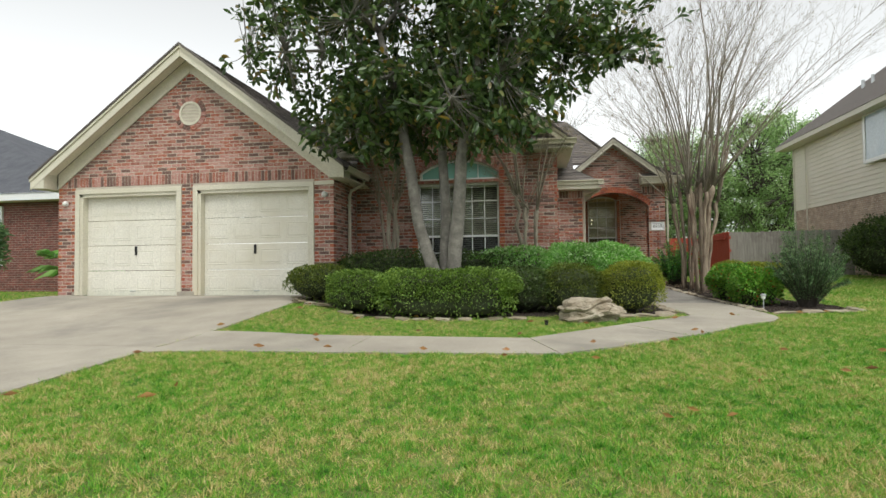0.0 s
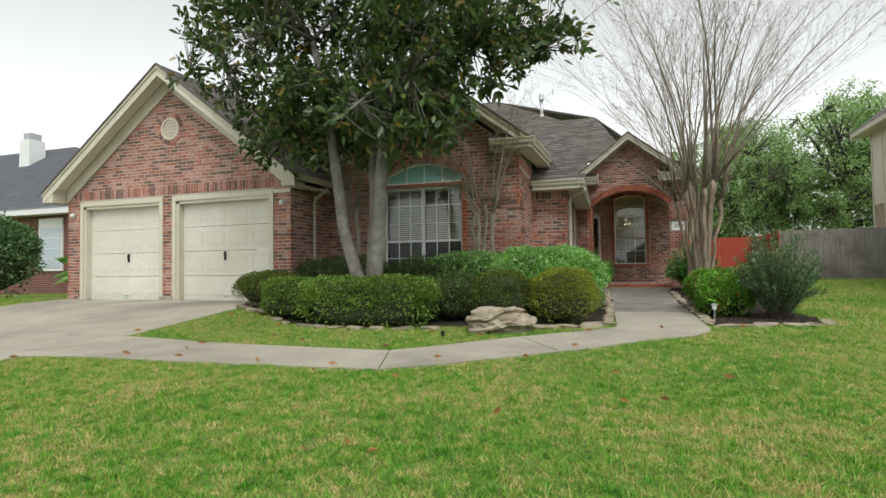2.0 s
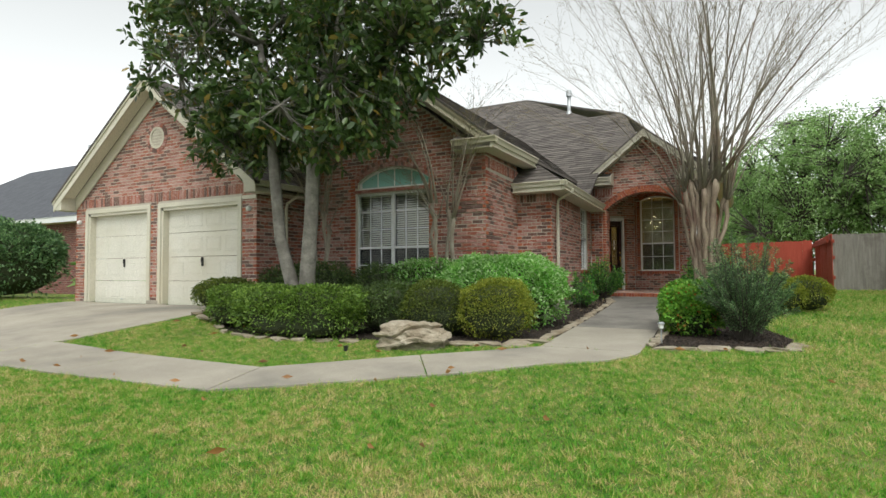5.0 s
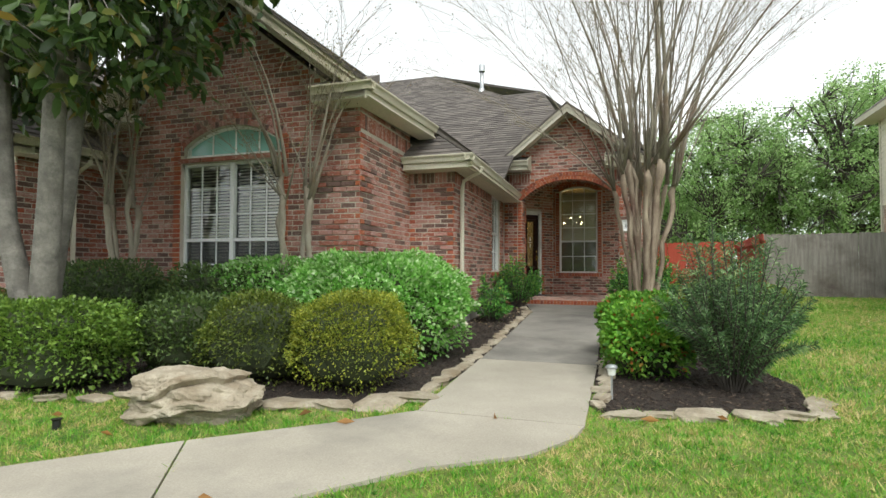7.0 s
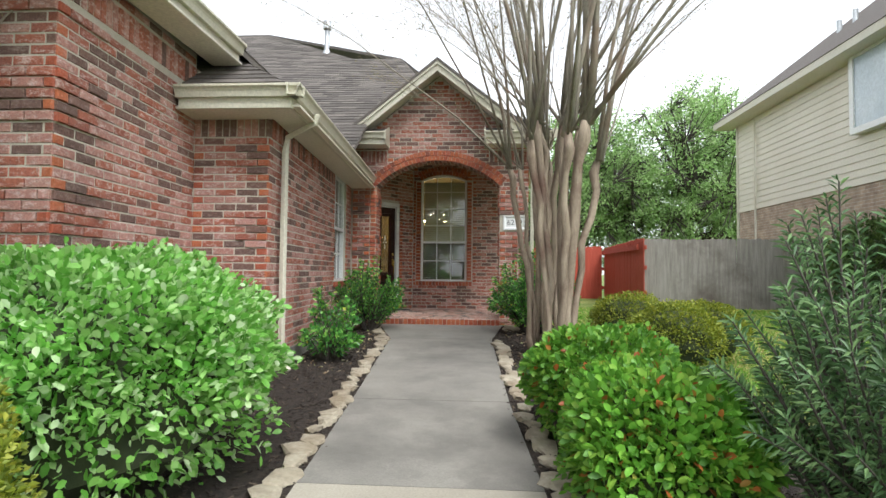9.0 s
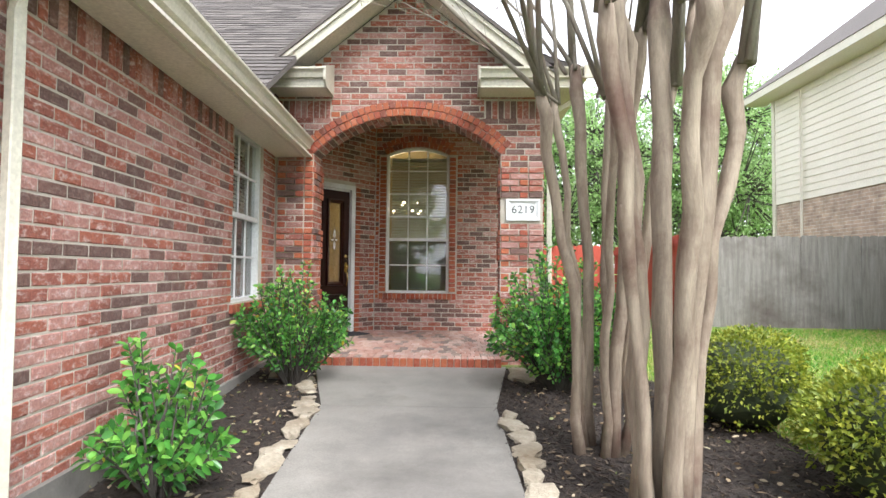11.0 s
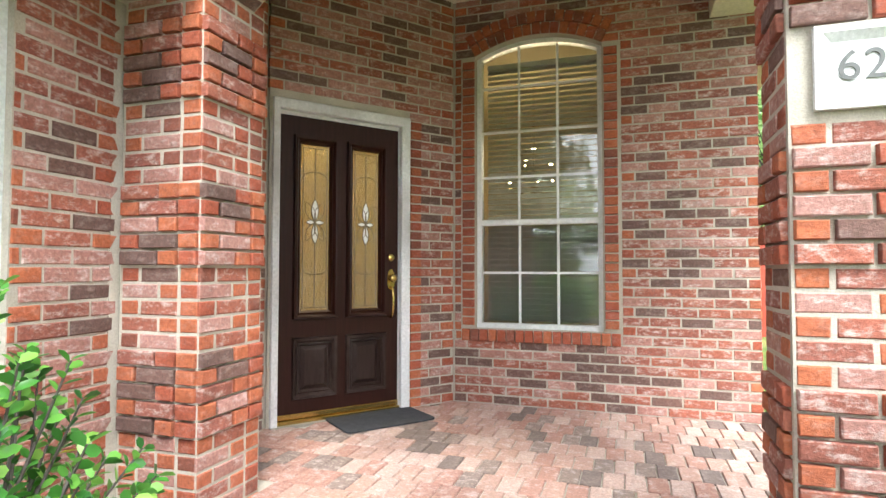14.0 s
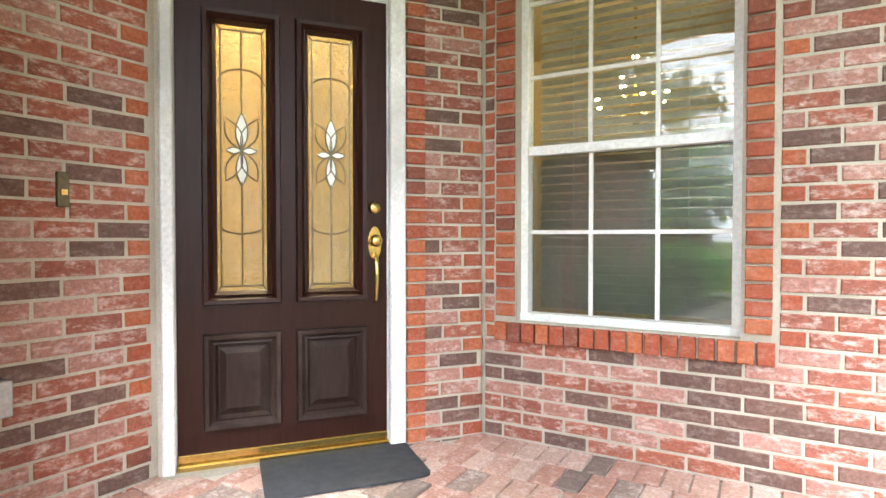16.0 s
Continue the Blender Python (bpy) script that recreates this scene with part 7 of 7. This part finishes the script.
def grass(name, x0, y0, x1, y1, density, height, width, seed, label):
    g = np.random.default_rng(seed)
    n = int((x1 - x0) * (y1 - y0) * density)
    x, y = g.uniform(x0, x1, n), g.uniform(y0, y1, n)
    keep = np.ones(n, bool)
    for poly in PAVED + [BED1, BED2]:
        keep &= ~inside(x, y, poly)
    x, y = x[keep], y[keep]
    n = len(x)
    z = np.interp(y, PY, PZ)
    sy = np.clip((y + 4.2) / 4.0, 0, 1)
    sx = np.clip((x - 5.6) / 1.0, 0, 1)
    z = z + 0.22 * sy * sy * (3 - 2 * sy) * (1 - sx * sx * (3 - 2 * sx)) * (y < 0.5) - 0.004
    a = g.uniform(0, 2 * math.pi, n)
    tuft = g.uniform(0.45, 1.5, (997,))
    h = height * g.uniform(0.5, 1.25, n) * tuft[(np.floor(x / 0.07).astype(int) * 73 + np.floor(y / 0.07).astype(int) * 191) % 997]
    w = width * g.uniform(0.7, 1.3, n) / 2
    lean = np.abs(g.normal(0, 1.1, n)) * h
    b = g.uniform(0, 2 * math.pi, n)
    p = np.stack([x, y, z], 1)
    s = np.stack([np.cos(a) * w, np.sin(a) * w, np.zeros(n)], 1)
    tip = p + np.stack([np.cos(b) * lean, np.sin(b) * lean, h], 1)
    verts = np.stack([p - s, p + s, tip], 1).reshape(-1, 3)
    ob = new(name, sheet_mesh(name, verts, np.arange(3 * n).reshape(-1, 3), M_GRASS))
    tagged(ob, label, "grass", "", "stuff")


GL = "short green lawn grass with yellow worn blades"
grass("grass", 4.5, -9.0, 19.0, -4.3, 9000, 0.034, 0.008, 1, GL)
grass("grass", 4.5, -4.3, 19.0, -0.4, 5500, 0.034, 0.008, 2, GL)
grass("grass", 12.3, -0.5, 22.0, 10.6, 1500, 0.05, 0.012, 3, GL)
grass("grass", 19.0, -8.0, 25.0, -0.5, 900, 0.05, 0.014, 4, GL)
grass("grass", -8.0, -3.0, -0.5, 4.5, 700, 0.05, 0.014, 5, GL)
gm = np.random.default_rng(8)
chips = Shape()
for poly in (BED1, BED2):
    xs, ys = [p[0] for p in poly], [p[1] for p in poly]
    x, y = gm.uniform(min(xs), max(xs), 20000), gm.uniform(min(ys), max(ys), 20000)
    k = inside(x, y, poly) & ((y < 1.3) | (x > 9.9))
    for px, py in zip(x[k][:9500], y[k][:9500]):
        l, w, t = gm.uniform(0.006, 0.022), gm.uniform(0.002, 0.006), gm.uniform(0.001, 0.003)
        chips.box(-l, -w, -t, l, w, t, pose(px, py, ground_z(px, py) + 0.018, gm.uniform(-30, 30), gm.uniform(-30, 30), gm.uniform(0, 360)))
me = bpy.data.meshes.new("mulch_chips")
me.from_pydata(chips.v, [], chips.f)
M_CHIP = brick_material("mulch_chip", [(0.0, (0.03, 0.02, 0.015)), (0.4, (0.07, 0.05, 0.035)), (0.7, (0.045, 0.03, 0.022)), (0.9, (0.16, 0.12, 0.085))], 0.05)
me.materials.append(M_CHIP)
tagged(new("mulch_chips", me), "loose dark bark mulch chips", "mulch", "", "stuff")
gq = np.random.default_rng(12)
lx, ly = np.concatenate([gq.uniform(9.95, 10.85, 260), gq.uniform(12.5, 13.9, 420)]), np.concatenate([gq.uniform(3.4, 7.2, 260), gq.uniform(3.0, 7.2, 420)])
lk = inside(lx, ly, BED1) | inside(lx, ly, BED2)
lp = np.stack([lx[lk], ly[lk], [ground_z(a, b) + 0.026 for a, b in zip(lx[lk], ly[lk])]], 1)
ld = gq.normal(size=lp.shape) * np.array([1.0, 1.0, 0.15])
M_LITTER = leaf_material("dry_litter", [(0.0, (0.16, 0.1, 0.05)), (0.5, (0.32, 0.24, 0.14)), (0.85, (0.45, 0.38, 0.26)), (1.0, (0.2, 0.26, 0.06))], 0.7, 0.1)
tagged(new("leaf_litter", leaf_sheet("leaf_litter", lp, ld, 0.045, 0.02, M_LITTER, gq, droop=0.02, oval=True)), "dry brown leaf litter on the mulch", "leaf litter", "", "stuff")
